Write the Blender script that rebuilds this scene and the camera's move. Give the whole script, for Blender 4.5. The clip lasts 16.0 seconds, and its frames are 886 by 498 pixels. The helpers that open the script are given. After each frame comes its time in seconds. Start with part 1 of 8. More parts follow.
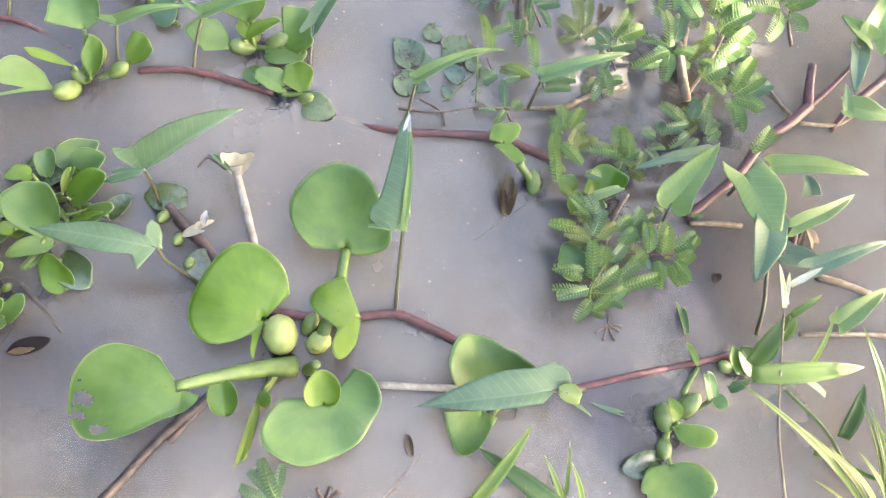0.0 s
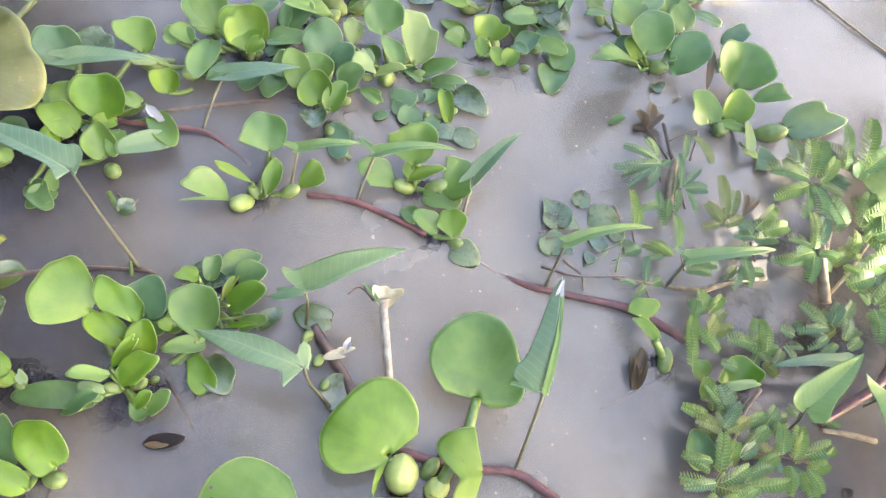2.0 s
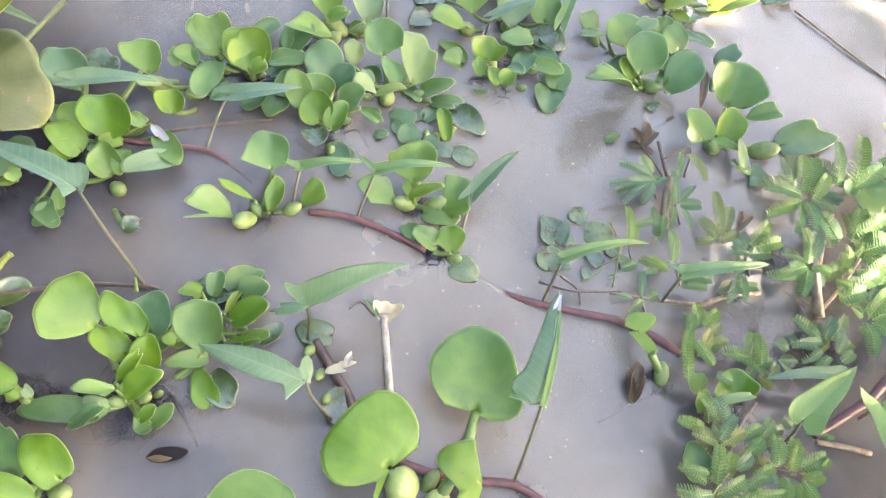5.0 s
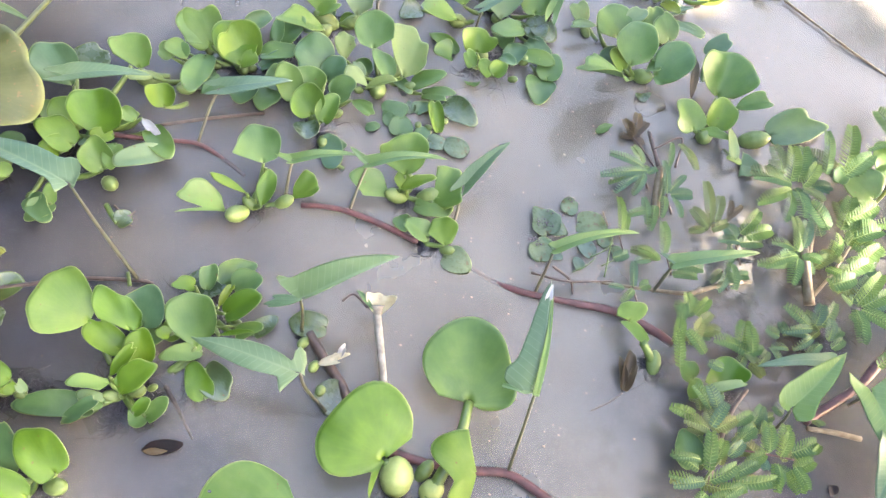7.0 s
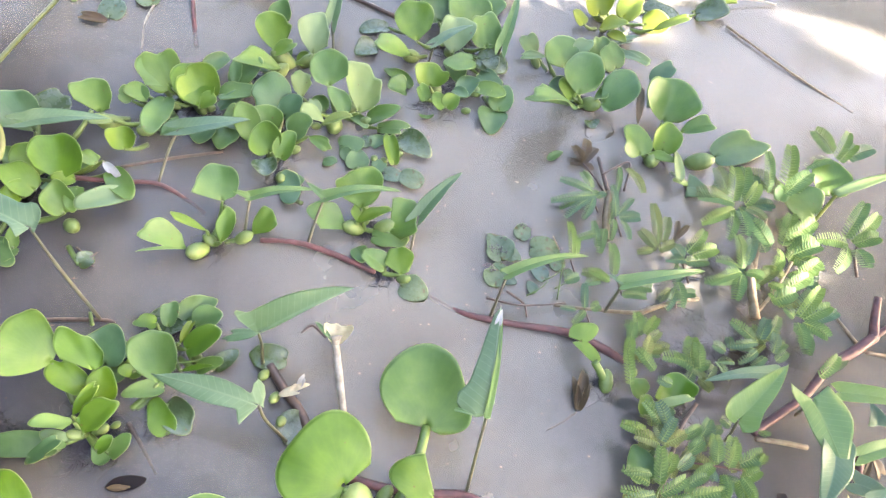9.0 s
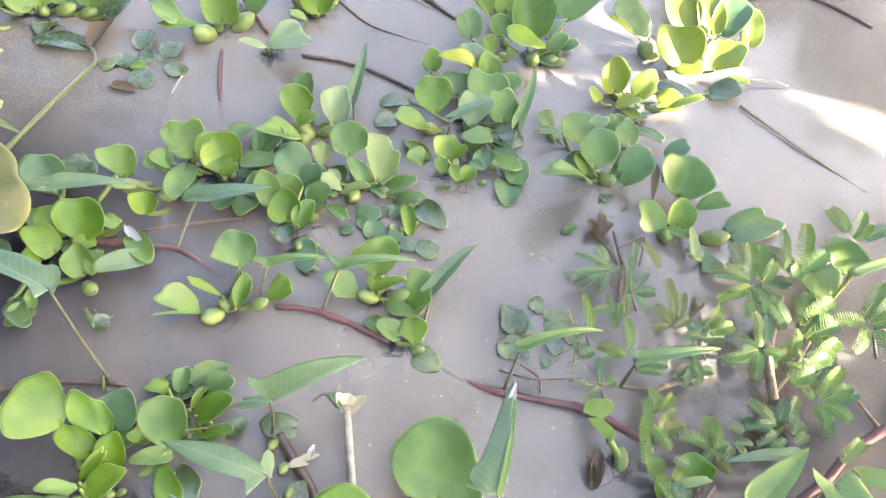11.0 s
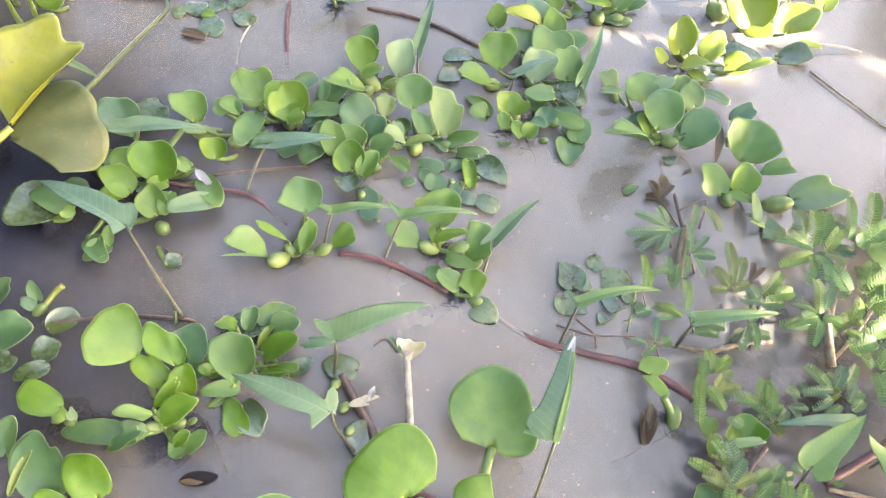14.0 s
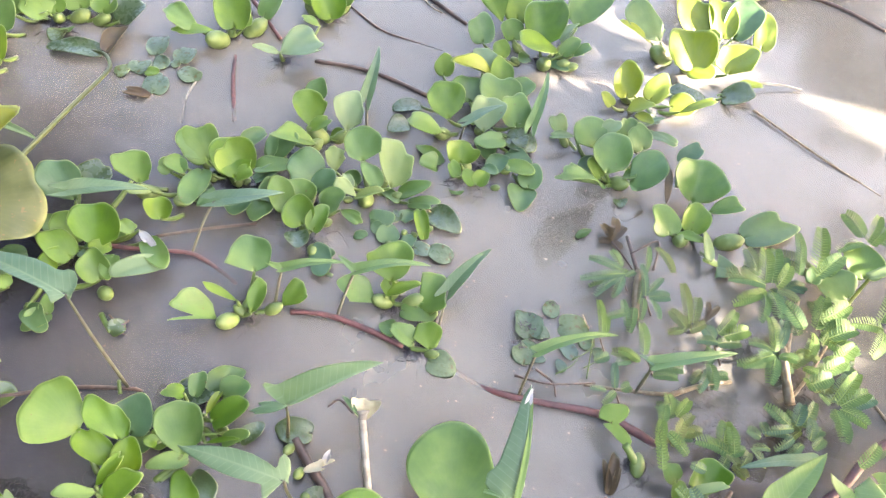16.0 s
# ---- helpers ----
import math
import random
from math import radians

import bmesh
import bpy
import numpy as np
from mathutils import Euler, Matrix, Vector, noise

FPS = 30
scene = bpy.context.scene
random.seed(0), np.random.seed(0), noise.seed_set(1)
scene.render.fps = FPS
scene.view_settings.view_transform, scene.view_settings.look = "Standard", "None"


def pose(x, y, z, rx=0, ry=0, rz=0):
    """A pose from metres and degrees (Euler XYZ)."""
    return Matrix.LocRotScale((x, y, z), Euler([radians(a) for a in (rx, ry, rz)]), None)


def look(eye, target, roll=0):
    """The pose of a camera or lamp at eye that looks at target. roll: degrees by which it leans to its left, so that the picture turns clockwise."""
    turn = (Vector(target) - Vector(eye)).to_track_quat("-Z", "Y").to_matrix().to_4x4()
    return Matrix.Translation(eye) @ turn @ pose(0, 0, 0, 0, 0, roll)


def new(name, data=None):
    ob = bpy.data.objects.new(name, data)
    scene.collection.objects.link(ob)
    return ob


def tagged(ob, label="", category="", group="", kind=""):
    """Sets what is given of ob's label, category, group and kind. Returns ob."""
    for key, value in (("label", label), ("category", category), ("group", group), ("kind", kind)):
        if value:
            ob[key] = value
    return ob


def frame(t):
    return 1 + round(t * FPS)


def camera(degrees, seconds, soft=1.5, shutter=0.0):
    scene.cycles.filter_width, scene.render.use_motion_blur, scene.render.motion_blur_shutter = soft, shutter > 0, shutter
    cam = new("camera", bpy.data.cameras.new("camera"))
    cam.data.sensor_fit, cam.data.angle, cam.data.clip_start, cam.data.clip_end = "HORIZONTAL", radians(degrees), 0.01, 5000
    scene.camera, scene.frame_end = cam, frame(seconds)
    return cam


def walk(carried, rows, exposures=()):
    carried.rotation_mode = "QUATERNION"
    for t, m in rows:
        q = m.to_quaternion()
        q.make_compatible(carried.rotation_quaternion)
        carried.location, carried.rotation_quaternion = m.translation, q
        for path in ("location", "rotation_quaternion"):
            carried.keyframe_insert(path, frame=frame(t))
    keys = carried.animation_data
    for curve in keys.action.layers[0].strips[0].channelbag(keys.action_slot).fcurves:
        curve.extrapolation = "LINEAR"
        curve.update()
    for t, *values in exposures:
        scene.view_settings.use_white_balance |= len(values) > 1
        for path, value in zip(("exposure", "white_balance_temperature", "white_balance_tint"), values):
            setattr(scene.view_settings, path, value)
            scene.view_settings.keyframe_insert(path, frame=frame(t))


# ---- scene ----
# Muddy pond with water hyacinth, water spinach, water mimosa and floating fern.
cam = camera(61.5, 16.0, soft=1.4)
PATH = [
    (0, (0.0009, 0.0685, 0.77206), (0.05536, 0.4408, -0.15446), 21.294),
    (0.5, (-0.01821, 0.06381, 0.78085), (0.01279, 0.45983, -0.13686), 19.459),
    (1, (-0.0574, 0.06528, 0.78391), (-0.08162, 0.50605, -0.11338), 17.213),
    (1.5, (-0.08453, 0.06338, 0.78773), (-0.14832, 0.53247, -0.09312), 15.671),
    (2, (-0.09332, 0.06346, 0.7906), (-0.16624, 0.5536, -0.07799), 15.643),
    (2.5, (-0.09198, 0.06381, 0.79317), (-0.16749, 0.56825, -0.06697), 15.071),
    (3, (-0.08827, 0.06296, 0.79641), (-0.1695, 0.58111, -0.05501), 14.420),
    (3.5, (-0.08734, 0.06084, 0.799), (-0.16968, 0.58691, -0.04744), 14.507),
    (4, (-0.0865, 0.0586, 0.80189), (-0.16879, 0.58068, -0.04703), 14.574),
    (6.3, (-0.09725, 0.04671, 0.80223), (-0.17846, 0.55005, -0.05803), 15.253),
    (6.5, (-0.09299, 0.04842, 0.80263), (-0.17292, 0.55258, -0.05728), 15.070),
    (7, (-0.0873, 0.04952, 0.80387), (-0.15901, 0.55642, -0.05515), 15.289),
    (7.5, (-0.08494, 0.05193, 0.80733), (-0.14707, 0.55868, -0.05252), 15.950),
    (8, (-0.07179, 0.04671, 0.81889), (-0.12373, 0.54246, -0.04802), 15.914),
    (8.5, (-0.05385, 0.04608, 0.83953), (-0.09752, 0.57349, -0.00896), 15.760),
    (9, (-0.05475, 0.05267, 0.83834), (-0.11738, 0.59019, -0.00258), 14.488),
    (9.2, (-0.05706, 0.05343, 0.84041), (-0.13617, 0.61614, 0.01755), 13.894),
    (11.3, (-0.06184, 0.05316, 0.84171), (-0.17681, 0.6555, 0.05179), 12.550),
    (11.5, (-0.06355, 0.05116, 0.8391), (-0.18462, 0.65539, 0.05154), 12.301),
    (12, (-0.07015, 0.04737, 0.84075), (-0.20017, 0.6546, 0.05693), 12.184),
    (12.5, (-0.07176, 0.04319, 0.83988), (-0.20023, 0.65405, 0.05864), 12.555),
    (13, (-0.07223, 0.03732, 0.84138), (-0.19713, 0.62902, 0.04495), 12.386),
    (13.5, (-0.0721, 0.02538, 0.8454), (-0.1836, 0.58258, 0.02254), 12.713),
    (14, (-0.07701, 0.02368, 0.83965), (-0.21811, 0.56962, 0.01379), 11.654),
    (14.5, (-0.08593, 0.02759, 0.83139), (-0.23619, 0.57863, 0.01055), 11.595),
    (15, (-0.08281, 0.03889, 0.8316), (-0.21665, 0.6075, 0.01995), 12.310),
    (15.5, (-0.07743, 0.04758, 0.83689), (-0.20441, 0.63846, 0.04019), 12.223),
    (16, (-0.06966, 0.04995, 0.83984), (-0.18889, 0.65179, 0.05018), 12.018),
]
walk(cam, [(t, look(eye, target, roll)) for t, eye, target, roll in PATH], exposures=[(0.0, 4.22, 6700, 14.0), (3.5, 4.32, 6700, 14.0), (8.5, 4.32, 6700, 14.0), (12.5, 4.28, 6950, 15.0), (16.0, 4.3, 6950, 15.0)])

# ---- light ----
SUN_ELEVATION, SUN_TURN = 26.0, 12.0  # degrees above the water; degrees from +x towards +y
sun_way = Vector((math.cos(radians(SUN_ELEVATION)) * math.cos(radians(SUN_TURN)),
                  math.cos(radians(SUN_ELEVATION)) * math.sin(radians(SUN_TURN)),
                  math.sin(radians(SUN_ELEVATION))))
world = bpy.data.worlds.new("sky")
scene.world = world
world.use_nodes = True
wn = world.node_tree
sky = wn.nodes.new("ShaderNodeTexSky")
sky.sky_type = "NISHITA"
sky.sun_disc = False
sky.sun_elevation = radians(SUN_ELEVATION)
sky.sun_rotation = radians(90.0 - SUN_TURN)
sky.air_density, sky.dust_density = 1.0, 7.0
wn.nodes["Background"].inputs["Strength"].default_value = 0.15
wn.links.new(sky.outputs[0], wn.nodes["Background"].inputs["Color"])
lamp = bpy.data.lights.new("sun", "SUN")
lamp.energy, lamp.angle, lamp.color = 5.0, radians(0.53), (1.0, 0.95, 0.86)
sun = new("sun", lamp)
sun.matrix_world = look(sun_way * 10, (0, 0, 0))


# ---- materials ----
def nodes_of(name):
    mat = bpy.data.materials.new(name)
    mat.use_nodes = True
    tree = mat.node_tree
    return mat, tree, tree.nodes["Principled BSDF"], tree.nodes["Material Output"]


def node(tree, kind, **inputs):
    n = tree.nodes.new(kind)
    for key, value in inputs.items():
        n.inputs[key.replace("_", " ")].default_value = value
    return n


def mixed(tree, fac, a, b, blend="MIX"):
    """A colour mix; fac, a and b are sockets or values."""
    n = tree.nodes.new("ShaderNodeMix")
    n.data_type, n.blend_type = "RGBA", blend
    for socket, value in ((n.inputs[0], fac), (n.inputs[6], a), (n.inputs[7], b)):
        if isinstance(value, bpy.types.NodeSocket):
            tree.links.new(value, socket)
        else:
            socket.default_value = value if isinstance(value, (int, float)) else (*value[:3], 1)
    return n.outputs[2]


def calc(tree, op, a, b=0.0, c=0.0):
    n = tree.nodes.new("ShaderNodeMath")
    n.operation = op
    for socket, value in zip(n.inputs, (a, b, c)):
        if isinstance(value, bpy.types.NodeSocket):
            tree.links.new(value, socket)
        else:
            socket.default_value = value
    return n.outputs[0]


def ramp(tree, value, low, high):
    n = tree.nodes.new("ShaderNodeMapRange")
    n.interpolation_type = "SMOOTHSTEP"
    n.inputs["From Min"].default_value, n.inputs["From Max"].default_value = low, high
    tree.links.new(value, n.inputs["Value"])
    return n.outputs["Result"]


def leaf_material(name, colour, deep, rough=0.46, through_light=0.3, ribs=0.0, vein=0.0, spots=0.02, rim=0.6, gloss=0.36, wet=0.0, film=0.15, edge=0.965):
    """A living leaf: colour varies from leaf to leaf and over the blade, with a pale margin, veins, a few brown spots,
    fine relief and light that shines through. UV: x runs from base to tip, y across."""
    mat, tree, bsdf, out = nodes_of(name)
    info = tree.nodes.new("ShaderNodeObjectInfo")
    uv = tree.nodes.new("ShaderNodeUVMap")
    part_uv = tree.nodes.new("ShaderNodeSeparateXYZ")
    tree.links.new(uv.outputs[0], part_uv.inputs[0])
    along, across = part_uv.outputs[0], part_uv.outputs[1]
    place = tree.nodes.new("ShaderNodeTexCoord")
    big = node(tree, "ShaderNodeTexNoise", Scale=38.0, Detail=3.0)
    fine = node(tree, "ShaderNodeTexNoise", Scale=420.0, Detail=2.0)
    specks = node(tree, "ShaderNodeTexNoise", Scale=150.0, Detail=1.0)
    for n in (big, fine, specks):
        tree.links.new(place.outputs["Object"], n.inputs["Vector"])
    tone = mixed(tree, ramp(tree, big.outputs[0], 0.2, 0.8), deep, colour)
    older = mixed(tree, 1.0, tone, (0.9, 0.95, 1.25), "MULTIPLY")
    young = mixed(tree, 1.0, tone, (1.2, 1.1, 0.75), "MULTIPLY")
    tone = mixed(tree, info.outputs["Random"], older, young)
    side = calc(tree, "ABSOLUTE", calc(tree, "MULTIPLY_ADD", across, 2.0, -1.0))
    base_glow = calc(tree, "MULTIPLY", ramp(tree, along, 0.35, 0.0), 0.25)
    tone = mixed(tree, base_glow, tone, (colour[0] * 1.5, colour[1] * 1.25, colour[2] * 0.8))
    lines = None
    if ribs:
        wave = calc(tree, "SINE", calc(tree, "MULTIPLY", calc(tree, "ADD", across, calc(tree, "MULTIPLY", big.outputs[0], 0.04)), 130.0))
        lines = calc(tree, "MULTIPLY", ramp(tree, wave, 0.2, 1.0), ribs)
    if vein:
        slant = calc(tree, "SUBTRACT", along, calc(tree, "MULTIPLY", side, 0.16))
        wave = calc(tree, "SINE", calc(tree, "MULTIPLY", slant, 85.0))
        mid = ramp(tree, side, 0.07, 0.0)
        lines = calc(tree, "MULTIPLY", calc(tree, "MAXIMUM", calc(tree, "MULTIPLY", ramp(tree, wave, 0.86, 1.0), 0.6), mid), vein)
    if lines is not None:
        tone = mixed(tree, lines, tone, (colour[0] * 1.7, colour[1] * 1.4, colour[2] * 1.6))
    if edge < 0.9:  # the margins of leaflets are pale towards the rib
        rim = calc(tree, "MULTIPLY", ramp(tree, along, 0.72, 0.3), rim)
    tone = mixed(tree, calc(tree, "MULTIPLY", ramp(tree, along if not vein and edge == 0.965 else side, edge, edge + 0.35 if edge < 0.9 else 0.995), rim), tone, (0.22, 0.28, 0.10))
    brown = calc(tree, "MULTIPLY", ramp(tree, specks.outputs[0], 0.78 - spots, 0.81 - spots), 0.7)
    tone = mixed(tree, brown, tone, (0.10, 0.06, 0.025))
    if film:
        dust = node(tree, "ShaderNodeTexNoise", Scale=24.0, Detail=4.0, Roughness=0.65, Distortion=0.8)
        tree.links.new(place.outputs["Object"], dust.inputs["Vector"])
        tone = mixed(tree, calc(tree, "MULTIPLY", ramp(tree, dust.outputs[0], 0.46, 0.72), film), tone, (0.15, 0.18, 0.12))
    tone = mixed(tree, calc(tree, "MULTIPLY", fine.outputs[0], 0.25), tone, deep)
    tree.links.new(tone, bsdf.inputs["Base Color"])
    grain = calc(tree, "MULTIPLY_ADD", big.outputs[0], 0.3, rough - 0.15)
    if wet:
        drops = ramp(tree, specks.outputs[0], 0.5, 0.62)
        grain = calc(tree, "MULTIPLY", grain, calc(tree, "MULTIPLY_ADD", drops, -wet, 1.0))
    tree.links.new(grain, bsdf.inputs["Roughness"])
    bsdf.inputs["Specular IOR Level"].default_value = gloss
    bump = node(tree, "ShaderNodeBump", Strength=0.5 if wet else 0.25, Distance=0.0025 if wet else 0.0012)
    height = calc(tree, "ADD", calc(tree, "MULTIPLY", fine.outputs[0], 0.25), big.outputs[0])
    if lines is not None:
        height = calc(tree, "ADD", height, calc(tree, "MULTIPLY", lines, -0.5))
    tree.links.new(height, bump.inputs["Height"])
    tree.links.new(bump.outputs[0], bsdf.inputs["Normal"])
    glow = node(tree, "ShaderNodeBsdfTranslucent")
    tree.links.new(mixed(tree, 1.0, tone, (1.45, 1.5, 0.6), "MULTIPLY"), glow.inputs["Color"])
    mix = node(tree, "ShaderNodeMixShader", Fac=through_light)
    tree.links.new(bsdf.outputs[0], mix.inputs[1])
    tree.links.new(glow.outputs[0], mix.inputs[2])
    tree.links.new(mix.outputs[0], out.inputs["Surface"])
    return mat


def solid_material(name, colour, deep, rough=0.6, scale=60.0, bump=0.3, stretch=1.0, gloss=0.4):
    """Stems, bark, soil: two colours mottled by noise, with relief."""
    mat, tree, bsdf, out = nodes_of(name)
    place = tree.nodes.new("ShaderNodeTexCoord")
    info = tree.nodes.new("ShaderNodeObjectInfo")
    big = node(tree, "ShaderNodeTexNoise", Scale=scale, Detail=4.0, Roughness=0.6)
    fine = node(tree, "ShaderNodeTexNoise", Scale=scale * 9, Detail=2.0)
    for n in (big, fine):
        tree.links.new(place.outputs["Object"], n.inputs["Vector"])
    tone = mixed(tree, ramp(tree, big.outputs[0], 0.36, 0.66), deep, colour)
    tone = mixed(tree, calc(tree, "MULTIPLY", fine.outputs[0], 0.35), tone, deep)
    tone = mixed(tree, calc(tree, "MULTIPLY", info.outputs["Random"], 0.25), tone, deep)
    tree.links.new(tone, bsdf.inputs["Base Color"])
    tree.links.new(calc(tree, "MULTIPLY_ADD", fine.outputs[0], 0.3, rough - 0.15), bsdf.inputs["Roughness"])
    bsdf.inputs["Specular IOR Level"].default_value = gloss
    b = node(tree, "ShaderNodeBump", Strength=bump, Distance=0.002)
    tree.links.new(calc(tree, "ADD", big.outputs[0], calc(tree, "MULTIPLY", fine.outputs[0], 0.4)), b.inputs["Height"])
    tree.links.new(b.outputs[0], bsdf.inputs["Normal"])
    return mat


LEAF = {
    "b": leaf_material("leaf_bright", (0.094, 0.16, 0.02), (0.06, 0.116, 0.016), ribs=0.05, film=0.08, gloss=0.28),
    "B": leaf_material("leaf_vivid", (0.077, 0.145, 0.011), (0.048, 0.103, 0.009), ribs=0.05, rough=0.38, film=0.06, gloss=0.28),
    "m": leaf_material("leaf_green", (0.082, 0.147, 0.034), (0.052, 0.108, 0.026), ribs=0.05),
    "d": leaf_material("leaf_dull", (0.064, 0.122, 0.046), (0.04, 0.088, 0.032), ribs=0.05, rough=0.38),
    "p": leaf_material("leaf_pale", (0.15, 0.2, 0.08), (0.11, 0.165, 0.06), ribs=0.05),
    # lime leaves, and sunlit ones with the sun's yellow put into the colour
    "y": leaf_material("leaf_lime_and_sunlit", (0.15, 0.185, 0.014), (0.104, 0.149, 0.012), ribs=0.08),
    "o": leaf_material("leaf_fading", (0.127, 0.157, 0.0336), (0.0821, 0.122, 0.0216), spots=0.09, ribs=0.05, rough=0.5),
    "Y": leaf_material("leaf_yellow", (0.11, 0.125, 0.008), (0.075, 0.098, 0.008), spots=0.08, ribs=0.08),
    "O": leaf_material("leaf_old", (0.047, 0.058, 0.018), (0.032, 0.042, 0.013), spots=0.1, ribs=0.1, rough=0.5, through_light=0.12, film=0.08, rim=0.2),
    "w": leaf_material("leaf_wet", (0.0594, 0.0902, 0.0343), (0.0373, 0.0625, 0.025), rough=0.3, spots=0.05, rim=0.2, wet=0.8, gloss=0.7),
    "W": leaf_material("leaf_soaked", (0.0635, 0.11, 0.0359), (0.0447, 0.0625, 0.0216), rough=0.22, spots=0.05, rim=0.2, wet=0.9, gloss=0.9),
    "n": leaf_material("leaf_brown", (0.0666, 0.0466, 0.0166), (0.03, 0.0183, 0.00998), rough=0.6, spots=0.1, rim=0.1, through_light=0.15),
    "k": leaf_material("leaf_rotten", (0.00998, 0.00598, 0.00598), (0.00399, 0.00333, 0.00399), rough=0.7, gloss=0.15, film=0.0, rim=0.0, through_light=0.0),
    # bleached dry leaves, and the white of one sunlit spinach tip
    "v": leaf_material("leaf_dry_and_lit_tip", (0.4, 0.39, 0.33), (0.26, 0.24, 0.21), rough=0.5, spots=0.06, rim=0.1, wet=0.6),
    "s": leaf_material("spinach_leaf", (0.075, 0.128, 0.072), (0.052, 0.102, 0.05), vein=0.6, rim=0.25, spots=0.0, rough=0.45),
    "P": leaf_material("spinach_leaf_pale", (0.097, 0.162, 0.05), (0.066, 0.126, 0.036), vein=0.5, rim=0.25, spots=0.0),
    "g": leaf_material("mimosa_leaf", (0.076, 0.126, 0.036), (0.046, 0.086, 0.026), rim=0.75, rough=0.55, spots=0.0, through_light=0.25, film=0.0, gloss=0.14, edge=0.55),
    "gd": leaf_material("mimosa_leaf_dull", (0.066, 0.11, 0.056), (0.042, 0.078, 0.04), rim=0.7, rough=0.55, spots=0.0, through_light=0.22, film=0.0, gloss=0.14, edge=0.55),
    "go": leaf_material("mimosa_leaf_olive", (0.094, 0.11, 0.042), (0.056, 0.074, 0.03), rim=0.65, rough=0.55, spots=0.0, through_light=0.22, film=0.0, gloss=0.14, edge=0.55),
    "f": leaf_material("fern_pad", (0.1, 0.142, 0.082), (0.06, 0.092, 0.054), rough=0.36, spots=0.12, rim=0.2, wet=0.8),
    "grass": leaf_material("grass_blade", (0.104, 0.157, 0.0287), (0.067, 0.122, 0.0168), ribs=0.3, rim=0.1, spots=0.0),
    "grassd": leaf_material("grass_blade_dark", (0.0447, 0.0945, 0.0168), (0.0298, 0.0669, 0.012), ribs=0.2, rim=0.1, spots=0.0),
    "tree": leaf_material("tree_leaf", (0.022, 0.036, 0.012), (0.012, 0.022, 0.008), through_light=0.12, film=0.0, rim=0.0, spots=0.0, gloss=0.1),
    "seed": leaf_material("grass_seed", (0.5, 0.48, 0.32), (0.36, 0.34, 0.2), rim=0.1, spots=0.0),
}
STEM = {
    "stalk": solid_material("green_stalk", (0.0969, 0.145, 0.0282), (0.0605, 0.093, 0.0202), 0.4, 80, 0.15),
    "olive": solid_material("olive_stalk", (0.05, 0.062, 0.016), (0.03, 0.04, 0.012), 0.4, 60, 0.3),
    "yellowstalk": solid_material("yellow_stalk", (0.169, 0.178, 0.0202), (0.121, 0.137, 0.0202), 0.4, 60, 0.15),
    "bulb": solid_material("swollen_petiole", (0.118, 0.154, 0.046), (0.085, 0.118, 0.034), 0.45, 70, 0.12, gloss=0.3),
    "palebulb": solid_material("young_swollen_petiole", (0.25, 0.28, 0.09), (0.18, 0.215, 0.065), 0.45, 70, 0.1, gloss=0.3),
    "vine": solid_material("vine_petiole", (0.0683, 0.0767, 0.0323), (0.0484, 0.0403, 0.0242), 0.4, 80, 0.15),
    "red": solid_material("purple_red_stem", (0.115, 0.046, 0.043), (0.056, 0.026, 0.025), 0.5, 90, 0.4, gloss=0.28),
    "brown": solid_material("brown_stem", (0.0969, 0.0605, 0.0444), (0.0403, 0.0262, 0.0202), 0.55, 90, 0.5),
    "bark": solid_material("rotten_bark", (0.075, 0.056, 0.042), (0.018, 0.013, 0.011), 0.6, 110, 0.9),
    "straw": solid_material("dry_straw", (0.185, 0.145, 0.0885), (0.101, 0.0683, 0.0363), 0.55, 120, 0.4),
    "pale": solid_material("bleached_stalk", (0.26, 0.245, 0.2), (0.15, 0.125, 0.095), 0.55, 110, 0.5),
    "grain": solid_material("dark_grain", (0.09, 0.045, 0.05), (0.025, 0.018, 0.022), 0.4, 300, 0.2),
    "root": solid_material("dark_root", (0.0141, 0.0121, 0.0202), (0.00484, 0.00403, 0.00806), 0.6, 200, 0.2),
}


# ---- mesh helpers ----
chance = random.Random(7)


def solid(name, verts, faces, mat, parent=None, uvs=None, smooth=True, label=""):
    """One mesh object from generated vertices; parent None leaves it at top level."""
    me = bpy.data.meshes.new(name)
    me.from_pydata([tuple(v) for v in verts], [], faces)
    if uvs is not None:
        layer = me.uv_layers.new(name="leaf")
        loops = np.empty(len(me.loops), dtype=np.int32)
        me.loops.foreach_get("vertex_index", loops)
        layer.data.foreach_set("uv", np.asarray(uvs, dtype=np.float32)[loops].ravel())
    if smooth:
        me.polygons.foreach_set("use_smooth", [True] * len(me.polygons))
    me.materials.append(mat)
    me.update()
    ob = new(name, me)
    if parent is not None:
        ob.parent = parent
        ob.matrix_parent_inverse = Matrix.Translation(-parent.location)
    if label:
        tagged(ob, label)
    return ob


def thing(name, place, label, category, group=""):
    """An empty at the crown of a plant; a rosette also trails dark feathery roots under the water."""
    ob = new(name)
    ob.location = place
    ob.empty_display_size = 0.02
    tagged(ob, label, category, group)
    if name == "water_hyacinth":
        roots(ob, place)
    return ob


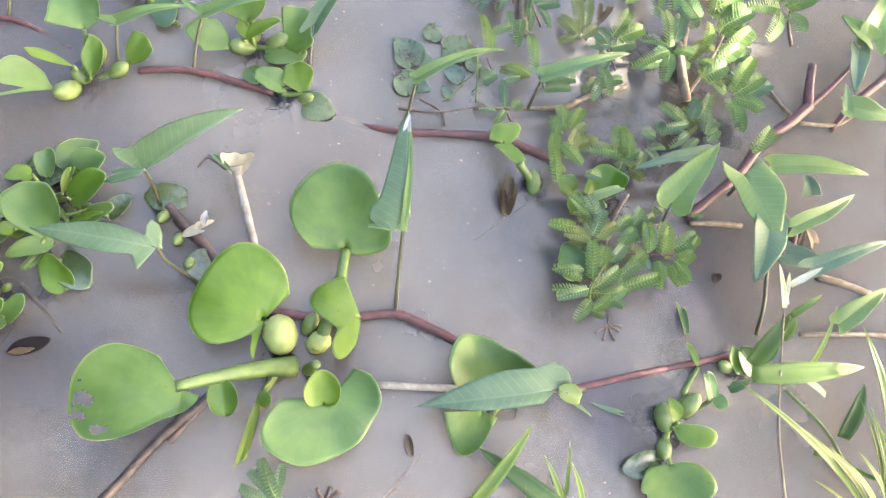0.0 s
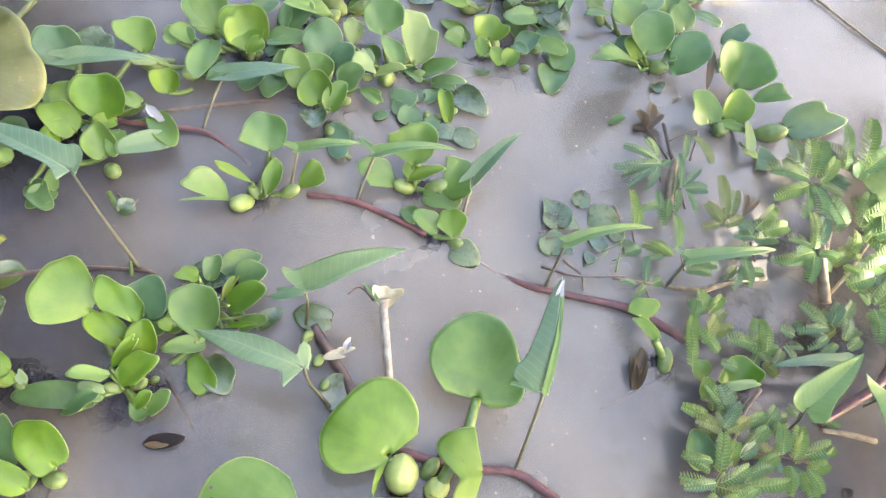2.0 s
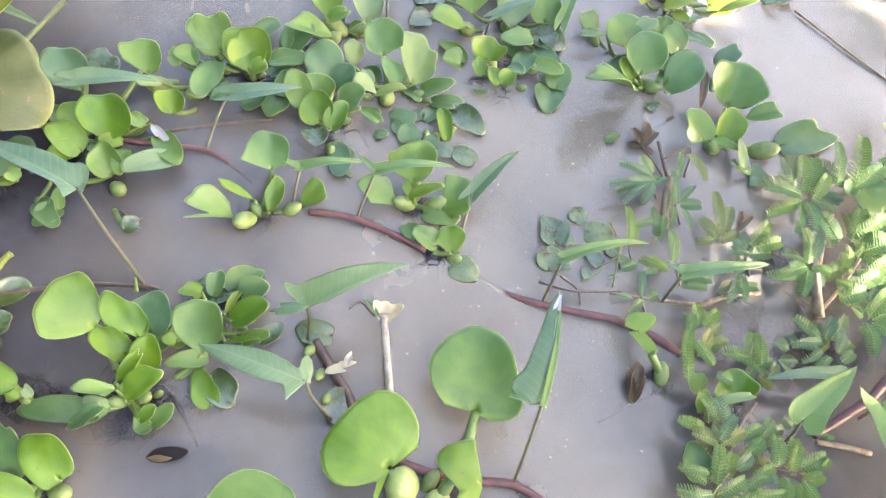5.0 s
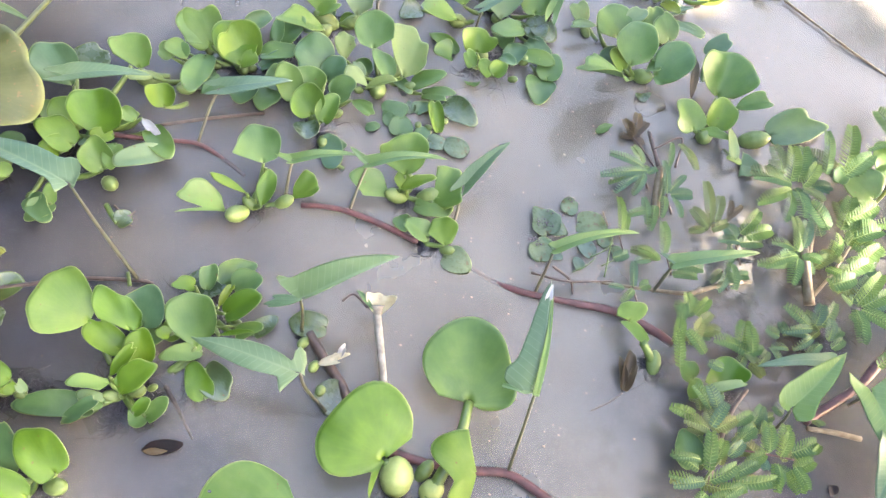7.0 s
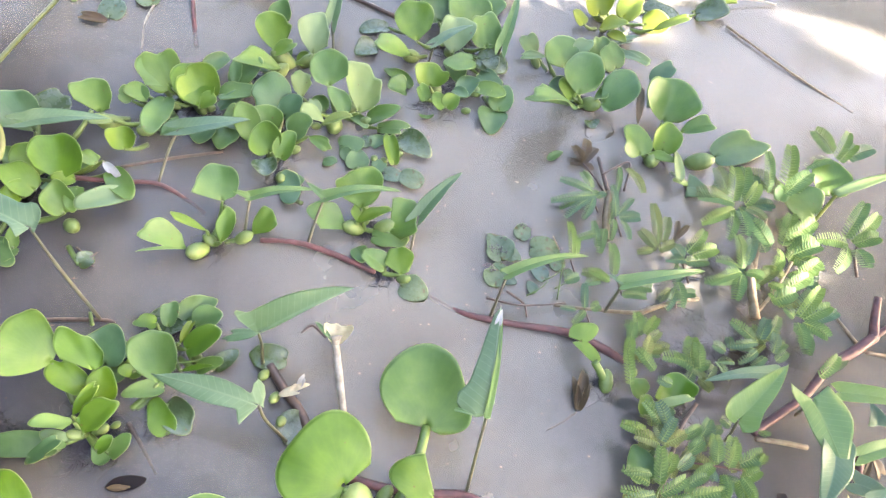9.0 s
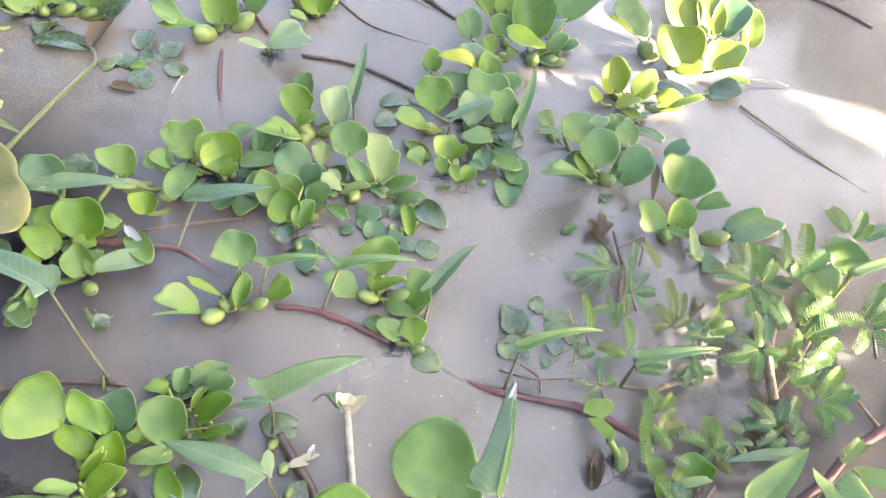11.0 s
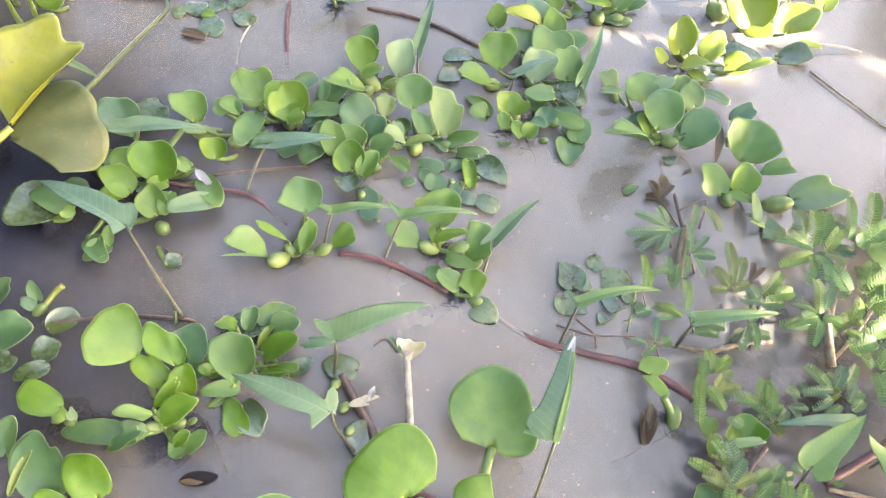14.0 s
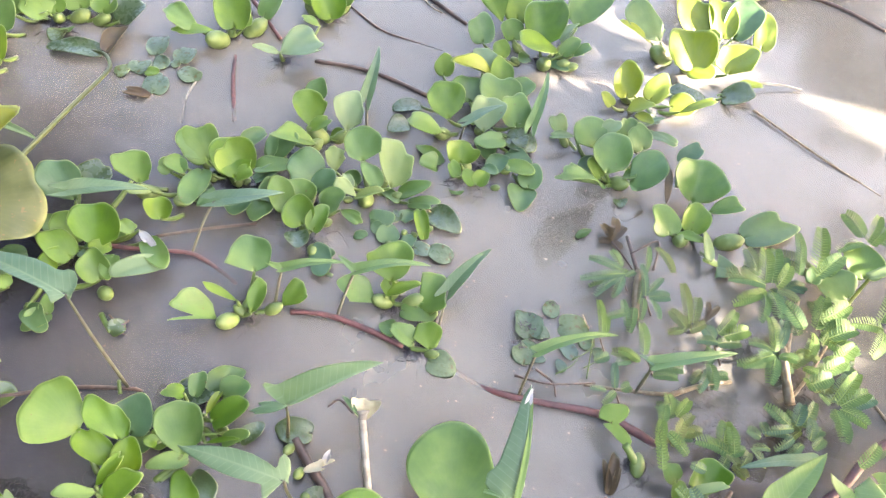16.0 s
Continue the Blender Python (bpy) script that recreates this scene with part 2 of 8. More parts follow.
def frame_of(base, tip, roll):
    """Length, axis, side and normal of a leaf; its face looks up as far as the axis lets it."""
    base, tip = np.array(base, float), np.array(tip, float)
    axis = tip - base
    length = float(np.linalg.norm(axis))
    axis = axis / length
    up = np.array((0.0, -0.15, 1.0))
    normal = up - axis * (up @ axis)
    normal /= np.linalg.norm(normal)
    side = np.cross(axis, normal)
    a = radians(roll)
    side, normal = side * math.cos(a) + normal * math.sin(a), normal * math.cos(a) - side * math.sin(a)
    return base, length, axis, side, normal


def sheet(base, axis, side, normal, along, across, lift, thick):
    """A thin closed sheet from three grids (rows from base to tip, columns across)."""
    rows, cols = along.shape
    top = base + along[..., None] * axis + across[..., None] * side + lift[..., None] * normal
    low = top - normal * thick
    verts = np.concatenate([top.reshape(-1, 3), low.reshape(-1, 3)])
    faces, n = [], rows * cols
    for i in range(rows - 1):
        for j in range(cols - 1):
            a = i * cols + j
            faces.append((a, a + cols, a + cols + 1, a + 1))
            faces.append((n + a, n + a + 1, n + a + cols + 1, n + a + cols))
    for i in range(rows - 1):
        a, b = i * cols, i * cols + cols - 1
        faces.append((a, n + a, n + a + cols, a + cols))
        faces.append((b, b + cols, n + b + cols, n + b))
    for j in range(cols - 1):
        a, b = j, (rows - 1) * cols + j
        faces.append((a, a + 1, n + a + 1, n + a))
        faces.append((b, n + b, n + b + 1, b + 1))
    return verts, faces


def smooth_through(values, a):
    """A smooth curve through even knots over a = -1..1."""
    v = np.array([values[0], *values, values[-1]], float)
    f = (a + 1) / 2 * (len(values) - 1)
    i = np.clip(np.floor(f).astype(int), 0, len(values) - 2)
    t = f - i
    p0, p1, p2, p3 = v[i], v[i + 1], v[i + 2], v[i + 3]
    return 0.5 * (2 * p1 + (p2 - p0) * t + (2 * p0 - 5 * p1 + 4 * p2 - p3) * t * t + (3 * p1 - p0 - 3 * p2 + p3) * t ** 3)


def leaf(p, base, tip, width, tone, cup=0.12, roll=0, notch=0.12, open_to=0, full=0.55, bend=0.1, lean=0.0, fold=0.0, lip=None, nick=None, form=None, point=1.0, holes=()):
    """A rounded blade that fans out from the end of its stalk over open_to degrees to either side, cupped, bent along its
    length, with a thin lip that turns up or down. lean swells one side; nick (where, depth, breadth) is a bite in the rim;
    form gives the reach, in lengths, at even steps round the fan of an irregular blade;
    point gathers those steps towards a pointed tip; holes (along, across, length, breadth) are eaten through the blade."""
    base, length, axis, side, normal = frame_of(base, tip, roll + chance.uniform(-4, 4))
    rows, cols = (44, 145) if holes else (12, 37 if not form or len(form) < 20 else 73)
    if not open_to:
        open_to, full = (chance.uniform(62, 80), 0.5) if notch < 0.02 else (chance.uniform(88, 104) + 110 * max(0, notch - 0.12), chance.uniform(0.5, 0.65))
        cup, lean = cup * 0.8, chance.uniform(-0.12, 0.12)
    ph = [chance.uniform(0, 6.3) for _ in range(6)]
    s, a = np.meshgrid(np.linspace(0.02, 1, rows) ** 0.8, np.linspace(-1, 1, cols), indexing="ij")
    reach = np.cos(a * math.pi / 2) ** full + 0.015
    if form:
        reach = smooth_through(form, a)
    else:
        reach *= smooth_through([chance.gauss(1, 0.07) for _ in range(8)], a)
    reach *= 1 + lean * np.sin(a * math.pi / 2)
    reach *= 1 + 0.03 * np.sin(3.1 * a + ph[0]) + 0.026 * np.sin(6.3 * a + ph[1]) + 0.012 * np.sin(14 * a + ph[2])
    if not form and not nick and chance.random() < 0.3:
        nick = (chance.uniform(-0.5, 0.5), chance.uniform(0.06, 0.16), chance.uniform(0.06, 0.16))
    if nick:
        where, depth, breadth = nick
        reach *= 1 - depth * np.exp(-(np.abs(a - where) / breadth) ** 2.6)
    low, high = open_to if form else (-open_to, open_to)
    turn = np.radians(low + (a + 1) / 2 * (high - low)) if point == 1 else np.radians(np.where(a < 0, low, high) * np.abs(a) ** point)
    x, y = reach * np.sin(turn), reach * np.cos(turn)
    if form:
        x, y = x * length * 2 / width, y
    else:
        x, y = 2 * x / (x.max() - x.min()), y / y.max()
    across, along = width * 0.5 * x * s, length * y * s
    far = along / length
    lift = cup * width * ((x * s) ** 2 + 0.7 * np.clip(far - 0.4, 0, 1) ** 2)
    lift += bend * length * 2.4 * far * (1 - far) * (far > 0)
    lift += across * math.tan(radians(chance.uniform(-7, 7))) * far
    lift += 0.045 * width * s ** 3 * np.sin(4.2 * a + ph[3]) + 0.02 * width * s ** 4 * np.sin(11 * a + ph[4])
    lift += 0.012 * width * np.sin(7 * x * s + ph[1]) * np.sin(6 * far + ph[2]) * s
    rim = chance.uniform(-0.3, 0.28) if lip is None else lip
    lift += rim * width * np.clip(s - 0.7, 0, 1) ** 1.6 * (0.65 + 0.35 * np.sin(2.2 * a + ph[5]))
    lift += 0.5 * width * (fold + chance.uniform(0.0, 0.06)) * (np.sqrt((x * s) ** 2 + 0.006) - 0.077)
    verts, faces = sheet(base, axis, side, normal, along, across, lift, 0.0007)
    verts[:, 2] = np.maximum(verts[:, 2], 0.0006 if base[2] > 0 else -1)
    if holes:
        u, w = np.tile(far.ravel(), 2), np.tile((x * s).ravel(), 2)
        ragged = 1 + 0.45 * np.sin(31 * u + 9 * w) * np.sin(23 * w + ph[0]) + 0.25 * np.sin(67 * u - 41 * w)
        gone = np.zeros(len(verts), bool)
        for along_to, across_to, long, broad in holes:
            gone |= ((u - along_to) / long) ** 2 + ((w - across_to) / broad) ** 2 < ragged
        faces = [face for face in faces if not all(gone[k] for k in face)]
    uv = np.stack([s.ravel(), (a.ravel() + 1) / 2], -1)
    if tone in ("s", "P"):
        uv = np.stack([np.clip(far, 0, 1).ravel(), (x * s / np.abs(x).max() * 0.5 + 0.5).ravel()], -1)
    return solid("leaf", verts, faces, LEAF[tone], p, np.concatenate([uv, uv]))


def fringe(p, crown, count, reach):
    """Small low leaves and offsets that crowd round a rosette's crown."""
    for i in range(count):
        a, far = chance.uniform(0, 6.3), reach * chance.uniform(0.2, 1.0)
        way = np.array((math.cos(a), math.sin(a), 0.0))
        size, high = chance.uniform(0.016, 0.034), chance.choice((0.003, 0.004, 0.008, 0.014, 0.02))
        base = np.array(crown) * np.array((1, 1, 0)) + way * far + np.array((0, 0, high))
        tip = base + (way + np.array((chance.gauss(0, 0.5), chance.gauss(0, 0.5), 0))) * size + np.array((0, 0, chance.uniform(0, 0.6) * high))
        leaf(p, base, tip, size * chance.uniform(0.8, 1.25), chance.choice("ddmmwb"), cup=0.25)


def arrow_leaf(p, base, tip, width, tone, fold=0.25, roll=0, droop=0.12, lobe=0.22):
    """A long arrow-shaped blade folded along its midrib, broadest at two lobes that spread behind the stalk."""
    base, length, axis, side, normal = frame_of(base, tip, roll)
    rows, cols = 12, 45
    s, a = np.meshgrid(np.linspace(0.02, 1, rows), np.linspace(-1, 1, cols), indexing="ij")
    back = max(lobe, 0.02)
    wide = (0, 0.2, 0.47, 0.7, 0.88, 0.98, 1.0, 0.92, 0.66, 0.34, 0.08)
    away = (1, 0.93, 0.75, 0.54, 0.32, 0.12, 0.0, -0.62 * back, -back, -0.55 * back, -0.03)
    ph = [chance.uniform(0, 6.3) for _ in range(4)]
    u = np.abs(a) * 2 - 1
    x = np.sign(a) * smooth_through(wide, u) * (1 + 0.07 * np.sin(9 * a + ph[0]) + 0.045 * np.sin(23 * a + ph[3]))
    y = smooth_through(away, u)
    across, along = width / 2 * x * s / math.sqrt(1 + fold * fold), length * y * s
    far = along / length
    bow = 0.03 * length * np.sin(math.pi * np.clip(far, 0, 1)) * math.sin(ph[1])
    lift = fold * width * 0.5 * np.abs(x) * s / math.sqrt(1 + fold * fold) + droop * length * 2.2 * far * (1 - far) * (far > 0)
    lift += 0.05 * width * np.sin(10 * a + ph[2]) * np.abs(x) * s ** 2 - 0.25 * width * np.abs(x) * np.clip(-far, 0, 1)
    verts, faces = sheet(base, axis, side, normal, along, across + bow, lift, 0.0006)
    uv = np.stack([np.clip(far, 0, 1).ravel(), (np.sign(a) * np.abs(x) * s * 0.5 + 0.5).ravel()], -1)
    return solid("leaf", verts, faces, LEAF[tone], p, np.concatenate([uv, uv]))


def blade(p, base, tip, width, tone, bend=0.15):
    """A grass blade: long, channelled, bowed."""
    base, length, axis, side, normal = frame_of(base, tip, chance.uniform(-15, 15))
    rows, cols = 12, 5
    u, v = np.meshgrid(np.linspace(0, 1, rows), np.linspace(-1, 1, cols), indexing="ij")
    shape = np.clip(np.minimum(0.75 + 0.8 * u, 1.0) * (1 - u ** 2.6) ** 0.8, 0.02, 1)
    across = width / 2 * shape * v
    lift = 0.2 * width * np.abs(v) * shape + bend * length * 2 * u * (1 - u)
    verts, faces = sheet(base, axis, side, normal, length * u, across, lift, 0.0004)
    uv = np.stack([u.ravel(), (v.ravel() + 1) / 2], -1)
    return solid("blade", verts, faces, LEAF[tone], p, np.concatenate([uv, uv]))


def pad(p, place, width, tone, turn=0, ratio=0.8, bowl=0.08):
    """A small round floating leaf with a notch and a slightly raised rim."""
    a = radians(turn)
    axis = np.array((math.cos(a), math.sin(a), 0.0))
    half = width / 2
    return leaf(p, np.array(place) - axis * half, np.array(place) + axis * half + np.array((0, 0, 0.0006)), width * (0.5 + ratio / 2), tone,
                cup=bowl, notch=0.16)


def seed_cluster(p, place, size, count):
    """Tiny dark reddish grains that lie heaped on a floating leaf."""
    verts, faces = [], []
    for i in range(count):
        a, far, r, k = chance.uniform(0, 6.3), math.sqrt(chance.random()), chance.uniform(0.0007, 0.0012), len(verts)
        q = np.array(place) + np.array((math.cos(a) * far * size, math.sin(a) * far * size * 0.6, chance.uniform(0, 0.0008)))
        verts += [q + np.array(d) * r for d in ((1, 0, 0), (0, 1, 0), (-1, 0, 0), (0, -1, 0), (0, 0, 1), (0, 0, -1))]
        faces += [(k + j, k + (j + 1) % 4, k + 4) for j in range(4)] + [(k + (j + 1) % 4, k + j, k + 5) for j in range(4)]
    return solid("seed_cluster", verts, faces, STEM["grain"], p, label="cluster of tiny dark reddish grains")


def pinna(p, base, tip, width, tone, roll=0):
    """One feathery leaf: a thin rib with two rows of small oblong leaflets raised like a shallow gutter."""
    base, length, axis, side, normal = frame_of(base, tip, roll + chance.uniform(-18, 18))
    pairs = int(min(17, max(10, length / 0.0036)))
    verts, faces, uvs = [], [], []
    pitch = length / pairs
    tilt, sweep = radians(chance.uniform(2, 10)), radians(chance.uniform(16, 30))
    for i in range(pairs):
        u = (i + 0.5) / pairs
        reach = width / 2 * math.sin(math.pi * (0.16 + 0.76 * u)) ** 0.5
        spot = base + axis * length * u + normal * 0.10 * length * math.sin(math.pi * u)
        for s in (-1, 1):
            out = side * s * math.cos(sweep) + axis * math.sin(sweep)
            ray = out * math.cos(tilt) + normal * math.sin(tilt) * chance.uniform(0.6, 1.3)
            wide = (axis * math.cos(sweep) - side * s * math.sin(sweep)) * pitch * 0.5 + normal * pitch * s * chance.uniform(0.12, 0.26)
            k = len(verts)
            for t, w in ((0.03, 0.42), (0.25, 0.86), (0.66, 0.92), (0.92, 0.62)):
                verts += [spot + ray * reach * t - wide * w, spot + ray * reach * t + wide * w]
                uvs += [(t * 0.9, 0.0), (t * 0.9, 1.0)]
            verts.append(spot + ray * reach)
            uvs.append((0.9, 0.5))
            for q in range(3):
                a = k + 2 * q
                faces.append((a, a + 2, a + 3, a + 1) if s > 0 else (a, a + 1, a + 3, a + 2))
            faces.append((k + 6, k + 8, k + 7) if s > 0 else (k + 6, k + 7, k + 8))
    k = len(verts)
    for i in range(7):
        u = i / 6
        spot = base + axis * length * u + normal * 0.10 * length * math.sin(math.pi * u)
        verts += [spot - side * 0.0006, spot + normal * 0.0009, spot + side * 0.0006]
        uvs += [(u, 1.0)] * 3
    for i in range(6):
        a = k + 3 * i
        faces += [(a, a + 1, a + 4, a + 3), (a + 1, a + 2, a + 5, a + 4)]
    return solid("feathery_leaf", verts, faces, LEAF[tone], p, uvs)


def tube(points, radii, sides=8, steps=5):
    """A round tube through control points, smoothly bent, with closed rounded ends."""
    pts = [np.array(q, float) for q in points]
    pts = [2 * pts[0] - pts[1], *pts, 2 * pts[-1] - pts[-2]]
    line, size = [], []
    for i in range(1, len(pts) - 2):
        for k in range(steps):
            t = k / steps
            a, b, c, d = pts[i - 1 : i + 3]
            line.append(0.5 * (2 * b + (c - a) * t + (2 * a - 5 * b + 4 * c - d) * t * t + (3 * b - a - 3 * c + d) * t ** 3))
            size.append(radii[i - 1] * (1 - t) + radii[i] * t)
    line.append(pts[-2])
    size.append(radii[-1])
    verts, faces = [], []
    for i, (q, r) in enumerate(zip(line, size)):
        way = line[min(i + 1, len(line) - 1)] - line[max(i - 1, 0)]
        way = way / (np.linalg.norm(way) + 1e-9)
        x = np.cross(way, (0.31, 0.17, 0.94))
        x = x / (np.linalg.norm(x) + 1e-9)
        y = np.cross(way, x)
        for s in range(sides):
            a = 2 * math.pi * s / sides
            verts.append(q + (x * math.cos(a) + y * math.sin(a)) * r)
    for i in range(len(line) - 1):
        for s in range(sides):
            a, b = i * sides + s, i * sides + (s + 1) % sides
            faces.append((a, b, b + sides, a + sides))
    verts += [line[0], line[-1]]
    last = (len(line) - 1) * sides
    for s in range(sides):
        faces.append((len(verts) - 2, (s + 1) % sides, s))
        faces.append((len(verts) - 1, last + s, last + (s + 1) % sides))
    return verts, faces


def stalk(p, name, points, thick, thin, mat):
    """A stem or twig, slightly knobbly."""
    n = len(points)
    radii = [(thick + (thin - thick) * i / (n - 1)) * chance.uniform(0.88, 1.12) for i in range(n)]
    verts, faces = tube(points, radii, 8, 6)
    return solid(name, verts, faces, STEM[mat], p)


def petiole(p, crown, base, r, swell=None, size=0.0):
    """A leaf stalk from the crown to a blade; a young one is blown up into a float."""
    crown, base = np.array(crown, float), np.array(base, float)
    apart = float(np.hypot(*(base - crown)[:2]))
    if apart > 0.035:  # an offset of the same raft: its own stalk rises from the water close by
        crown = base + (crown - base) * (0.035 / apart)
        crown[2] = -0.003
    if swell is None:
        mid = crown * 0.5 + base * 0.5 + np.array((0, 0, -0.15 * abs(base[2] - crown[2])))
        verts, faces = tube([crown, mid, base], [r * 1.5, r * 1.25, r * 0.7], 8, 5)
        return solid("petiole", verts, faces, STEM["stalk"], p)
    swell = np.array(swell)
    way = base - swell
    way = way / (np.linalg.norm(way) + 1e-9)
    way = way * 0.75 + np.array((0, 0, 0.5))
    way /= np.linalg.norm(way)
    verts, faces = tube([swell - way * size * 1.05, swell - way * size * 0.75, swell - way * size * 0.2, swell + way * size * 0.4, swell + way * size * 0.95, base * 0.6 + (swell + way * size) * 0.4, base],
                        [size * 0.2, size * 0.56, size * 0.76, size * 0.68, min(size * 0.42, 0.007), r * 1.1, r * 0.8], 12, 4)
    return solid("petiole", verts, faces, STEM["bulb"], p)


def bulb(p, crown, place, size, mat="bulb", plump=1.0):
    """A short swollen petiole without a visible blade."""
    crown, place = np.array(crown), np.array(place)
    way = (place - crown) * np.array((1, 1, 0))
    way = way / (np.linalg.norm(way) + 1e-6) * 0.85 + np.array((0, 0, 0.6))
    way /= np.linalg.norm(way)
    fat = size * plump
    verts, faces = tube([place - way * size * 1.2, place - way * size * 0.85, place - way * size * 0.2, place + way * size * 0.4, place + way * size * 0.78, place + way * size * 1.0],
                        [fat * 0.3, fat * 0.54, fat * 0.68, fat * 0.6, fat * 0.38, fat * 0.12], 12, 4)
    return solid("petiole", verts, faces, STEM[mat], p)


def roots(p, place, spread=0.026, count=80):
    """A tuft of fine dark hairy roots that hangs just under the water."""
    verts, faces, crown = [], [], Vector(place)
    crown.z = min(crown.z, 0.0) + 0.0002
    for i in range(count):
        a, reach = chance.uniform(0, 6.3), spread * chance.uniform(0.15, 1)
        start = crown + Vector((chance.gauss(0, 0.3) * spread, chance.gauss(0, 0.3) * spread, 0))
        end = start + Vector((math.cos(a) * reach, math.sin(a) * reach, -chance.uniform(0.001, 0.012)))
        near = start + Vector((math.cos(a + 0.7) * reach * 0.5, math.sin(a + 0.7) * reach * 0.5, chance.uniform(-0.002, 0.002)))
        v, f = tube([start, near, end], [0.0008, 0.0006, 0.0003], 4, 3)
        faces += [tuple(k + len(verts) for k in face) for face in f]
        verts += v
    base, phase = len(verts), [chance.uniform(0, 6.3) for _ in range(3)]
    verts.append(crown + Vector((0, 0, 0.0012)))
    for ring in (1, 2, 3, 4):
        for q in range(18):
            a = q * math.pi / 9
            reach = spread * 0.22 * ring * (1 + 0.2 * math.sin(2 * a + phase[0]) + 0.16 * math.sin(5 * a + phase[1]) + chance.uniform(-0.14, 0.14))
            verts.append(crown + Vector((math.cos(a) * reach, math.sin(a) * reach, 0.0016 - 0.0012 * ring + chance.uniform(-0.0012, 0.0012))))
    for q in range(18):
        faces.append((base, base + 1 + q, base + 1 + (q + 1) % 18))
        for ring in range(3):
            k, n = base + 1 + ring * 18, (q + 1) % 18
            faces.append((k + q, k + 18 + q, k + 18 + n, k + n))
    return solid("root_tuft", verts, faces, STEM["root"], p)


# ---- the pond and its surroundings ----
# Round spots where the water is clearer and so darker: x, y, radius, how clear.
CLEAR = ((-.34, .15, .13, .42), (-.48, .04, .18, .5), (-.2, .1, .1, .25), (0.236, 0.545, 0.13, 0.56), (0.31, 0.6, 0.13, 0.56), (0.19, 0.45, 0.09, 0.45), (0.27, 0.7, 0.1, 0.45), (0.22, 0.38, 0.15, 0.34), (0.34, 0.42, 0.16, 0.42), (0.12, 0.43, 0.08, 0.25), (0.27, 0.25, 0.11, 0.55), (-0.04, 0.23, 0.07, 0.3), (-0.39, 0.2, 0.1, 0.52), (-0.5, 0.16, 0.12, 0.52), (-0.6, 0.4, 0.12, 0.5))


def water_material():
    """Silty water: cloudy grey-brown body, clear skin that mirrors the sky, drifting silt streaks and fine scum."""
    mat, tree, bsdf, out = nodes_of("silty_water")
    place = tree.nodes.new("ShaderNodeTexCoord")
    big = node(tree, "ShaderNodeTexNoise", Scale=5.0, Detail=4.0)
    mid = node(tree, "ShaderNodeTexNoise", Scale=26.0, Detail=3.0, Distortion=0.6)
    dots = node(tree, "ShaderNodeTexNoise", Scale=330.0, Detail=1.0)
    swell = node(tree, "ShaderNodeTexNoise", Scale=9.0, Detail=2.0)
    for n in (big, mid, dots, swell):
        tree.links.new(place.outputs["Object"], n.inputs["Vector"])
    tone = mixed(tree, ramp(tree, big.outputs[0], 0.3, 0.7), (0.151, 0.139, 0.116), (0.184, 0.171, 0.146))
    tone = mixed(tree, calc(tree, "MULTIPLY", ramp(tree, mid.outputs[0], 0.4, 0.75), 0.4), tone, (0.135, 0.108, 0.078))
    scum = calc(tree, "MULTIPLY", ramp(tree, dots.outputs[0], 0.76, 0.79), calc(tree, "MULTIPLY", ramp(tree, mid.outputs[0], 0.55, 0.7), 0.5))
    tone = mixed(tree, scum, tone, (0.05, 0.04, 0.03))
    silt = node(tree, "ShaderNodeBsdfDiffuse")
    tree.links.new(tone, silt.inputs["Color"])
    b = node(tree, "ShaderNodeBump", Strength=0.035, Distance=0.01)
    tree.links.new(swell.outputs[0], b.inputs["Height"])
    skin = node(tree, "ShaderNodeBsdfGlossy", Roughness=0.09)
    tree.links.new(b.outputs[0], skin.inputs["Normal"])
    mirror = node(tree, "ShaderNodeFresnel", IOR=1.36)
    # the bluish tint adds to the painted sky blue of the mud below
    clear = node(tree, "ShaderNodeBsdfTransparent", Color=(0.86, 0.86, 0.9, 1))
    # more of the dark mud shows through towards -x at low y, and in the CLEAR spots
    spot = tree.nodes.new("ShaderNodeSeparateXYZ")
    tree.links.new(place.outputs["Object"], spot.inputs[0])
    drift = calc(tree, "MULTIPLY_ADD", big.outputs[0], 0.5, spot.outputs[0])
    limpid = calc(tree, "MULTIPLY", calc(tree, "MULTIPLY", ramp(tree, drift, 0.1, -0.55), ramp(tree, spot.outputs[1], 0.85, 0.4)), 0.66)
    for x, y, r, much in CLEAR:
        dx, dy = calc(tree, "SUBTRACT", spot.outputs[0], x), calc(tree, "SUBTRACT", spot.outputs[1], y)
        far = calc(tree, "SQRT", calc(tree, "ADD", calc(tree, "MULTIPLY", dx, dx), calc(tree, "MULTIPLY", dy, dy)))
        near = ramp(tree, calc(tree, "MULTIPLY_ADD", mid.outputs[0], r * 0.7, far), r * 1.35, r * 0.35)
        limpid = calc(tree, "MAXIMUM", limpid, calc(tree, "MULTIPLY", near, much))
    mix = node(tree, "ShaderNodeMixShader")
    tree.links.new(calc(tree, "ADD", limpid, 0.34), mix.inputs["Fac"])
    tree.links.new(silt.outputs[0], mix.inputs[1])
    tree.links.new(clear.outputs[0], mix.inputs[2])
    whole = node(tree, "ShaderNodeMixShader")
    tree.links.new(mirror.outputs[0], whole.inputs["Fac"])
    tree.links.new(mix.outputs[0], whole.inputs[1])
    tree.links.new(skin.outputs[0], whole.inputs[2])
    tree.links.new(whole.outputs[0], out.inputs["Surface"])
    tree.nodes.remove(bsdf)
    return mat


def flat(name, x0, x1, y0, y1, z, mat, label, category):
    ob = solid(name, [(x0, y0, z), (x1, y0, z), (x1, y1, z), (x0, y1, z)], [(0, 1, 2, 3)], mat, smooth=False)
    return tagged(ob, label, category, kind="structure")


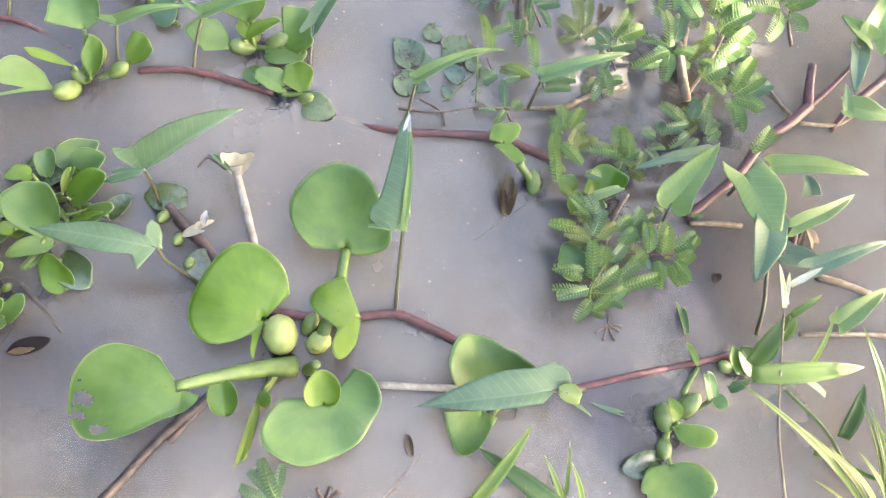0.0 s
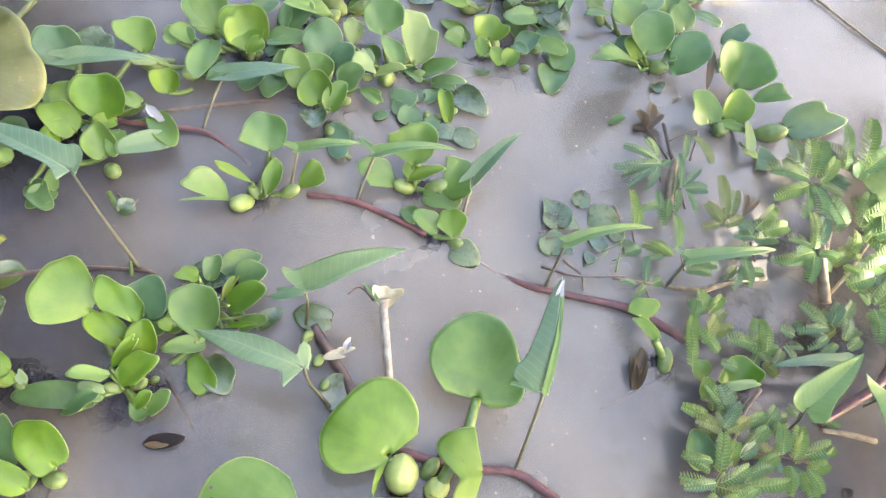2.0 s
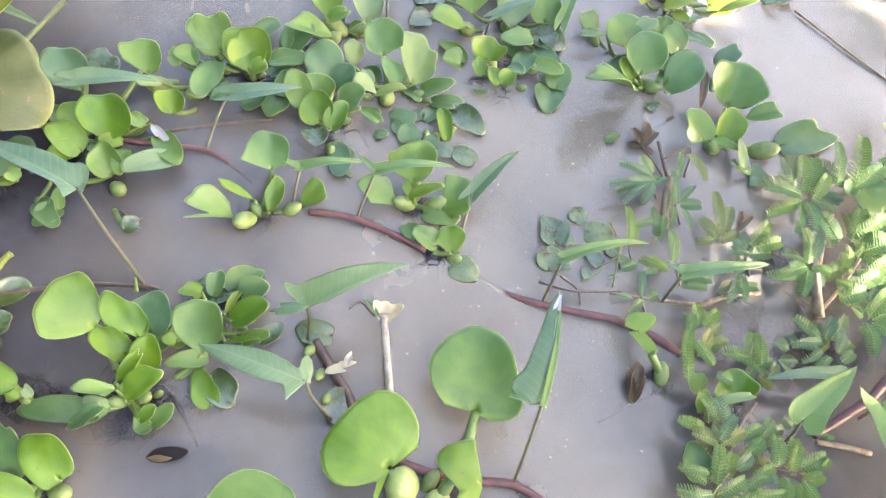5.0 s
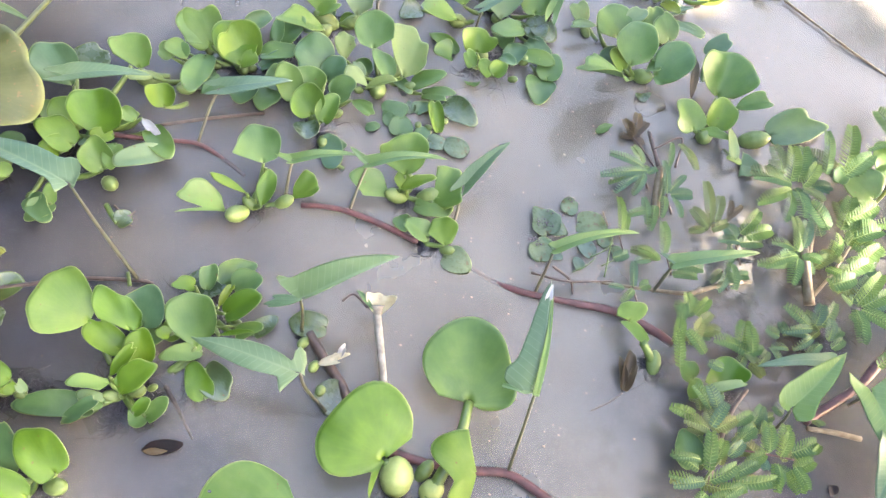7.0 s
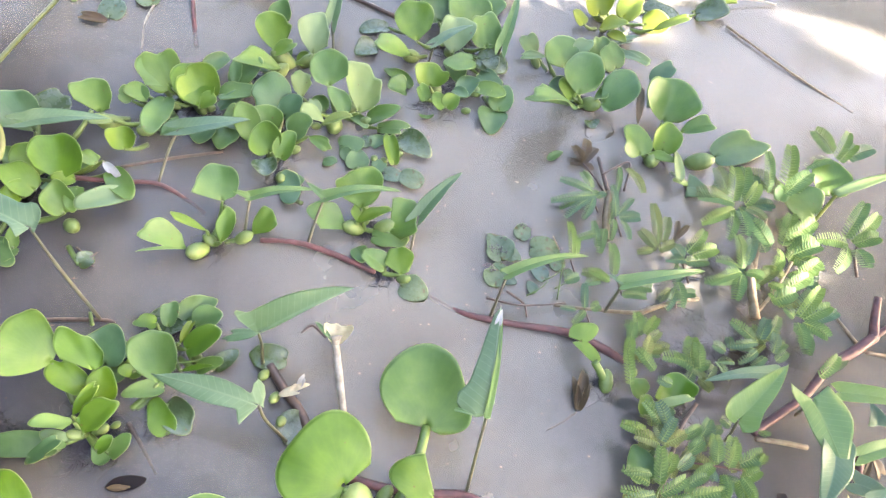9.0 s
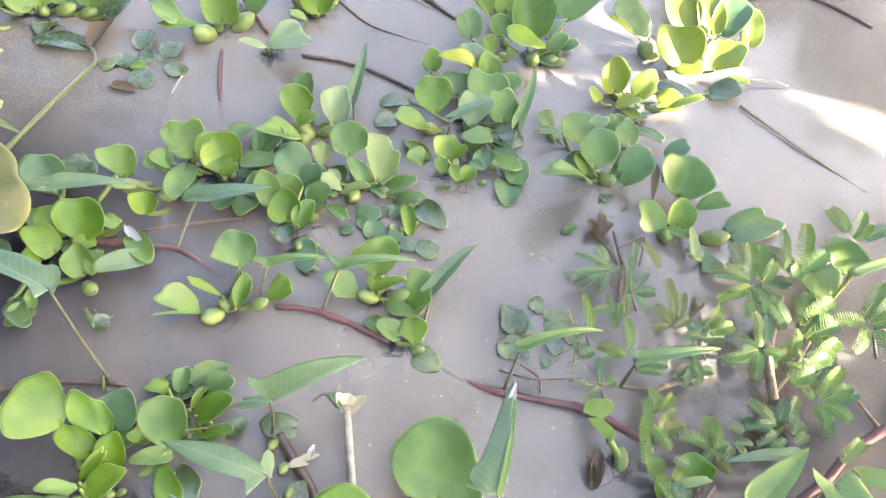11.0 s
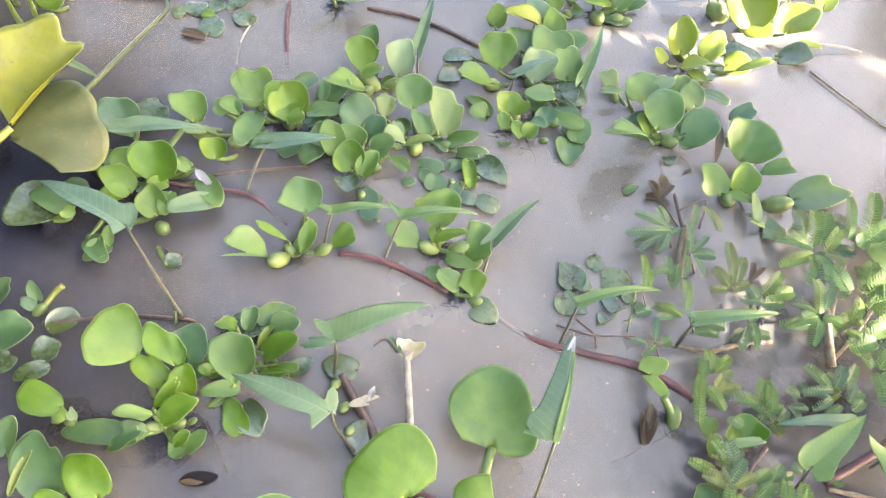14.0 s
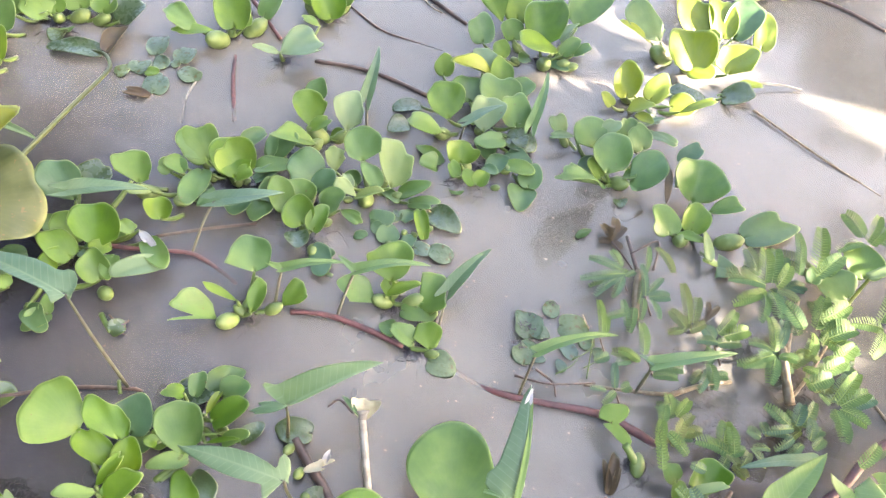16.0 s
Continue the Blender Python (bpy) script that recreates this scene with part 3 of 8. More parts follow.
# The mud's blue is the sky's reflection put into its colour.
MUD = solid_material("pond_mud_sky_tint", (0.055, 0.058, 0.076), (0.033, 0.036, 0.05), 0.8, 14, 0.4)
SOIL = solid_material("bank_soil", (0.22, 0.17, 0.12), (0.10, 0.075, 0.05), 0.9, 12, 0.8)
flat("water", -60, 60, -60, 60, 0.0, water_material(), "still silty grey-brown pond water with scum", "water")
flat("ground", -60, 60, -60, 60, -0.03, MUD, "soft mud under the shallow water, tinted with sky blue", "mud")


def bank():
    """The muddy bank behind the camera."""
    u, v = np.meshgrid(np.linspace(-30, 30, 61), np.linspace(0, 1, 14), indexing="ij")
    y = -0.35 - 24 * v ** 2.2 + 0.12 * np.sin(u * 1.3)
    z = -0.06 + 0.55 * np.minimum(1, v * 2.4) ** 0.7 + 0.03 * np.sin(u * 2.1 + v * 9)
    verts = np.stack([u.ravel(), y.ravel(), z.ravel()], -1)
    faces = [(i * 14 + j, i * 14 + j + 1, (i + 1) * 14 + j + 1, (i + 1) * 14 + j) for i in range(60) for j in range(13)]
    return tagged(solid("bank", verts, faces, SOIL), "bare brown earth bank of the pond", "bank", kind="structure")


bank()


# Gaps in the trees' crowns: a spot in the pond that gets sun, and how wide the shaft of light is.
FAR_GAPS = (
    ((.095, 1.406, .05), .0533), ((.075, 1.413, .05), .0377), ((.058, 1.29, .04), .0325), ((.154, 1.334, .03), .0481), ((.187, 1.413, .05), .0325),
    ((.094, 1.256, .02), .0325), ((.021, 1.364, .06), .013), ((.03, 1.173, .03), .026), ((.079, 1.154, .012), .026), ((-.043, 1.156, .04), .0208),
    ((.11, 1.194, .015), .011), ((-.03, 1.003, .055), .011), ((-.155, 1.0045, .06), .01), ((.36, 1.33, 0), .029),
    ((.45, 1.31, 0), .041), ((.54, 1.29, 0), .041), ((.4199, 1.4982, 0), .008),
)
NEAR_GAPS = (
    ((.322, .858, .07), .0175), ((.335, .779, .07), .0175), ((.343, .744, .07), .0175), ((.344, .71, .07), .0175), ((.332, .685, .07), .0175),
    ((.316, .658, .07), .0175), ((.43, .822, .068), .015), ((.21, .47, .04), .0105), ((.422, .898, .07), .018), ((.439, .318, .076), .0165),
    ((.474, .327, .078), .015), ((.508, .317, .07), .015), ((.481, .677, .07), .0135), ((.516, .791, .07), .018),
)


def shade_tree(far, middle, half, leaf_size, count, label):
    """A leaning tree between the sun and the pond; light reaches the plants through gaps in its crown."""
    tree = new("shade_tree")
    heart = Vector((middle[0], middle[1], 0.0)) + sun_way * far
    foot = Vector((heart.x + 0.9, heart.y - 0.6, -0.03))
    tree.location = foot
    tagged(tree, label, "tree", "trees at the pond")
    rnd = random.Random(21)
    across = Vector((-sun_way.y, sun_way.x, 0)).normalized()
    upward = sun_way.cross(across)
    holes = [(Vector(q).dot(across), Vector(q).dot(upward), r) for q, r in FAR_GAPS + NEAR_GAPS]
    fork = foot * 0.5 + heart * 0.5 + Vector((0.25, -0.1, -0.1))
    v, f = tube([foot, foot + Vector((0.05, 0.05, 0.35)), fork], [0.10, 0.08, 0.06], 10, 6)
    solid("trunk", v, f, STEM["bark"], tree)
    for i in range(12):
        for attempt in range(80):
            a, wide = i * 2.4 + attempt * 0.7, 1 + attempt * 0.02
            end = heart + Vector((math.cos(a) * rnd.uniform(0.4, 1.1), math.sin(a) * rnd.uniform(0.5, 1.3) * wide, rnd.uniform(-0.5, 0.35) * wide))
            line = [fork, fork * 0.5 + end * 0.5 + Vector((0, 0, 0.1)), end]
            steps = [line[0].lerp(line[1], k / 12) for k in range(12)] + [line[1].lerp(line[2], k / 12) for k in range(13)]
            if all((q.dot(across) - x) ** 2 + (q.dot(upward) - y) ** 2 > (r + 0.05) ** 2 for q in steps for x, y, r in holes):
                v, f = tube(line, [0.035, 0.02, 0.006], 7, 5)
                solid("limb", v, f, STEM["bark"], tree)
                break
    verts, faces = [], []
    for i in range(count):
        gx, gy = rnd.uniform(-1.05, 1.05), rnd.uniform(-1.05, 1.05)
        if gx ** 4 + gy ** 4 > rnd.uniform(0.8, 1.15):
            continue
        gx, gy = middle[0] + gx * half[0], middle[1] + gy * half[1]
        lump = (0.35 * noise.noise(Vector((gx * 1.7, gy * 1.7, 3.0))) + rnd.gauss(0, 0.2)) * far / 3.2
        q = Vector((gx, gy, 0.0)) + sun_way * (far + lump)
        a, b = q.dot(across), q.dot(upward)
        if any((a - x) ** 2 + (b - y) ** 2 < (r + leaf_size * 0.35) ** 2 for x, y, r in holes):
            continue
        turn = Euler((rnd.uniform(-0.9, 0.9), rnd.uniform(0.0, 1.6), rnd.uniform(-0.6, 0.6))).to_matrix()
        r, k = leaf_size * rnd.uniform(0.77, 1.23), len(verts)
        for x, y, z in ((0, -1.4, 0), (0.6, -0.5, 0.12), (0.6, 0.5, 0.12), (0, 1.5, -0.1), (-0.6, 0.5, 0.12), (-0.6, -0.5, 0.12), (0, 0, 0)):
            verts.append(q + turn @ Vector((x * r, y * r, z * r)))
        faces += [(k + 6, k + s, k + (s + 1) % 6) for s in range(6)]
    tagged(solid("crown", verts, faces, LEAF["tree"], tree), kind="stuff")


shade_tree(3.2, (-0.15, 0.78), (1.42, 1.72), 0.022, 46000, "low leaning leafy tree shading the pond")
# A second crown out of view, added to keep the sun off the left.
shade_tree(8.0, (-2.9, 0.9), (1.75, 2.8), 0.085, 9000, "unseen taller tree added to shade the pond's left")


def tall_shade_stand():
    """Unseen tall water hyacinth, added to block light from the pond's side and darken its reflections."""
    rnd, verts, faces, uvs = random.Random(12), [], [], []
    for i in range(230):
        t, away = rnd.uniform(0, 1) ** 1.5, abs(rnd.gauss(0, 0.3)) + 0.11
        x, y = -0.55 - 0.95 * t - away * 0.8, -0.1 + 1.35 * t - away * 0.35
        height, r = rnd.uniform(0.3, 1.25), rnd.uniform(0.055, 0.09)
        lean = Vector((rnd.gauss(0, 0.05), rnd.gauss(0, 0.05), 0))
        top = Vector((x, y, height)) + lean
        v, f = tube([(x, y, -0.02), (x + lean.x * 0.3, y + lean.y * 0.3, height * 0.5), top], [0.006, 0.005, 0.003], 6, 3)
        k = len(verts)
        faces += [tuple(q + k for q in face) for face in f]
        verts += [Vector(q) for q in v]
        turn = Euler((rnd.uniform(0.2, 1.1), rnd.uniform(-0.4, 0.4), rnd.uniform(0, 6.3))).to_matrix()
        k = len(verts)
        verts.append(top)
        for q in range(12):
            a = q * math.pi / 6
            verts.append(top + turn @ Vector((math.sin(a) * r, r - math.cos(a) * r, 0.15 * r * math.sin(a) ** 2)))
        faces += [(k, k + 1 + q, k + 1 + (q + 1) % 12) for q in range(12)]
    uvs = [(0.5, 0.5)] * len(verts)
    tagged(solid("hyacinth_stand", verts, faces, LEAF["tree"], uvs=uvs), "unseen tall water hyacinth added to shade the pond's side", "water hyacinth", kind="stuff")


tall_shade_stand()


def thicket(name, middle, half, count, leaf_size, label):
    """An unseen leafy bush or tree, added to close the pond's sides and stand mirrored in the water."""
    bush = new(name)
    foot, middle = Vector((middle[0], middle[1], -0.03)), Vector(middle)
    bush.location = foot
    tagged(bush, label, name)
    rnd, verts, faces = random.Random(31 + count), [], []
    for i in range(9):
        top = middle + Vector((rnd.uniform(-0.5, 0.5) * half[0], rnd.uniform(-0.7, 0.7) * half[1], rnd.uniform(0.1, 0.8) * half[2]))
        v, f = tube([foot, foot * 0.5 + top * 0.5 + Vector((0, 0, 0.15)), top], [0.04, 0.025, 0.006], 7, 5)
        solid("limb", v, f, STEM["bark"], bush)
    for i in range(count):
        d = Vector((rnd.gauss(0, 1), rnd.gauss(0, 1), rnd.gauss(0, 1))).normalized() * rnd.uniform(0.75, 1.05)
        q = middle + Vector((half[0] * d.x, half[1] * d.y, half[2] * d.z)) + d * 0.3 * half[0] * noise.noise(d * 2.6 + middle)
        if q.z < 0.02:
            continue
        turn = Euler((rnd.uniform(-0.9, 0.9), rnd.uniform(-0.9, 0.9), rnd.uniform(0, 6.3))).to_matrix()
        r, k = leaf_size * rnd.uniform(0.77, 1.23), len(verts)
        for x, y, z in ((0, -1.4, 0), (0.6, -0.5, 0.12), (0.6, 0.5, 0.12), (0, 1.5, -0.1), (-0.6, 0.5, 0.12), (-0.6, -0.5, 0.12), (0, 0, 0)):
            verts.append(q + turn @ Vector((x * r, y * r, z * r)))
        faces += [(k + 6, k + s, k + (s + 1) % 6) for s in range(6)]
    tagged(solid("crown", verts, faces, LEAF["tree"], bush), kind="stuff")


# Both bushes are out of view, added to keep sky light off the left.
thicket("bush", (-2.1, 0.35, 1.75), (0.9, 1.35, 1.35), 3600, 0.05, "unseen dark leafy bush added to shade the pond's left")
thicket("bush", (-1.05, -0.72, 1.2), (0.62, 0.75, 1.3), 4600, 0.05, "unseen dark leafy shrub added to shade the near left")
for x, y, z in ((0.9, 8.4, 2.1), (2.9, 7.9, 2.3), (5.0, 7.2, 2.2)):
    thicket("tree", (x, y, z), (1.35, 1.0, z - 0.1), 1500 + int(x * 100), 0.11, "leafy tree on the far bank of the pond")


def specks():
    """Crumbs of dead leaf and bubbles that drift on the water."""
    rnd, verts, faces = random.Random(5), [], []
    for i in range(420):
        x, y = rnd.uniform(-1.1, 0.8), rnd.uniform(0.05, 1.7)
        if rnd.random() < 0.5:
            x, y = rnd.gauss(-0.02, 0.09), rnd.gauss(0.62, 0.2)
        r, k, a0 = rnd.uniform(0.0005, 0.0016), len(verts), rnd.uniform(0, 6.3)
        for j in range(5):
            a = a0 + j * 1.257
            verts.append((x + math.cos(a) * r * rnd.uniform(0.6, 1.8), y + math.sin(a) * r, 0.0004))
        verts.append((x, y, 0.0004 + r * 0.6))
        faces += [(k + j, k + (j + 1) % 5, k + 5) for j in range(5)]
    tagged(solid("floating_crumbs", verts, faces, STEM["brown"]), "tiny brown crumbs drifting on the water", "plant debris", kind="stuff")


specks()

# ---- the plants ----

p = thing("water_hyacinth", (-.184, 1.171, 0), "tall bright green water hyacinth with cupped leaves", "water hyacinth", "water hyacinths")
fringe(p, (-.184, 1.171, 0), 4, 0.045)
q = leaf(p, (-.257, 1.231, .02), (-.286, 1.318, .063), .0577, "b", open_to=100, full=.55)
petiole(q, (-.184, 1.171, 0), (-.257, 1.231, .02), .0026)
q = leaf(p, (-.279, 1.213, .02), (-.343, 1.255, .056), .0746, "b", open_to=(-25, 41), form=(.41, .82, .89, .99, 1, .99, .89, .71, .61), fold=.3)
petiole(q, (-.184, 1.171, 0), (-.279, 1.213, .02), .0026)
q = leaf(p, (-.15, 1.274, .02), (-.134, 1.352, .057), .1009, "m", open_to=(-74, 40), form=(.32, .41, .62, .78, .89, 1, 1.11, .95, .43), lip=.2)
petiole(q, (-.184, 1.171, 0), (-.15, 1.274, .02), .0026)
q = leaf(p, (-.293, 1.138, .02), (-.319, 1.185, .045), .0488, "m", open_to=100, full=.55)
petiole(q, (-.184, 1.171, 0), (-.293, 1.138, .02), .0026)
q = leaf(p, (-.245, 1.176, .02), (-.267, 1.207, .038), .0431, "b", open_to=100, full=.55)
petiole(q, (-.184, 1.171, 0), (-.245, 1.176, .02), .0026)
q = leaf(p, (-.248, 1.118, .02), (-.266, 1.142, .034), .0315, "b", open_to=100, full=.55)
petiole(q, (-.184, 1.171, 0), (-.248, 1.118, .02), .0026)
q = leaf(p, (-.198, 1.182, .02), (-.223, 1.258, .057), .0852, "b", open_to=(-66, 72), form=(.33, .46, .72, .96, .99, .95, .79, .58, .43), cup=.3, lip=.15)
petiole(q, (-.184, 1.171, 0), (-.198, 1.182, .02), .0026)
q = leaf(p, (-.168, 1.193, .02), (-.221, 1.11, .064), .0523, "b", open_to=62, full=.5)
petiole(q, (-.184, 1.171, 0), (-.168, 1.193, .02), .0026)
q = leaf(p, (-.164, 1.21, .02), (-.152, 1.255, .042), .0299, "p", open_to=62, full=.5, roll=45)
petiole(q, (-.184, 1.171, 0), (-.164, 1.21, .02), .0026)
q = leaf(p, (-.154, 1.18, .02), (-.136, 1.215, .039), .0287, "m", open_to=100, full=.55)
petiole(q, (-.184, 1.171, 0), (-.154, 1.18, .02), .0026)
q = leaf(p, (-.135, 1.191, .02), (-.112, 1.212, .035), .0219, "m", open_to=100, full=.55)
petiole(q, (-.184, 1.171, 0), (-.135, 1.191, .02), .0026)
bulb(p, (-.184, 1.171, 0), (-.178, 1.151, .01), .0202)
bulb(p, (-.184, 1.171, 0), (-.148, 1.173, .007), .0135)
bulb(p, (-.184, 1.171, 0), (-.131, 1.175, .006), .0122)
bulb(p, (-.184, 1.171, 0), (-.229, 1.14, .005), .0101)
bulb(p, (-.184, 1.171, 0), (-.237, 1.177, .006), .0114)

p = thing("water_hyacinth", (-.233, .964, 0), "dense water hyacinth clump of overlapping rounded leaves", "water hyacinth", "water hyacinths")
roots(p, (-.233, .964, 0), .048, 90)
fringe(p, (-.233, .964, 0), 6, 0.06)
q = leaf(p, (-.207, .994, .02), (-.253, 1.031, .048), .0761, "m", open_to=100, full=.55)
petiole(q, (-.233, .964, -0), (-.207, .994, .02), .0026)
q = leaf(p, (-.262, .98, .02), (-.286, 1.015, .04), .0598, "d", open_to=100, full=.55)
petiole(q, (-.233, .964, -0), (-.262, .98, .02), .0026)
q = leaf(p, (-.324, 1.02, .02), (-.33, 1.057, .037), .035, "b", open_to=100, full=.55)
petiole(q, (-.233, .964, -0), (-.324, 1.02, .02), .0026)
q = leaf(p, (-.269, 1.07, .02), (-.279, 1.106, .037), .0454, "p", open_to=100, full=.55)
petiole(q, (-.233, .964, -0), (-.269, 1.07, .02), .0026)
q = leaf(p, (-.228, 1.05, .02), (-.244, 1.093, .041), .041, "b", open_to=100, full=.55)
petiole(q, (-.233, .964, -0), (-.228, 1.05, .02), .0026)
q = leaf(p, (-.202, 1.026, .02), (-.186, 1.063, .039), .0471, "m", open_to=100, full=.55)
petiole(q, (-.233, .964, -0), (-.202, 1.026, .02), .0026)
q = leaf(p, (-.246, 1.059, .02), (-.314, 1.016, .057), .035, "y", open_to=62, full=.5, fold=.5)
petiole(q, (-.233, .964, -0), (-.246, 1.059, .02), .0026)
q = leaf(p, (-.278, .922, .02), (-.308, .973, .048), .0689, "b", open_to=(-58, 53), form=(.44, .74, .87, .95, .99, .96, .9, .73, .46))
petiole(q, (-.233, .964, -0), (-.278, .922, .02), .0026)
q = leaf(p, (-.175, .96, .02), (-.194, 1.012, .046), .0504, "m", open_to=100, full=.55)
petiole(q, (-.233, .964, -0), (-.175, .96, .02), .0026)
q = leaf(p, (-.219, .923, .02), (-.225, .981, .047), .0586, "p", open_to=(-62, 50), form=(.36, .58, .79, .93, .98, .98, .92, .67, .26))
petiole(q, (-.233, .964, -0), (-.219, .923, .02), .0026)
q = leaf(p, (-.277, .892, .02), (-.329, .863, .048), .0391, "m", open_to=62, full=.5, lip=-.2)
petiole(q, (-.233, .964, -0), (-.277, .892, .02), .0026)
q = leaf(p, (-.335, .896, .006), (-.364, .872, .006), .0343, "w", open_to=100, full=.55)
petiole(q, (-.233, .964, -0), (-.335, .896, .006), .0026)
q = leaf(p, (-.334, .949, .003), (-.374, .921, .003), .0287, "w", open_to=100, full=.55)
petiole(q, (-.233, .964, -0), (-.334, .949, .003), .0026)
q = leaf(p, (-.184, .925, .02), (-.222, .888, .024), .0373, "m", open_to=100, full=.55, nick=(.4, .2, .15))
petiole(q, (-.233, .964, -0), (-.184, .925, .02), .0026)
q = leaf(p, (-.182, .943, .008), (-.13, .944, .008), .051, "w", open_to=100, full=.55)
petiole(q, (-.233, .964, -0), (-.182, .943, .008), .0026)
q = leaf(p, (-.17, .914, .006), (-.128, .902, .006), .0309, "d", open_to=100, full=.55)
petiole(q, (-.233, .964, -0), (-.17, .914, .006), .0026)
q = leaf(p, (-.165, .948, .012), (-.149, .93, .012), .0303, "w", open_to=100, full=.55)
petiole(q, (-.233, .964, -0), (-.165, .948, .012), .0026)
q = leaf(p, (-.119, .852, .008), (-.126, .901, .013), .0386, "m", open_to=100, full=.55)
petiole(q, (-.233, .964, -0), (-.119, .852, .008), .0026)
q = leaf(p, (-.125, .853, .004), (-.121, .806, .004), .0465, "d", open_to=100, full=.55)
petiole(q, (-.233, .964, -0), (-.125, .853, .004), .0026)
q = leaf(p, (-.214, .92, .008), (-.191, .883, .008), .034, "d", open_to=100, full=.55)
petiole(q, (-.233, .964, -0), (-.214, .92, .008), .0026)
q = leaf(p, (-.181, .854, .008), (-.178, .9, .012), .0325, "d", open_to=100, full=.55)
petiole(q, (-.233, .964, -0), (-.181, .854, .008), .0026)
bulb(p, (-.233, .964, -0), (-.28, .9, .008), .0162)
bulb(p, (-.233, .964, -0), (-.227, .937, .007), .0134)
bulb(p, (-.233, .964, -0), (-.179, .863, .004), .0087)
bulb(p, (-.233, .964, -0), (-.163, .875, .007), .0137)
bulb(p, (-.233, .964, -0), (-.131, .878, .004), .0087)

p = thing("water_hyacinth", (-.215, .843, 0), "low water hyacinth with round leaves beside the clump", "water hyacinth", "water hyacinths")
roots(p, (-.215, .843, 0), .048, 90)
fringe(p, (-.215, .843, 0), 6, 0.06)
q = leaf(p, (-.228, .841, .02), (-.24, .871, .035), .0528, "b", open_to=100, full=.55, cup=.28)
petiole(q, (-.215, .843, 0), (-.228, .841, .02), .0026)
q = leaf(p, (-.194, .811, .02), (-.217, .819, .031), .0233, "b", open_to=100, full=.55)
petiole(q, (-.215, .843, 0), (-.194, .811, .02), .0026)
q = leaf(p, (-.191, .811, .02), (-.184, .833, .031), .0268, "b", open_to=100, full=.55, cup=.25)
petiole(q, (-.215, .843, 0), (-.191, .811, .02), .0026)
q = leaf(p, (-.224, .811, .02), (-.24, .83, .032), .0195, "b", open_to=100, full=.55)
petiole(q, (-.215, .843, 0), (-.224, .811, .02), .0026)
bulb(p, (-.215, .843, 0), (-.223, .854, .008), .0156)
bulb(p, (-.215, .843, 0), (-.199, .833, .005), .0097)
bulb(p, (-.215, .843, 0), (-.164, .834, .004), .0077)

p = thing("water_hyacinth", (.002, .935, 0), "tall water hyacinth with large pale rounded leaves", "water hyacinth", "water hyacinths")
fringe(p, (.002, .935, 0), 4, 0.045)
q = leaf(p, (-.002, 1.028, .02), (-.009, 1.058, .034), .0393, "m", open_to=100, full=.55)
petiole(q, (.002, .935, -0), (-.002, 1.028, .02), .0026)
q = leaf(p, (.032, 1.012, .02), (.001, 1.038, .039), .0422, "m", open_to=100, full=.55)
petiole(q, (.002, .935, -0), (.032, 1.012, .02), .0026)
q = leaf(p, (.031, 1.057, .02), (.083, 1.054, .015), .02, "d", open_to=62, full=.5)
petiole(q, (.002, .935, -0), (.031, 1.057, .02), .0026)
q = leaf(p, (-.044, .958, .035), (-.077, .996, .058), .0681, "m", open_to=(-67, 78), form=(.51, .71, .89, .97, .98, .96, .83, .58, .4))
petiole(q, (.002, .935, -0), (-.044, .958, .035), .0026)
q = leaf(p, (-.038, .984, .05), (-.02, 1.006, .063), .0274, "p", open_to=100, full=.55)
petiole(q, (.002, .935, -0), (-.038, .984, .05), .0026)
q = leaf(p, (-.013, .917, .03), (-.031, .978, .06), .0675, "m", open_to=(-51, 71), form=(.44, .67, .83, .95, .99, .93, .76, .54, .39))
petiole(q, (.002, .935, -0), (-.013, .917, .03), .0026)
q = leaf(p, (.024, .926, .02), (.051, .984, .05), .0629, "m", open_to=(-35, 116), form=(.49, .83, 1, .9, .79, .58, .36, .25, .2))
petiole(q, (.002, .935, -0), (.024, .926, .02), .0026)
q = leaf(p, (-.008, .903, .02), (-.09, .833, .069), .0692, "m", open_to=(-42, 19), form=(.24, .39, .8, 1.11, 1.12, 1.04, .81, .76, .66), cup=.3, roll=-12)
petiole(q, (.002, .935, -0), (-.008, .903, .02), .0026)
q = leaf(p, (-.019, .917, .02), (-.047, .934, .035), .0285, "b", open_to=100, full=.55)
petiole(q, (.002, .935, -0), (-.019, .917, .02), .0026)
q = leaf(p, (-.08, .987, .02), (-.118, .962, .023), .0185, "d", open_to=62, full=.5)
petiole(q, (.002, .935, -0), (-.08, .987, .02), .0026)
q = leaf(p, (-.1, .998, .01), (-.128, 1.011, .024), .0333, "d", open_to=100, full=.55)
petiole(q, (.002, .935, -0), (-.1, .998, .01), .0026)
bulb(p, (.002, .935, -0), (.012, .93, .009), .0173)
bulb(p, (.002, .935, -0), (-.041, .952, .005), .0109)
bulb(p, (.002, .935, -0), (-.095, .984, .005), .0102)
bulb(p, (.002, .935, -0), (.037, .964, .004), .0088)

p = thing("water_hyacinth", (.125, .878, 0), "water hyacinth with one broad dark creased leaf and a withered leaf", "water hyacinth", "water hyacinths")
q = leaf(p, (.153, .924, .02), (.196, .944, .042), .0278, "m", open_to=62, full=.5, fold=.3)
petiole(q, (.125, .878, 0), (.153, .924, .02), .0026)
q = leaf(p, (.104, .851, .02), (.073, .884, .041), .0496, "m", open_to=100, full=.55)
petiole(q, (.125, .878, 0), (.104, .851, .02), .0026)
q = leaf(p, (.132, .87, .02), (.133, .915, .041), .0428, "b", open_to=100, full=.55)
petiole(q, (.125, .878, 0), (.132, .87, .02), .0026)
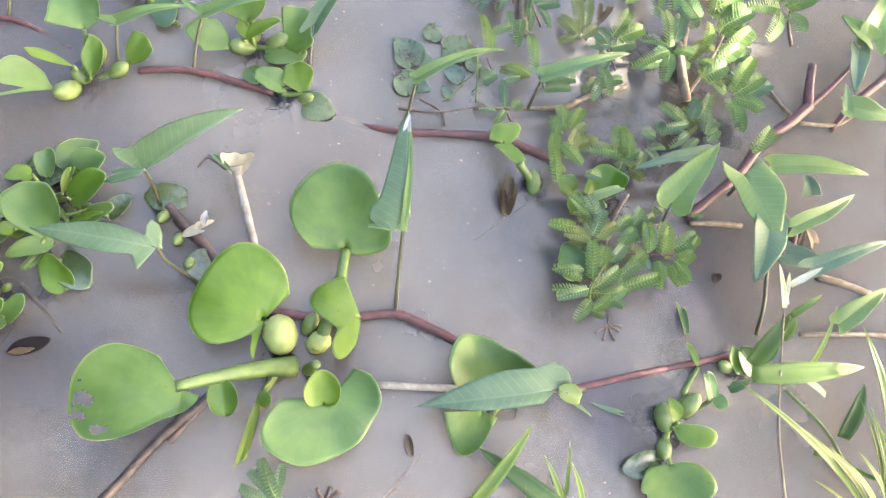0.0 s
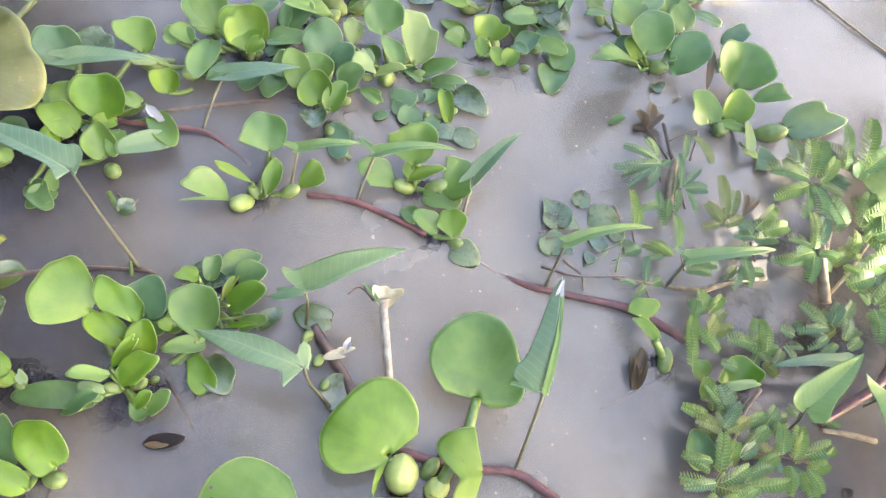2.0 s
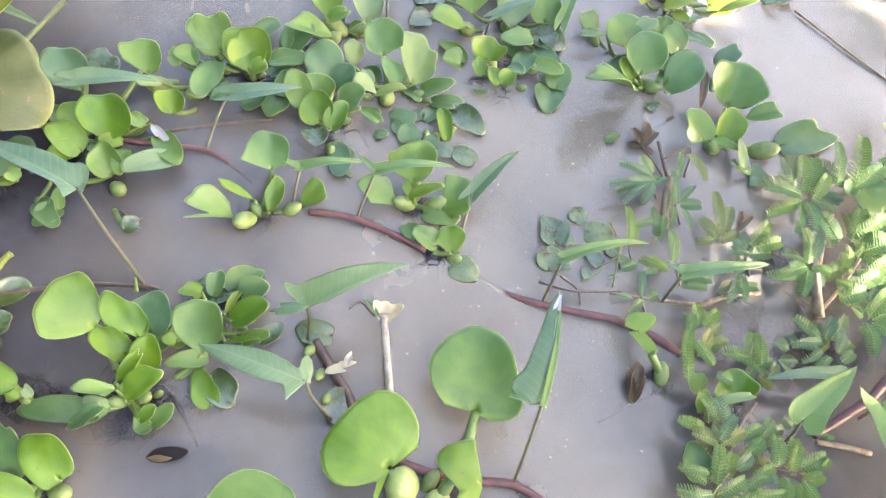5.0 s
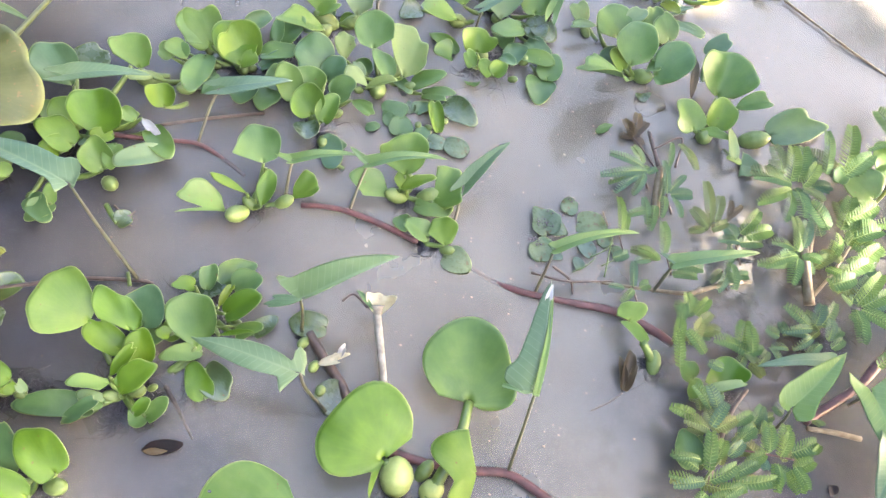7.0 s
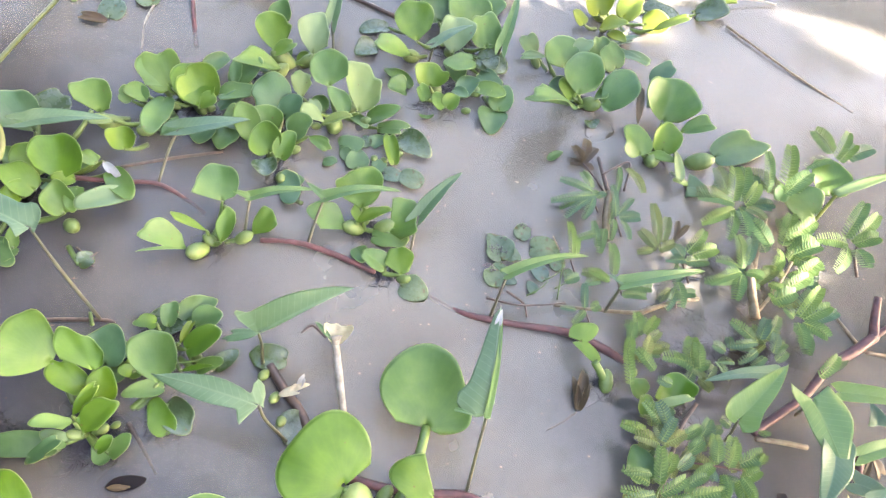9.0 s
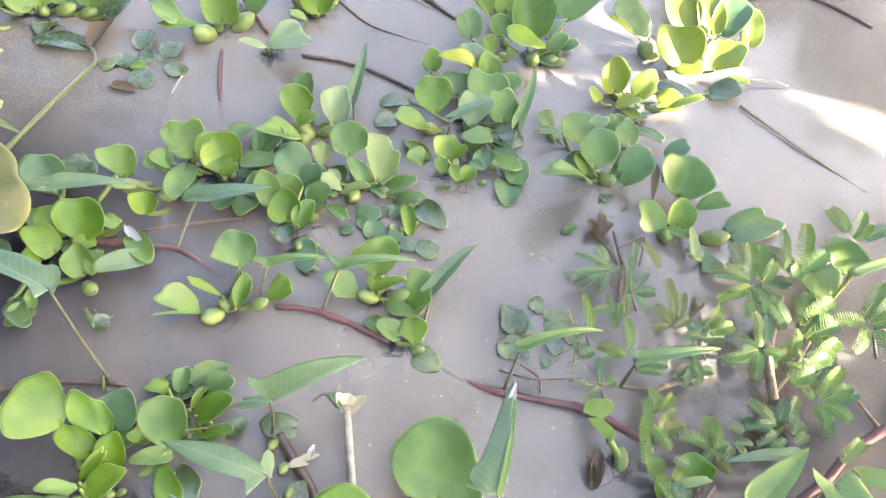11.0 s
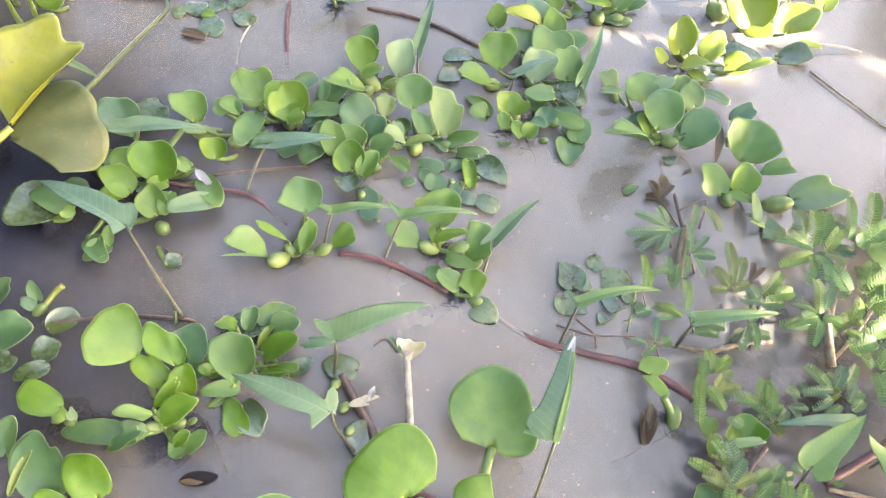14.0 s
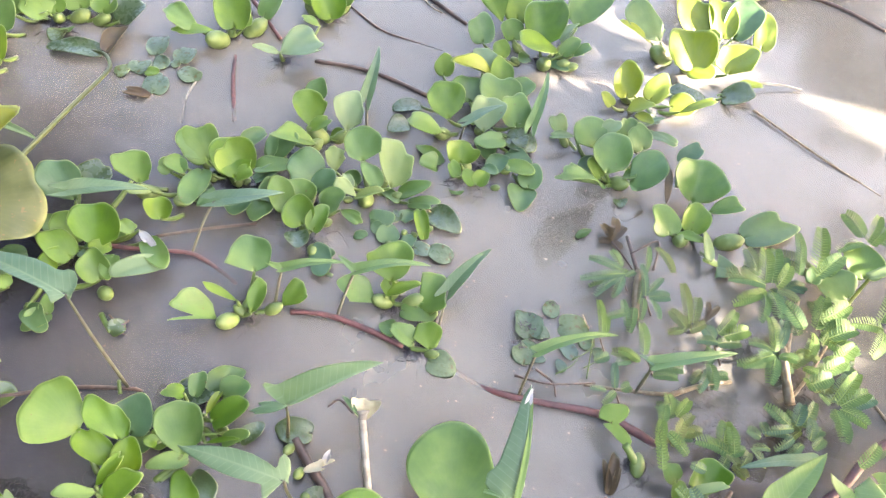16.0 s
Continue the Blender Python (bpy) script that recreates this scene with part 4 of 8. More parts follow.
q = leaf(p, (.113, .858, .02), (.155, .861, .023), .0175, "b", open_to=62, full=.5)
petiole(q, (.125, .878, 0), (.113, .858, .02), .0026)
q = leaf(p, (.152, .887, .02), (.163, .822, .025), .0198, "p", open_to=62, full=.5, roll=30)
petiole(q, (.125, .878, 0), (.152, .887, .02), .0026)
# the dull bluish tone paints the sky's sheen on this flopped leaf
q = leaf(p, (.216, .913, .005), (.29, .979, .008), .056, "d", open_to=100, full=.55)
petiole(q, (.125, .878, 0), (.216, .913, .005), .0026)
q = leaf(p, (.188, .842, .004), (.157, .826, .02), .0126, "m", open_to=62, full=.5)
petiole(q, (.125, .878, 0), (.188, .842, .004), .0026)
q = leaf(p, (.123, .932, .02), (.122, 1, .051), .0794, "m", open_to=(-73, 76), form=(.4, .68, .87, .92, .95, .93, .84, .75, .34), fold=.25, lip=-.1)
petiole(q, (.125, .878, 0), (.123, .932, .02), .0026)
q = leaf(p, (.094, 1.012, .02), (.114, 1.048, .039), .0316, "d", open_to=100, full=.55)
petiole(q, (.125, .878, 0), (.094, 1.012, .02), .0026)
q = leaf(p, (.088, .909, .02), (.073, .964, .047), .0123, "n", open_to=62, full=.5)
petiole(q, (.125, .878, 0), (.088, .909, .02), .0026)
bulb(p, (.125, .878, 0), (.123, .86, .009), .0184)
bulb(p, (.125, .878, 0), (.131, .904, .009), .0179)
bulb(p, (.125, .878, 0), (.196, .89, .01), .0202)

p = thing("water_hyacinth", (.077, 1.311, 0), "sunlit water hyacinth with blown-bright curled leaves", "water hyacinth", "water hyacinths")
# tone y here carries the yellow of sunlight in the leaf colour
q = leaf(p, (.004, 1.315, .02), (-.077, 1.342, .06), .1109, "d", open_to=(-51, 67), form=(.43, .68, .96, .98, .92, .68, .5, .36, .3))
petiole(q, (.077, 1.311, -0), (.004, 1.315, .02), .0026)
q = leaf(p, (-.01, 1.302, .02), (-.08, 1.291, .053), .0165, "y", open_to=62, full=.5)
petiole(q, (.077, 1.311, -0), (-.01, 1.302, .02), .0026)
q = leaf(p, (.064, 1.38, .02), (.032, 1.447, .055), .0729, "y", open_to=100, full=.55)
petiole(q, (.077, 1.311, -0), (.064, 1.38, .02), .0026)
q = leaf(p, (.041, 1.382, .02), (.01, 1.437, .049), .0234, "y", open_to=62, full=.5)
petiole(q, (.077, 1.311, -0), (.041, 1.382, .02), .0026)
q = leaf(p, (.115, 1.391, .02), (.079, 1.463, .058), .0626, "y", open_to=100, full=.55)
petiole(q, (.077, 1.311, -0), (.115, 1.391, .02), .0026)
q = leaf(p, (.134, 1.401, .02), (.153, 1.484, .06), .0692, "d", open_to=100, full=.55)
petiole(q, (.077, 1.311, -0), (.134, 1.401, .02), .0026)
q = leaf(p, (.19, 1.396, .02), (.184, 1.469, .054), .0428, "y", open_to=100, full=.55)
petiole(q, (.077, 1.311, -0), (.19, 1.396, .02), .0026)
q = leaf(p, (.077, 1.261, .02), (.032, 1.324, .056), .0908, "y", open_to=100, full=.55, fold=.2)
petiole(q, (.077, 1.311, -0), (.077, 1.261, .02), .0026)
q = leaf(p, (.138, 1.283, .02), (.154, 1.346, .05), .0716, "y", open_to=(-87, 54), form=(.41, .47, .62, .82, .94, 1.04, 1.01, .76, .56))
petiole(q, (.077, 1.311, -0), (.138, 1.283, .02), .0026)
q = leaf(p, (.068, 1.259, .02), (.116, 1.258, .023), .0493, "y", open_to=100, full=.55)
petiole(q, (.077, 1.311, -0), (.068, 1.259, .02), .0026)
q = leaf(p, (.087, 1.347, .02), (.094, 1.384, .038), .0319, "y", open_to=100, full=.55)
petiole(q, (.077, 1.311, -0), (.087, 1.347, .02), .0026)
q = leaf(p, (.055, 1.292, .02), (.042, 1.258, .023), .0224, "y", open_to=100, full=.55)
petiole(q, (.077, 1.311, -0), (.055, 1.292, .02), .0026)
bulb(p, (.077, 1.311, -0), (.011, 1.288, .012), .0242)
bulb(p, (.077, 1.311, -0), (.066, 1.279, .009), .017)
bulb(p, (.077, 1.311, -0), (.111, 1.324, .006), .0114)

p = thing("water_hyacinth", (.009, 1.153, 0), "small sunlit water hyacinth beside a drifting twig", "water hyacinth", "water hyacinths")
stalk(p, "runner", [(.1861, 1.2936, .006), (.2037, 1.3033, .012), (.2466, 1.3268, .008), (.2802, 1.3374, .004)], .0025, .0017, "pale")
# sunlight on this clump is partly painted: its leaves take the lime tone
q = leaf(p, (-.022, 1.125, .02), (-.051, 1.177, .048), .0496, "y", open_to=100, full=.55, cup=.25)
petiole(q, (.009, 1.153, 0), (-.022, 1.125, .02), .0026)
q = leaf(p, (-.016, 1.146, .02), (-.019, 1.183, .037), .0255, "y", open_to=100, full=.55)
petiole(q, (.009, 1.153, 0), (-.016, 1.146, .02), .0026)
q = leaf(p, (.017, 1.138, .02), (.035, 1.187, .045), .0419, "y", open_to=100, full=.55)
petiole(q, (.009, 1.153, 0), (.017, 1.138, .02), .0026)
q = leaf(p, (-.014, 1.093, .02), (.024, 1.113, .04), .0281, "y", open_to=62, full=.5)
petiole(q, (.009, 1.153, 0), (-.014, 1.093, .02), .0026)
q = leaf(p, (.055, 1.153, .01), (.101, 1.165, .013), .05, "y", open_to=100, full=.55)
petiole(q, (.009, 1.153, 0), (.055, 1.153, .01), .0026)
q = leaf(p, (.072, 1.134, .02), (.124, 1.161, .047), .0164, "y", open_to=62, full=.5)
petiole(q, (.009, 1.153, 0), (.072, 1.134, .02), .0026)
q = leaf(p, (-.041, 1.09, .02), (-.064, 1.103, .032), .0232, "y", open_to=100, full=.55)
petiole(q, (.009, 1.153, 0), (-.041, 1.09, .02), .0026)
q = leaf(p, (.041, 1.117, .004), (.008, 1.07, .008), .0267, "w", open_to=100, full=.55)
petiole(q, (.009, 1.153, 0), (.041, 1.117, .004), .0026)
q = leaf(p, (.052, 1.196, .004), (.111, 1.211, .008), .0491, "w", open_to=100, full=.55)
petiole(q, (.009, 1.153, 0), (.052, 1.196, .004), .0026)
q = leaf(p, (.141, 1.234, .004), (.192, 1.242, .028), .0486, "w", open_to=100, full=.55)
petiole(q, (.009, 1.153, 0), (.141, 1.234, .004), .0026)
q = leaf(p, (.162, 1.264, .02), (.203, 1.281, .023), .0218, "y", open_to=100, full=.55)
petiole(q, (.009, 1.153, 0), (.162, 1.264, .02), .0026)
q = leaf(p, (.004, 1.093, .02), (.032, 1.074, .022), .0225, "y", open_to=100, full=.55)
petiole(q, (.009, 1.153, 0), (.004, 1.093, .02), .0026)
bulb(p, (.009, 1.153, 0), (-.022, 1.142, .008), .0163)
bulb(p, (.009, 1.153, 0), (.01, 1.136, .005), .0097)

p = thing("water_hyacinth", (.1108, 1.6541, 0), "sunlit water hyacinth leaves at the far edge", "water hyacinth", "water hyacinths")
q = leaf(p, (.0464, 1.5509, .01), (.0032, 1.5523, .04), .0586, "p")
petiole(q, (.1108, 1.6541, 0), (.0464, 1.5509, .01), .003)
q = leaf(p, (.1009, 1.5984, .01), (.1044, 1.6571, .04), .06, "b")
petiole(q, (.1108, 1.6541, 0), (.1009, 1.5984, .01), .003)
q = leaf(p, (.1567, 1.6107, .006), (.1698, 1.6693, .03), .0482, "m")
petiole(q, (.1108, 1.6541, 0), (.1567, 1.6107, .006), .003)
q = leaf(p, (.2096, 1.6419, .005), (.2614, 1.7071, .015), .0609, "m")
petiole(q, (.1108, 1.6541, 0), (.2096, 1.6419, .005), .003)
q = leaf(p, (.2682, 1.6938, .004), (.3335, 1.7746, .015), .0744, "d")
petiole(q, (.1108, 1.6541, 0), (.2682, 1.6938, .004), .003)
q = leaf(p, (.1586, 1.585, .008), (.1998, 1.613, .01), .0167, "p")
petiole(q, (.1108, 1.6541, 0), (.1586, 1.585, .008), .003)
bulb(p, (.1108, 1.6541, 0), (.1352, 1.6208, .01), .0144)
bulb(p, (.1108, 1.6541, 0), (.2176, 1.6574, .006), .0121)

p = thing("water_hyacinth", (-.69, .96, 0), "water hyacinth with swollen yellow-green petioles", "water hyacinth", "water hyacinths")
stalk(p, "stalk", [(-.7225, 1.062, .02), (-.6783, 1.0339, .012), (-.6139, .9884, .004)], .0041, .0035, "red")
q = leaf(p, (-.681, .954, .02), (-.727, 1.024, .059), .0628, "b", open_to=100, full=.55, lip=.1)
petiole(q, (-.69, .96, 0), (-.681, .954, .02), .0026)
q = leaf(p, (-.723, .921, .02), (-.781, .933, .048), .0611, "m", open_to=(-51, 14), form=(.46, .62, .89, .95, 1.02, 1.01, 1.01, .91, .79))
petiole(q, (-.69, .96, 0), (-.723, .921, .02), .0026)
q = leaf(p, (-.706, .935, .02), (-.762, .892, .025), .0238, "b", open_to=62, full=.5)
petiole(q, (-.69, .96, 0), (-.706, .935, .02), .0026)
q = leaf(p, (-.656, 1.008, .02), (-.647, 1.066, .047), .0419, "m", open_to=100, full=.55)
petiole(q, (-.69, .96, 0), (-.656, 1.008, .02), .0026)
q = leaf(p, (-.669, .97, .02), (-.688, .992, .034), .0288, "b", open_to=100, full=.55)
petiole(q, (-.69, .96, 0), (-.669, .97, .02), .0026)
bulb(p, (-.69, .96, 0), (-.698, .924, .012), .0237)
bulb(p, (-.69, .96, 0), (-.69, .96, .006), .0125)
bulb(p, (-.69, .96, 0), (-.658, .988, .011), .0217)
bulb(p, (-.69, .96, 0), (-.697, 1.022, .006), .0117)

p = thing("water_hyacinth", (-.569, 1.084, 0), "water hyacinth rosette with a pale crown", "water hyacinth", "water hyacinths")
fringe(p, (-.569, 1.084, 0), 2, 0.035)
q = leaf(p, (-.554, 1.062, .02), (-.592, 1.123, .054), .0624, "B", open_to=100, full=.55, cup=.2)
petiole(q, (-.569, 1.084, 0), (-.554, 1.062, .02), .0026)
q = leaf(p, (-.593, 1.086, .02), (-.628, 1.11, .04), .0432, "b", open_to=100, full=.55)
petiole(q, (-.569, 1.084, 0), (-.593, 1.086, .02), .0026)
q = leaf(p, (-.554, 1.111, .02), (-.56, 1.155, .04), .0379, "b", open_to=100, full=.55)
petiole(q, (-.569, 1.084, 0), (-.554, 1.111, .02), .0026)
bulb(p, (-.569, 1.084, 0), (-.567, 1.08, .008), .0164)
bulb(p, (-.569, 1.084, 0), (-.606, 1.089, .007), .0142)
bulb(p, (-.569, 1.084, 0), (-.555, 1.124, .007), .0142)

p = thing("water_hyacinth", (-.585, .945, 0), "limp pale water hyacinth leaf drooping on water", "water hyacinth", "water hyacinths")
q = leaf(p, (-.579, .925, .03), (-.548, .997, .037), .0733, "p", open_to=(-41, 58), form=(.34, .65, .91, .93, .88, .88, .86, .75, .94))
petiole(q, (-.585, .945, 0), (-.579, .925, .03), .0026)
q = leaf(p, (-.587, .938, .02), (-.618, .905, .041), .0205, "p", open_to=62, full=.5)
petiole(q, (-.585, .945, 0), (-.587, .938, .02), .0026)
q = leaf(p, (-.562, 1.037, .02), (-.591, 1.023, .035), .0229, "m", open_to=62, full=.5)
petiole(q, (-.585, .945, 0), (-.562, 1.037, .02), .0026)

p = thing("water_hyacinth", (-.955, .857, 0), "dense water hyacinth clump at the edge of open water", "water hyacinth", "water hyacinths")
roots(p, (-.955, .857, 0), .048, 90)
fringe(p, (-.955, .857, 0), 6, 0.06)
q = leaf(p, (-.988, .764, .02), (-1.03, .809, .049), .062, "m", open_to=100, full=.55)
petiole(q, (-.955, .857, 0), (-.988, .764, .02), .0026)
q = leaf(p, (-1.005, .81, .02), (-1.024, .864, .047), .056, "m", open_to=100, full=.55)
petiole(q, (-.955, .857, 0), (-1.005, .81, .02), .0026)
q = leaf(p, (-.955, .838, .02), (-1.006, .838, .044), .056, "m", open_to=100, full=.55)
petiole(q, (-.955, .857, 0), (-.955, .838, .02), .0026)
q = leaf(p, (-.948, .847, .02), (-.974, .881, .04), .0391, "b", open_to=100, full=.55)
petiole(q, (-.955, .857, 0), (-.948, .847, .02), .0026)
q = leaf(p, (-.923, .874, .02), (-.954, .913, .043), .0576, "m", open_to=100, full=.55)
petiole(q, (-.955, .857, 0), (-.923, .874, .02), .0026)
q = leaf(p, (-.886, .883, .02), (-.895, .926, .04), .0474, "m", open_to=100, full=.55)
petiole(q, (-.955, .857, 0), (-.886, .883, .02), .0026)
q = leaf(p, (-.858, .885, .012), (-.848, .93, .034), .0589, "w", open_to=100, full=.55)
petiole(q, (-.955, .857, 0), (-.858, .885, .012), .0026)
q = leaf(p, (-.949, .711, .02), (-.979, .754, .045), .0361, "b", open_to=100, full=.55)
petiole(q, (-.955, .857, 0), (-.949, .711, .02), .0026)
q = leaf(p, (-.943, .68, .02), (-.95, .705, .032), .0441, "b", open_to=100, full=.55)
petiole(q, (-.955, .857, 0), (-.943, .68, .02), .0026)
q = leaf(p, (-1.008, .755, .02), (-1.046, .77, .039), .0523, "b", open_to=100, full=.55)
petiole(q, (-.955, .857, 0), (-1.008, .755, .02), .0026)
q = leaf(p, (-.992, .827, .02), (-.958, .84, .023), .0258, "d", open_to=62, full=.5)
petiole(q, (-.955, .857, 0), (-.992, .827, .02), .0026)
bulb(p, (-.955, .857, 0), (-.95, .85, .007), .0148)
bulb(p, (-.955, .857, 0), (-.921, .871, .009), .0182)
bulb(p, (-.955, .857, 0), (-.887, .882, .008), .016)
bulb(p, (-.955, .857, 0), (-.869, .896, .005), .0103)
bulb(p, (-.955, .857, 0), (-1.021, .842, .006), .0115)

p = thing("bent_stalk", (-.7946, .5663, 0), "long bent green stalk with a withered leaf lying on water", "water plant", "stalks")
stalk(p, "stalk", [(-.7479, .5085, .06), (-.7571, .5458, .054), (-.7735, .6514, .04), (-.7894, .7522, .024), (-.7997, .7804, .02), (-.8316, .8056, .012), (-.8643, .8045, .006)], .0045, .0028, "olive")
leaf(p, (-.837, .8116, .008), (-.9234, .7896, .004), .037, "w")
leaf(p, (-.8329, .8112, .01), (-.8467, .8843, .005), .032, "n", cup=.4)

p = thing("floating_fern", (-.7484, .8272, 0), "floating fern pads with small round leaves", "water fern", "floating ferns")
pad(p, (-.7787, .8727, .003), .0475, "f", turn=120, ratio=.6, bowl=.08)
pad(p, (-.7724, .8166, .003), .0351, "f", turn=90, ratio=1, bowl=.08)
pad(p, (-.7502, .8386, .003), .0298, "f", turn=155, ratio=.9, bowl=.08)
pad(p, (-.7255, .8742, .003), .0435, "f", turn=110, ratio=.8, bowl=.08)
pad(p, (-.6967, .8378, .003), .0407, "f", turn=145, ratio=.8, bowl=.08)
pad(p, (-.7279, .7947, .003), .0472, "f", turn=106, ratio=.75, bowl=.08)
pad(p, (-.7889, .795, .003), .0274, "f", turn=60, ratio=.8, bowl=.08)
pad(p, (-.7297, .8478, .003), .0187, "f", turn=150, ratio=.8, bowl=.08)
pad(p, (-.7462, .8104, .007), .022, "b", turn=10, ratio=.9, bowl=.08)
leaf(p, (-.7192, .7625, .004), (-.7608, .7534, .005), .0178, "n")

p = thing("water_hyacinth", (-.5191, .6749, 0), "bright water hyacinth with broad round leaves in the raft", "water hyacinth", "water hyacinths")
roots(p, (-.5191, .6749, 0), .048, 90)
fringe(p, (-.5191, .6749, 0), 6, 0.06)
q = leaf(p, (-.5589, .6727, .02), (-.6025, .6999, .05), .0577, "m")
petiole(q, (-.5191, .6749, 0), (-.5589, .6727, .02), .003)
q = leaf(p, (-.5079, .6711, .018), (-.5354, .6977, .056), .0605, "b", cup=.3)
petiole(q, (-.5191, .6749, 0), (-.5079, .6711, .018), .003, (-.5067, .665, .01), .009)
q = leaf(p, (-.4889, .7189, .015), (-.4672, .7665, .04), .0406, "m")
petiole(q, (-.5191, .6749, 0), (-.4889, .7189, .015), .003, (-.4941, .7108, .01), .011)
q = leaf(p, (-.4764, .7692, .025), (-.4421, .7769, .016), .0172, "m", cup=.4)
petiole(q, (-.5191, .6749, 0), (-.4764, .7692, .025), .003)
q = leaf(p, (-.5508, .6791, .01), (-.5117, .6771, .014), .0216, "p")
petiole(q, (-.5191, .6749, 0), (-.5508, .6791, .01), .003)
q = leaf(p, (-.552, .6741, .014), (-.5651, .6818, .024), .0166, "b")
petiole(q, (-.5191, .6749, 0), (-.552, .6741, .014), .003)
bulb(p, (-.5191, .6749, 0), (-.551, .6574, .006), .0066)

p = thing("water_hyacinth", (-.397, .649, 0), "water hyacinth raft with crowded overlapping leaves", "water hyacinth", "water hyacinths")
roots(p, (-.397, .649, 0), .048, 90)
fringe(p, (-.397, .649, 0), 6, 0.06)
q = leaf(p, (-.406, .708, .02), (-.45, .72, .041), .0586, "d", open_to=100, full=.55)
petiole(q, (-.397, .649, 0), (-.406, .708, .02), .0026)
q = leaf(p, (-.405, .708, .02), (-.413, .735, .033), .0224, "b", open_to=100, full=.55)
petiole(q, (-.397, .649, 0), (-.405, .708, .02), .0026)
q = leaf(p, (-.396, .691, .02), (-.38, .723, .037), .0385, "d", open_to=100, full=.55)
petiole(q, (-.397, .649, 0), (-.396, .691, .02), .0026)
q = leaf(p, (-.41, .659, .02), (-.422, .69, .035), .0499, "m", open_to=100, full=.55)
petiole(q, (-.397, .649, 0), (-.41, .659, .02), .0026)
q = leaf(p, (-.418, .64, .02), (-.451, .674, .042), .0369, "m", open_to=100, full=.55)
petiole(q, (-.397, .649, 0), (-.418, .64, .02), .0026)
q = leaf(p, (-.374, .668, .02), (-.352, .694, .036), .0389, "d", open_to=100, full=.55)
petiole(q, (-.397, .649, 0), (-.374, .668, .02), .0026)
q = leaf(p, (-.467, .655, .012), (-.445, .613, .009), .0426, "d", open_to=100, full=.55)
petiole(q, (-.397, .649, 0), (-.467, .655, .012), .0026)
q = leaf(p, (-.492, .646, .012), (-.485, .608, .009), .04, "d", open_to=100, full=.55)
petiole(q, (-.397, .649, 0), (-.492, .646, .012), .0026)
q = leaf(p, (-.386, .625, .02), (-.416, .651, .038), .047, "b", open_to=100, full=.55, cup=.2)
petiole(q, (-.397, .649, 0), (-.386, .625, .02), .0026)
q = leaf(p, (-.368, .623, .02), (-.365, .661, .038), .0296, "b", open_to=100, full=.55, cup=.25)
petiole(q, (-.397, .649, 0), (-.368, .623, .02), .0026)
q = leaf(p, (-.353, .681, .012), (-.315, .669, .015), .0196, "m", open_to=62, full=.5)
petiole(q, (-.397, .649, 0), (-.353, .681, .012), .0026)
q = leaf(p, (-.38, .706, .02), (-.374, .721, .027), .0199, "d", open_to=100, full=.55)
petiole(q, (-.397, .649, 0), (-.38, .706, .02), .0026)
q = leaf(p, (-.45, .666, .012), (-.47, .654, .023), .0397, "d", open_to=100, full=.55)
petiole(q, (-.397, .649, 0), (-.45, .666, .012), .0026)
bulb(p, (-.397, .649, 0), (-.383, .631, .007), .0135)
bulb(p, (-.397, .649, 0), (-.363, .656, .005), .01)
bulb(p, (-.397, .649, 0), (-.439, .655, .006), .0111)

p = thing("water_hyacinth", (-.337, .743, 0), "water hyacinth with a large pale leaf and pinkish petiole", "water hyacinth", "water hyacinths")
fringe(p, (-.337, .743, 0), 2, 0.035)
q = leaf(p, (-.355, .756, .04), (-.376, .798, .062), .0633, "m", open_to=(-70, 65), form=(.39, .57, .85, .97, 1.01, .97, .95, .8, .62))
petiole(q, (-.337, .743, -0), (-.355, .756, .04), .0026)
q = leaf(p, (-.388, .737, .02), (-.406, .767, .037), .0333, "p", open_to=(-43, 43), form=(.39, .56, .83, .9, 1.02, .93, .89, .75, .64))
petiole(q, (-.337, .743, -0), (-.388, .737, .02), .0026)
q = leaf(p, (-.304, .745, .02), (-.328, .81, .052), .0554, "p", open_to=(-31, 74), form=(.34, .88, .98, .97, .77, .71, .55, .44, .24), cup=.15)
petiole(q, (-.337, .743, -0), (-.304, .745, .02), .0026)
q = leaf(p, (-.321, .737, .02), (-.352, .763, .039), .0282, "m", open_to=100, full=.55)
petiole(q, (-.337, .743, -0), (-.321, .737, .02), .0026)
q = leaf(p, (-.339, .707, .02), (-.372, .695, .036), .0257, "p", open_to=(-9, 44), form=(.71, .97, 1.02, 1.04, 1.05, .96, .9, .71, .43), cup=.2)
petiole(q, (-.337, .743, -0), (-.339, .707, .02), .0026)
q = leaf(p, (-.355, .719, .02), (-.372, .733, .03), .0169, "p", open_to=100, full=.55)
petiole(q, (-.337, .743, -0), (-.355, .719, .02), .0026)
q = leaf(p, (-.342, .703, .02), (-.303, .719, .04), .0169, "p", open_to=62, full=.5, fold=.5)
petiole(q, (-.337, .743, -0), (-.342, .703, .02), .0026)
q = leaf(p, (-.291, .748, .01), (-.247, .766, .032), .0306, "m", open_to=100, full=.55)
petiole(q, (-.337, .743, -0), (-.291, .748, .01), .0026)
q = leaf(p, (-.272, .742, .006), (-.227, .758, .009), .0259, "d", open_to=100, full=.55)
petiole(q, (-.337, .743, -0), (-.272, .742, .006), .0026)
q = leaf(p, (-.316, .748, .006), (-.284, .736, .008), .0171, "d", open_to=100, full=.55)
petiole(q, (-.337, .743, -0), (-.316, .748, .006), .0026)
bulb(p, (-.337, .743, -0), (-.329, .716, .009), .0177)
bulb(p, (-.337, .743, -0), (-.322, .761, .007), .0143)
bulb(p, (-.337, .743, -0), (-.293, .746, .006), .0113)
bulb(p, (-.337, .743, -0), (-.355, .709, .004), .0084)

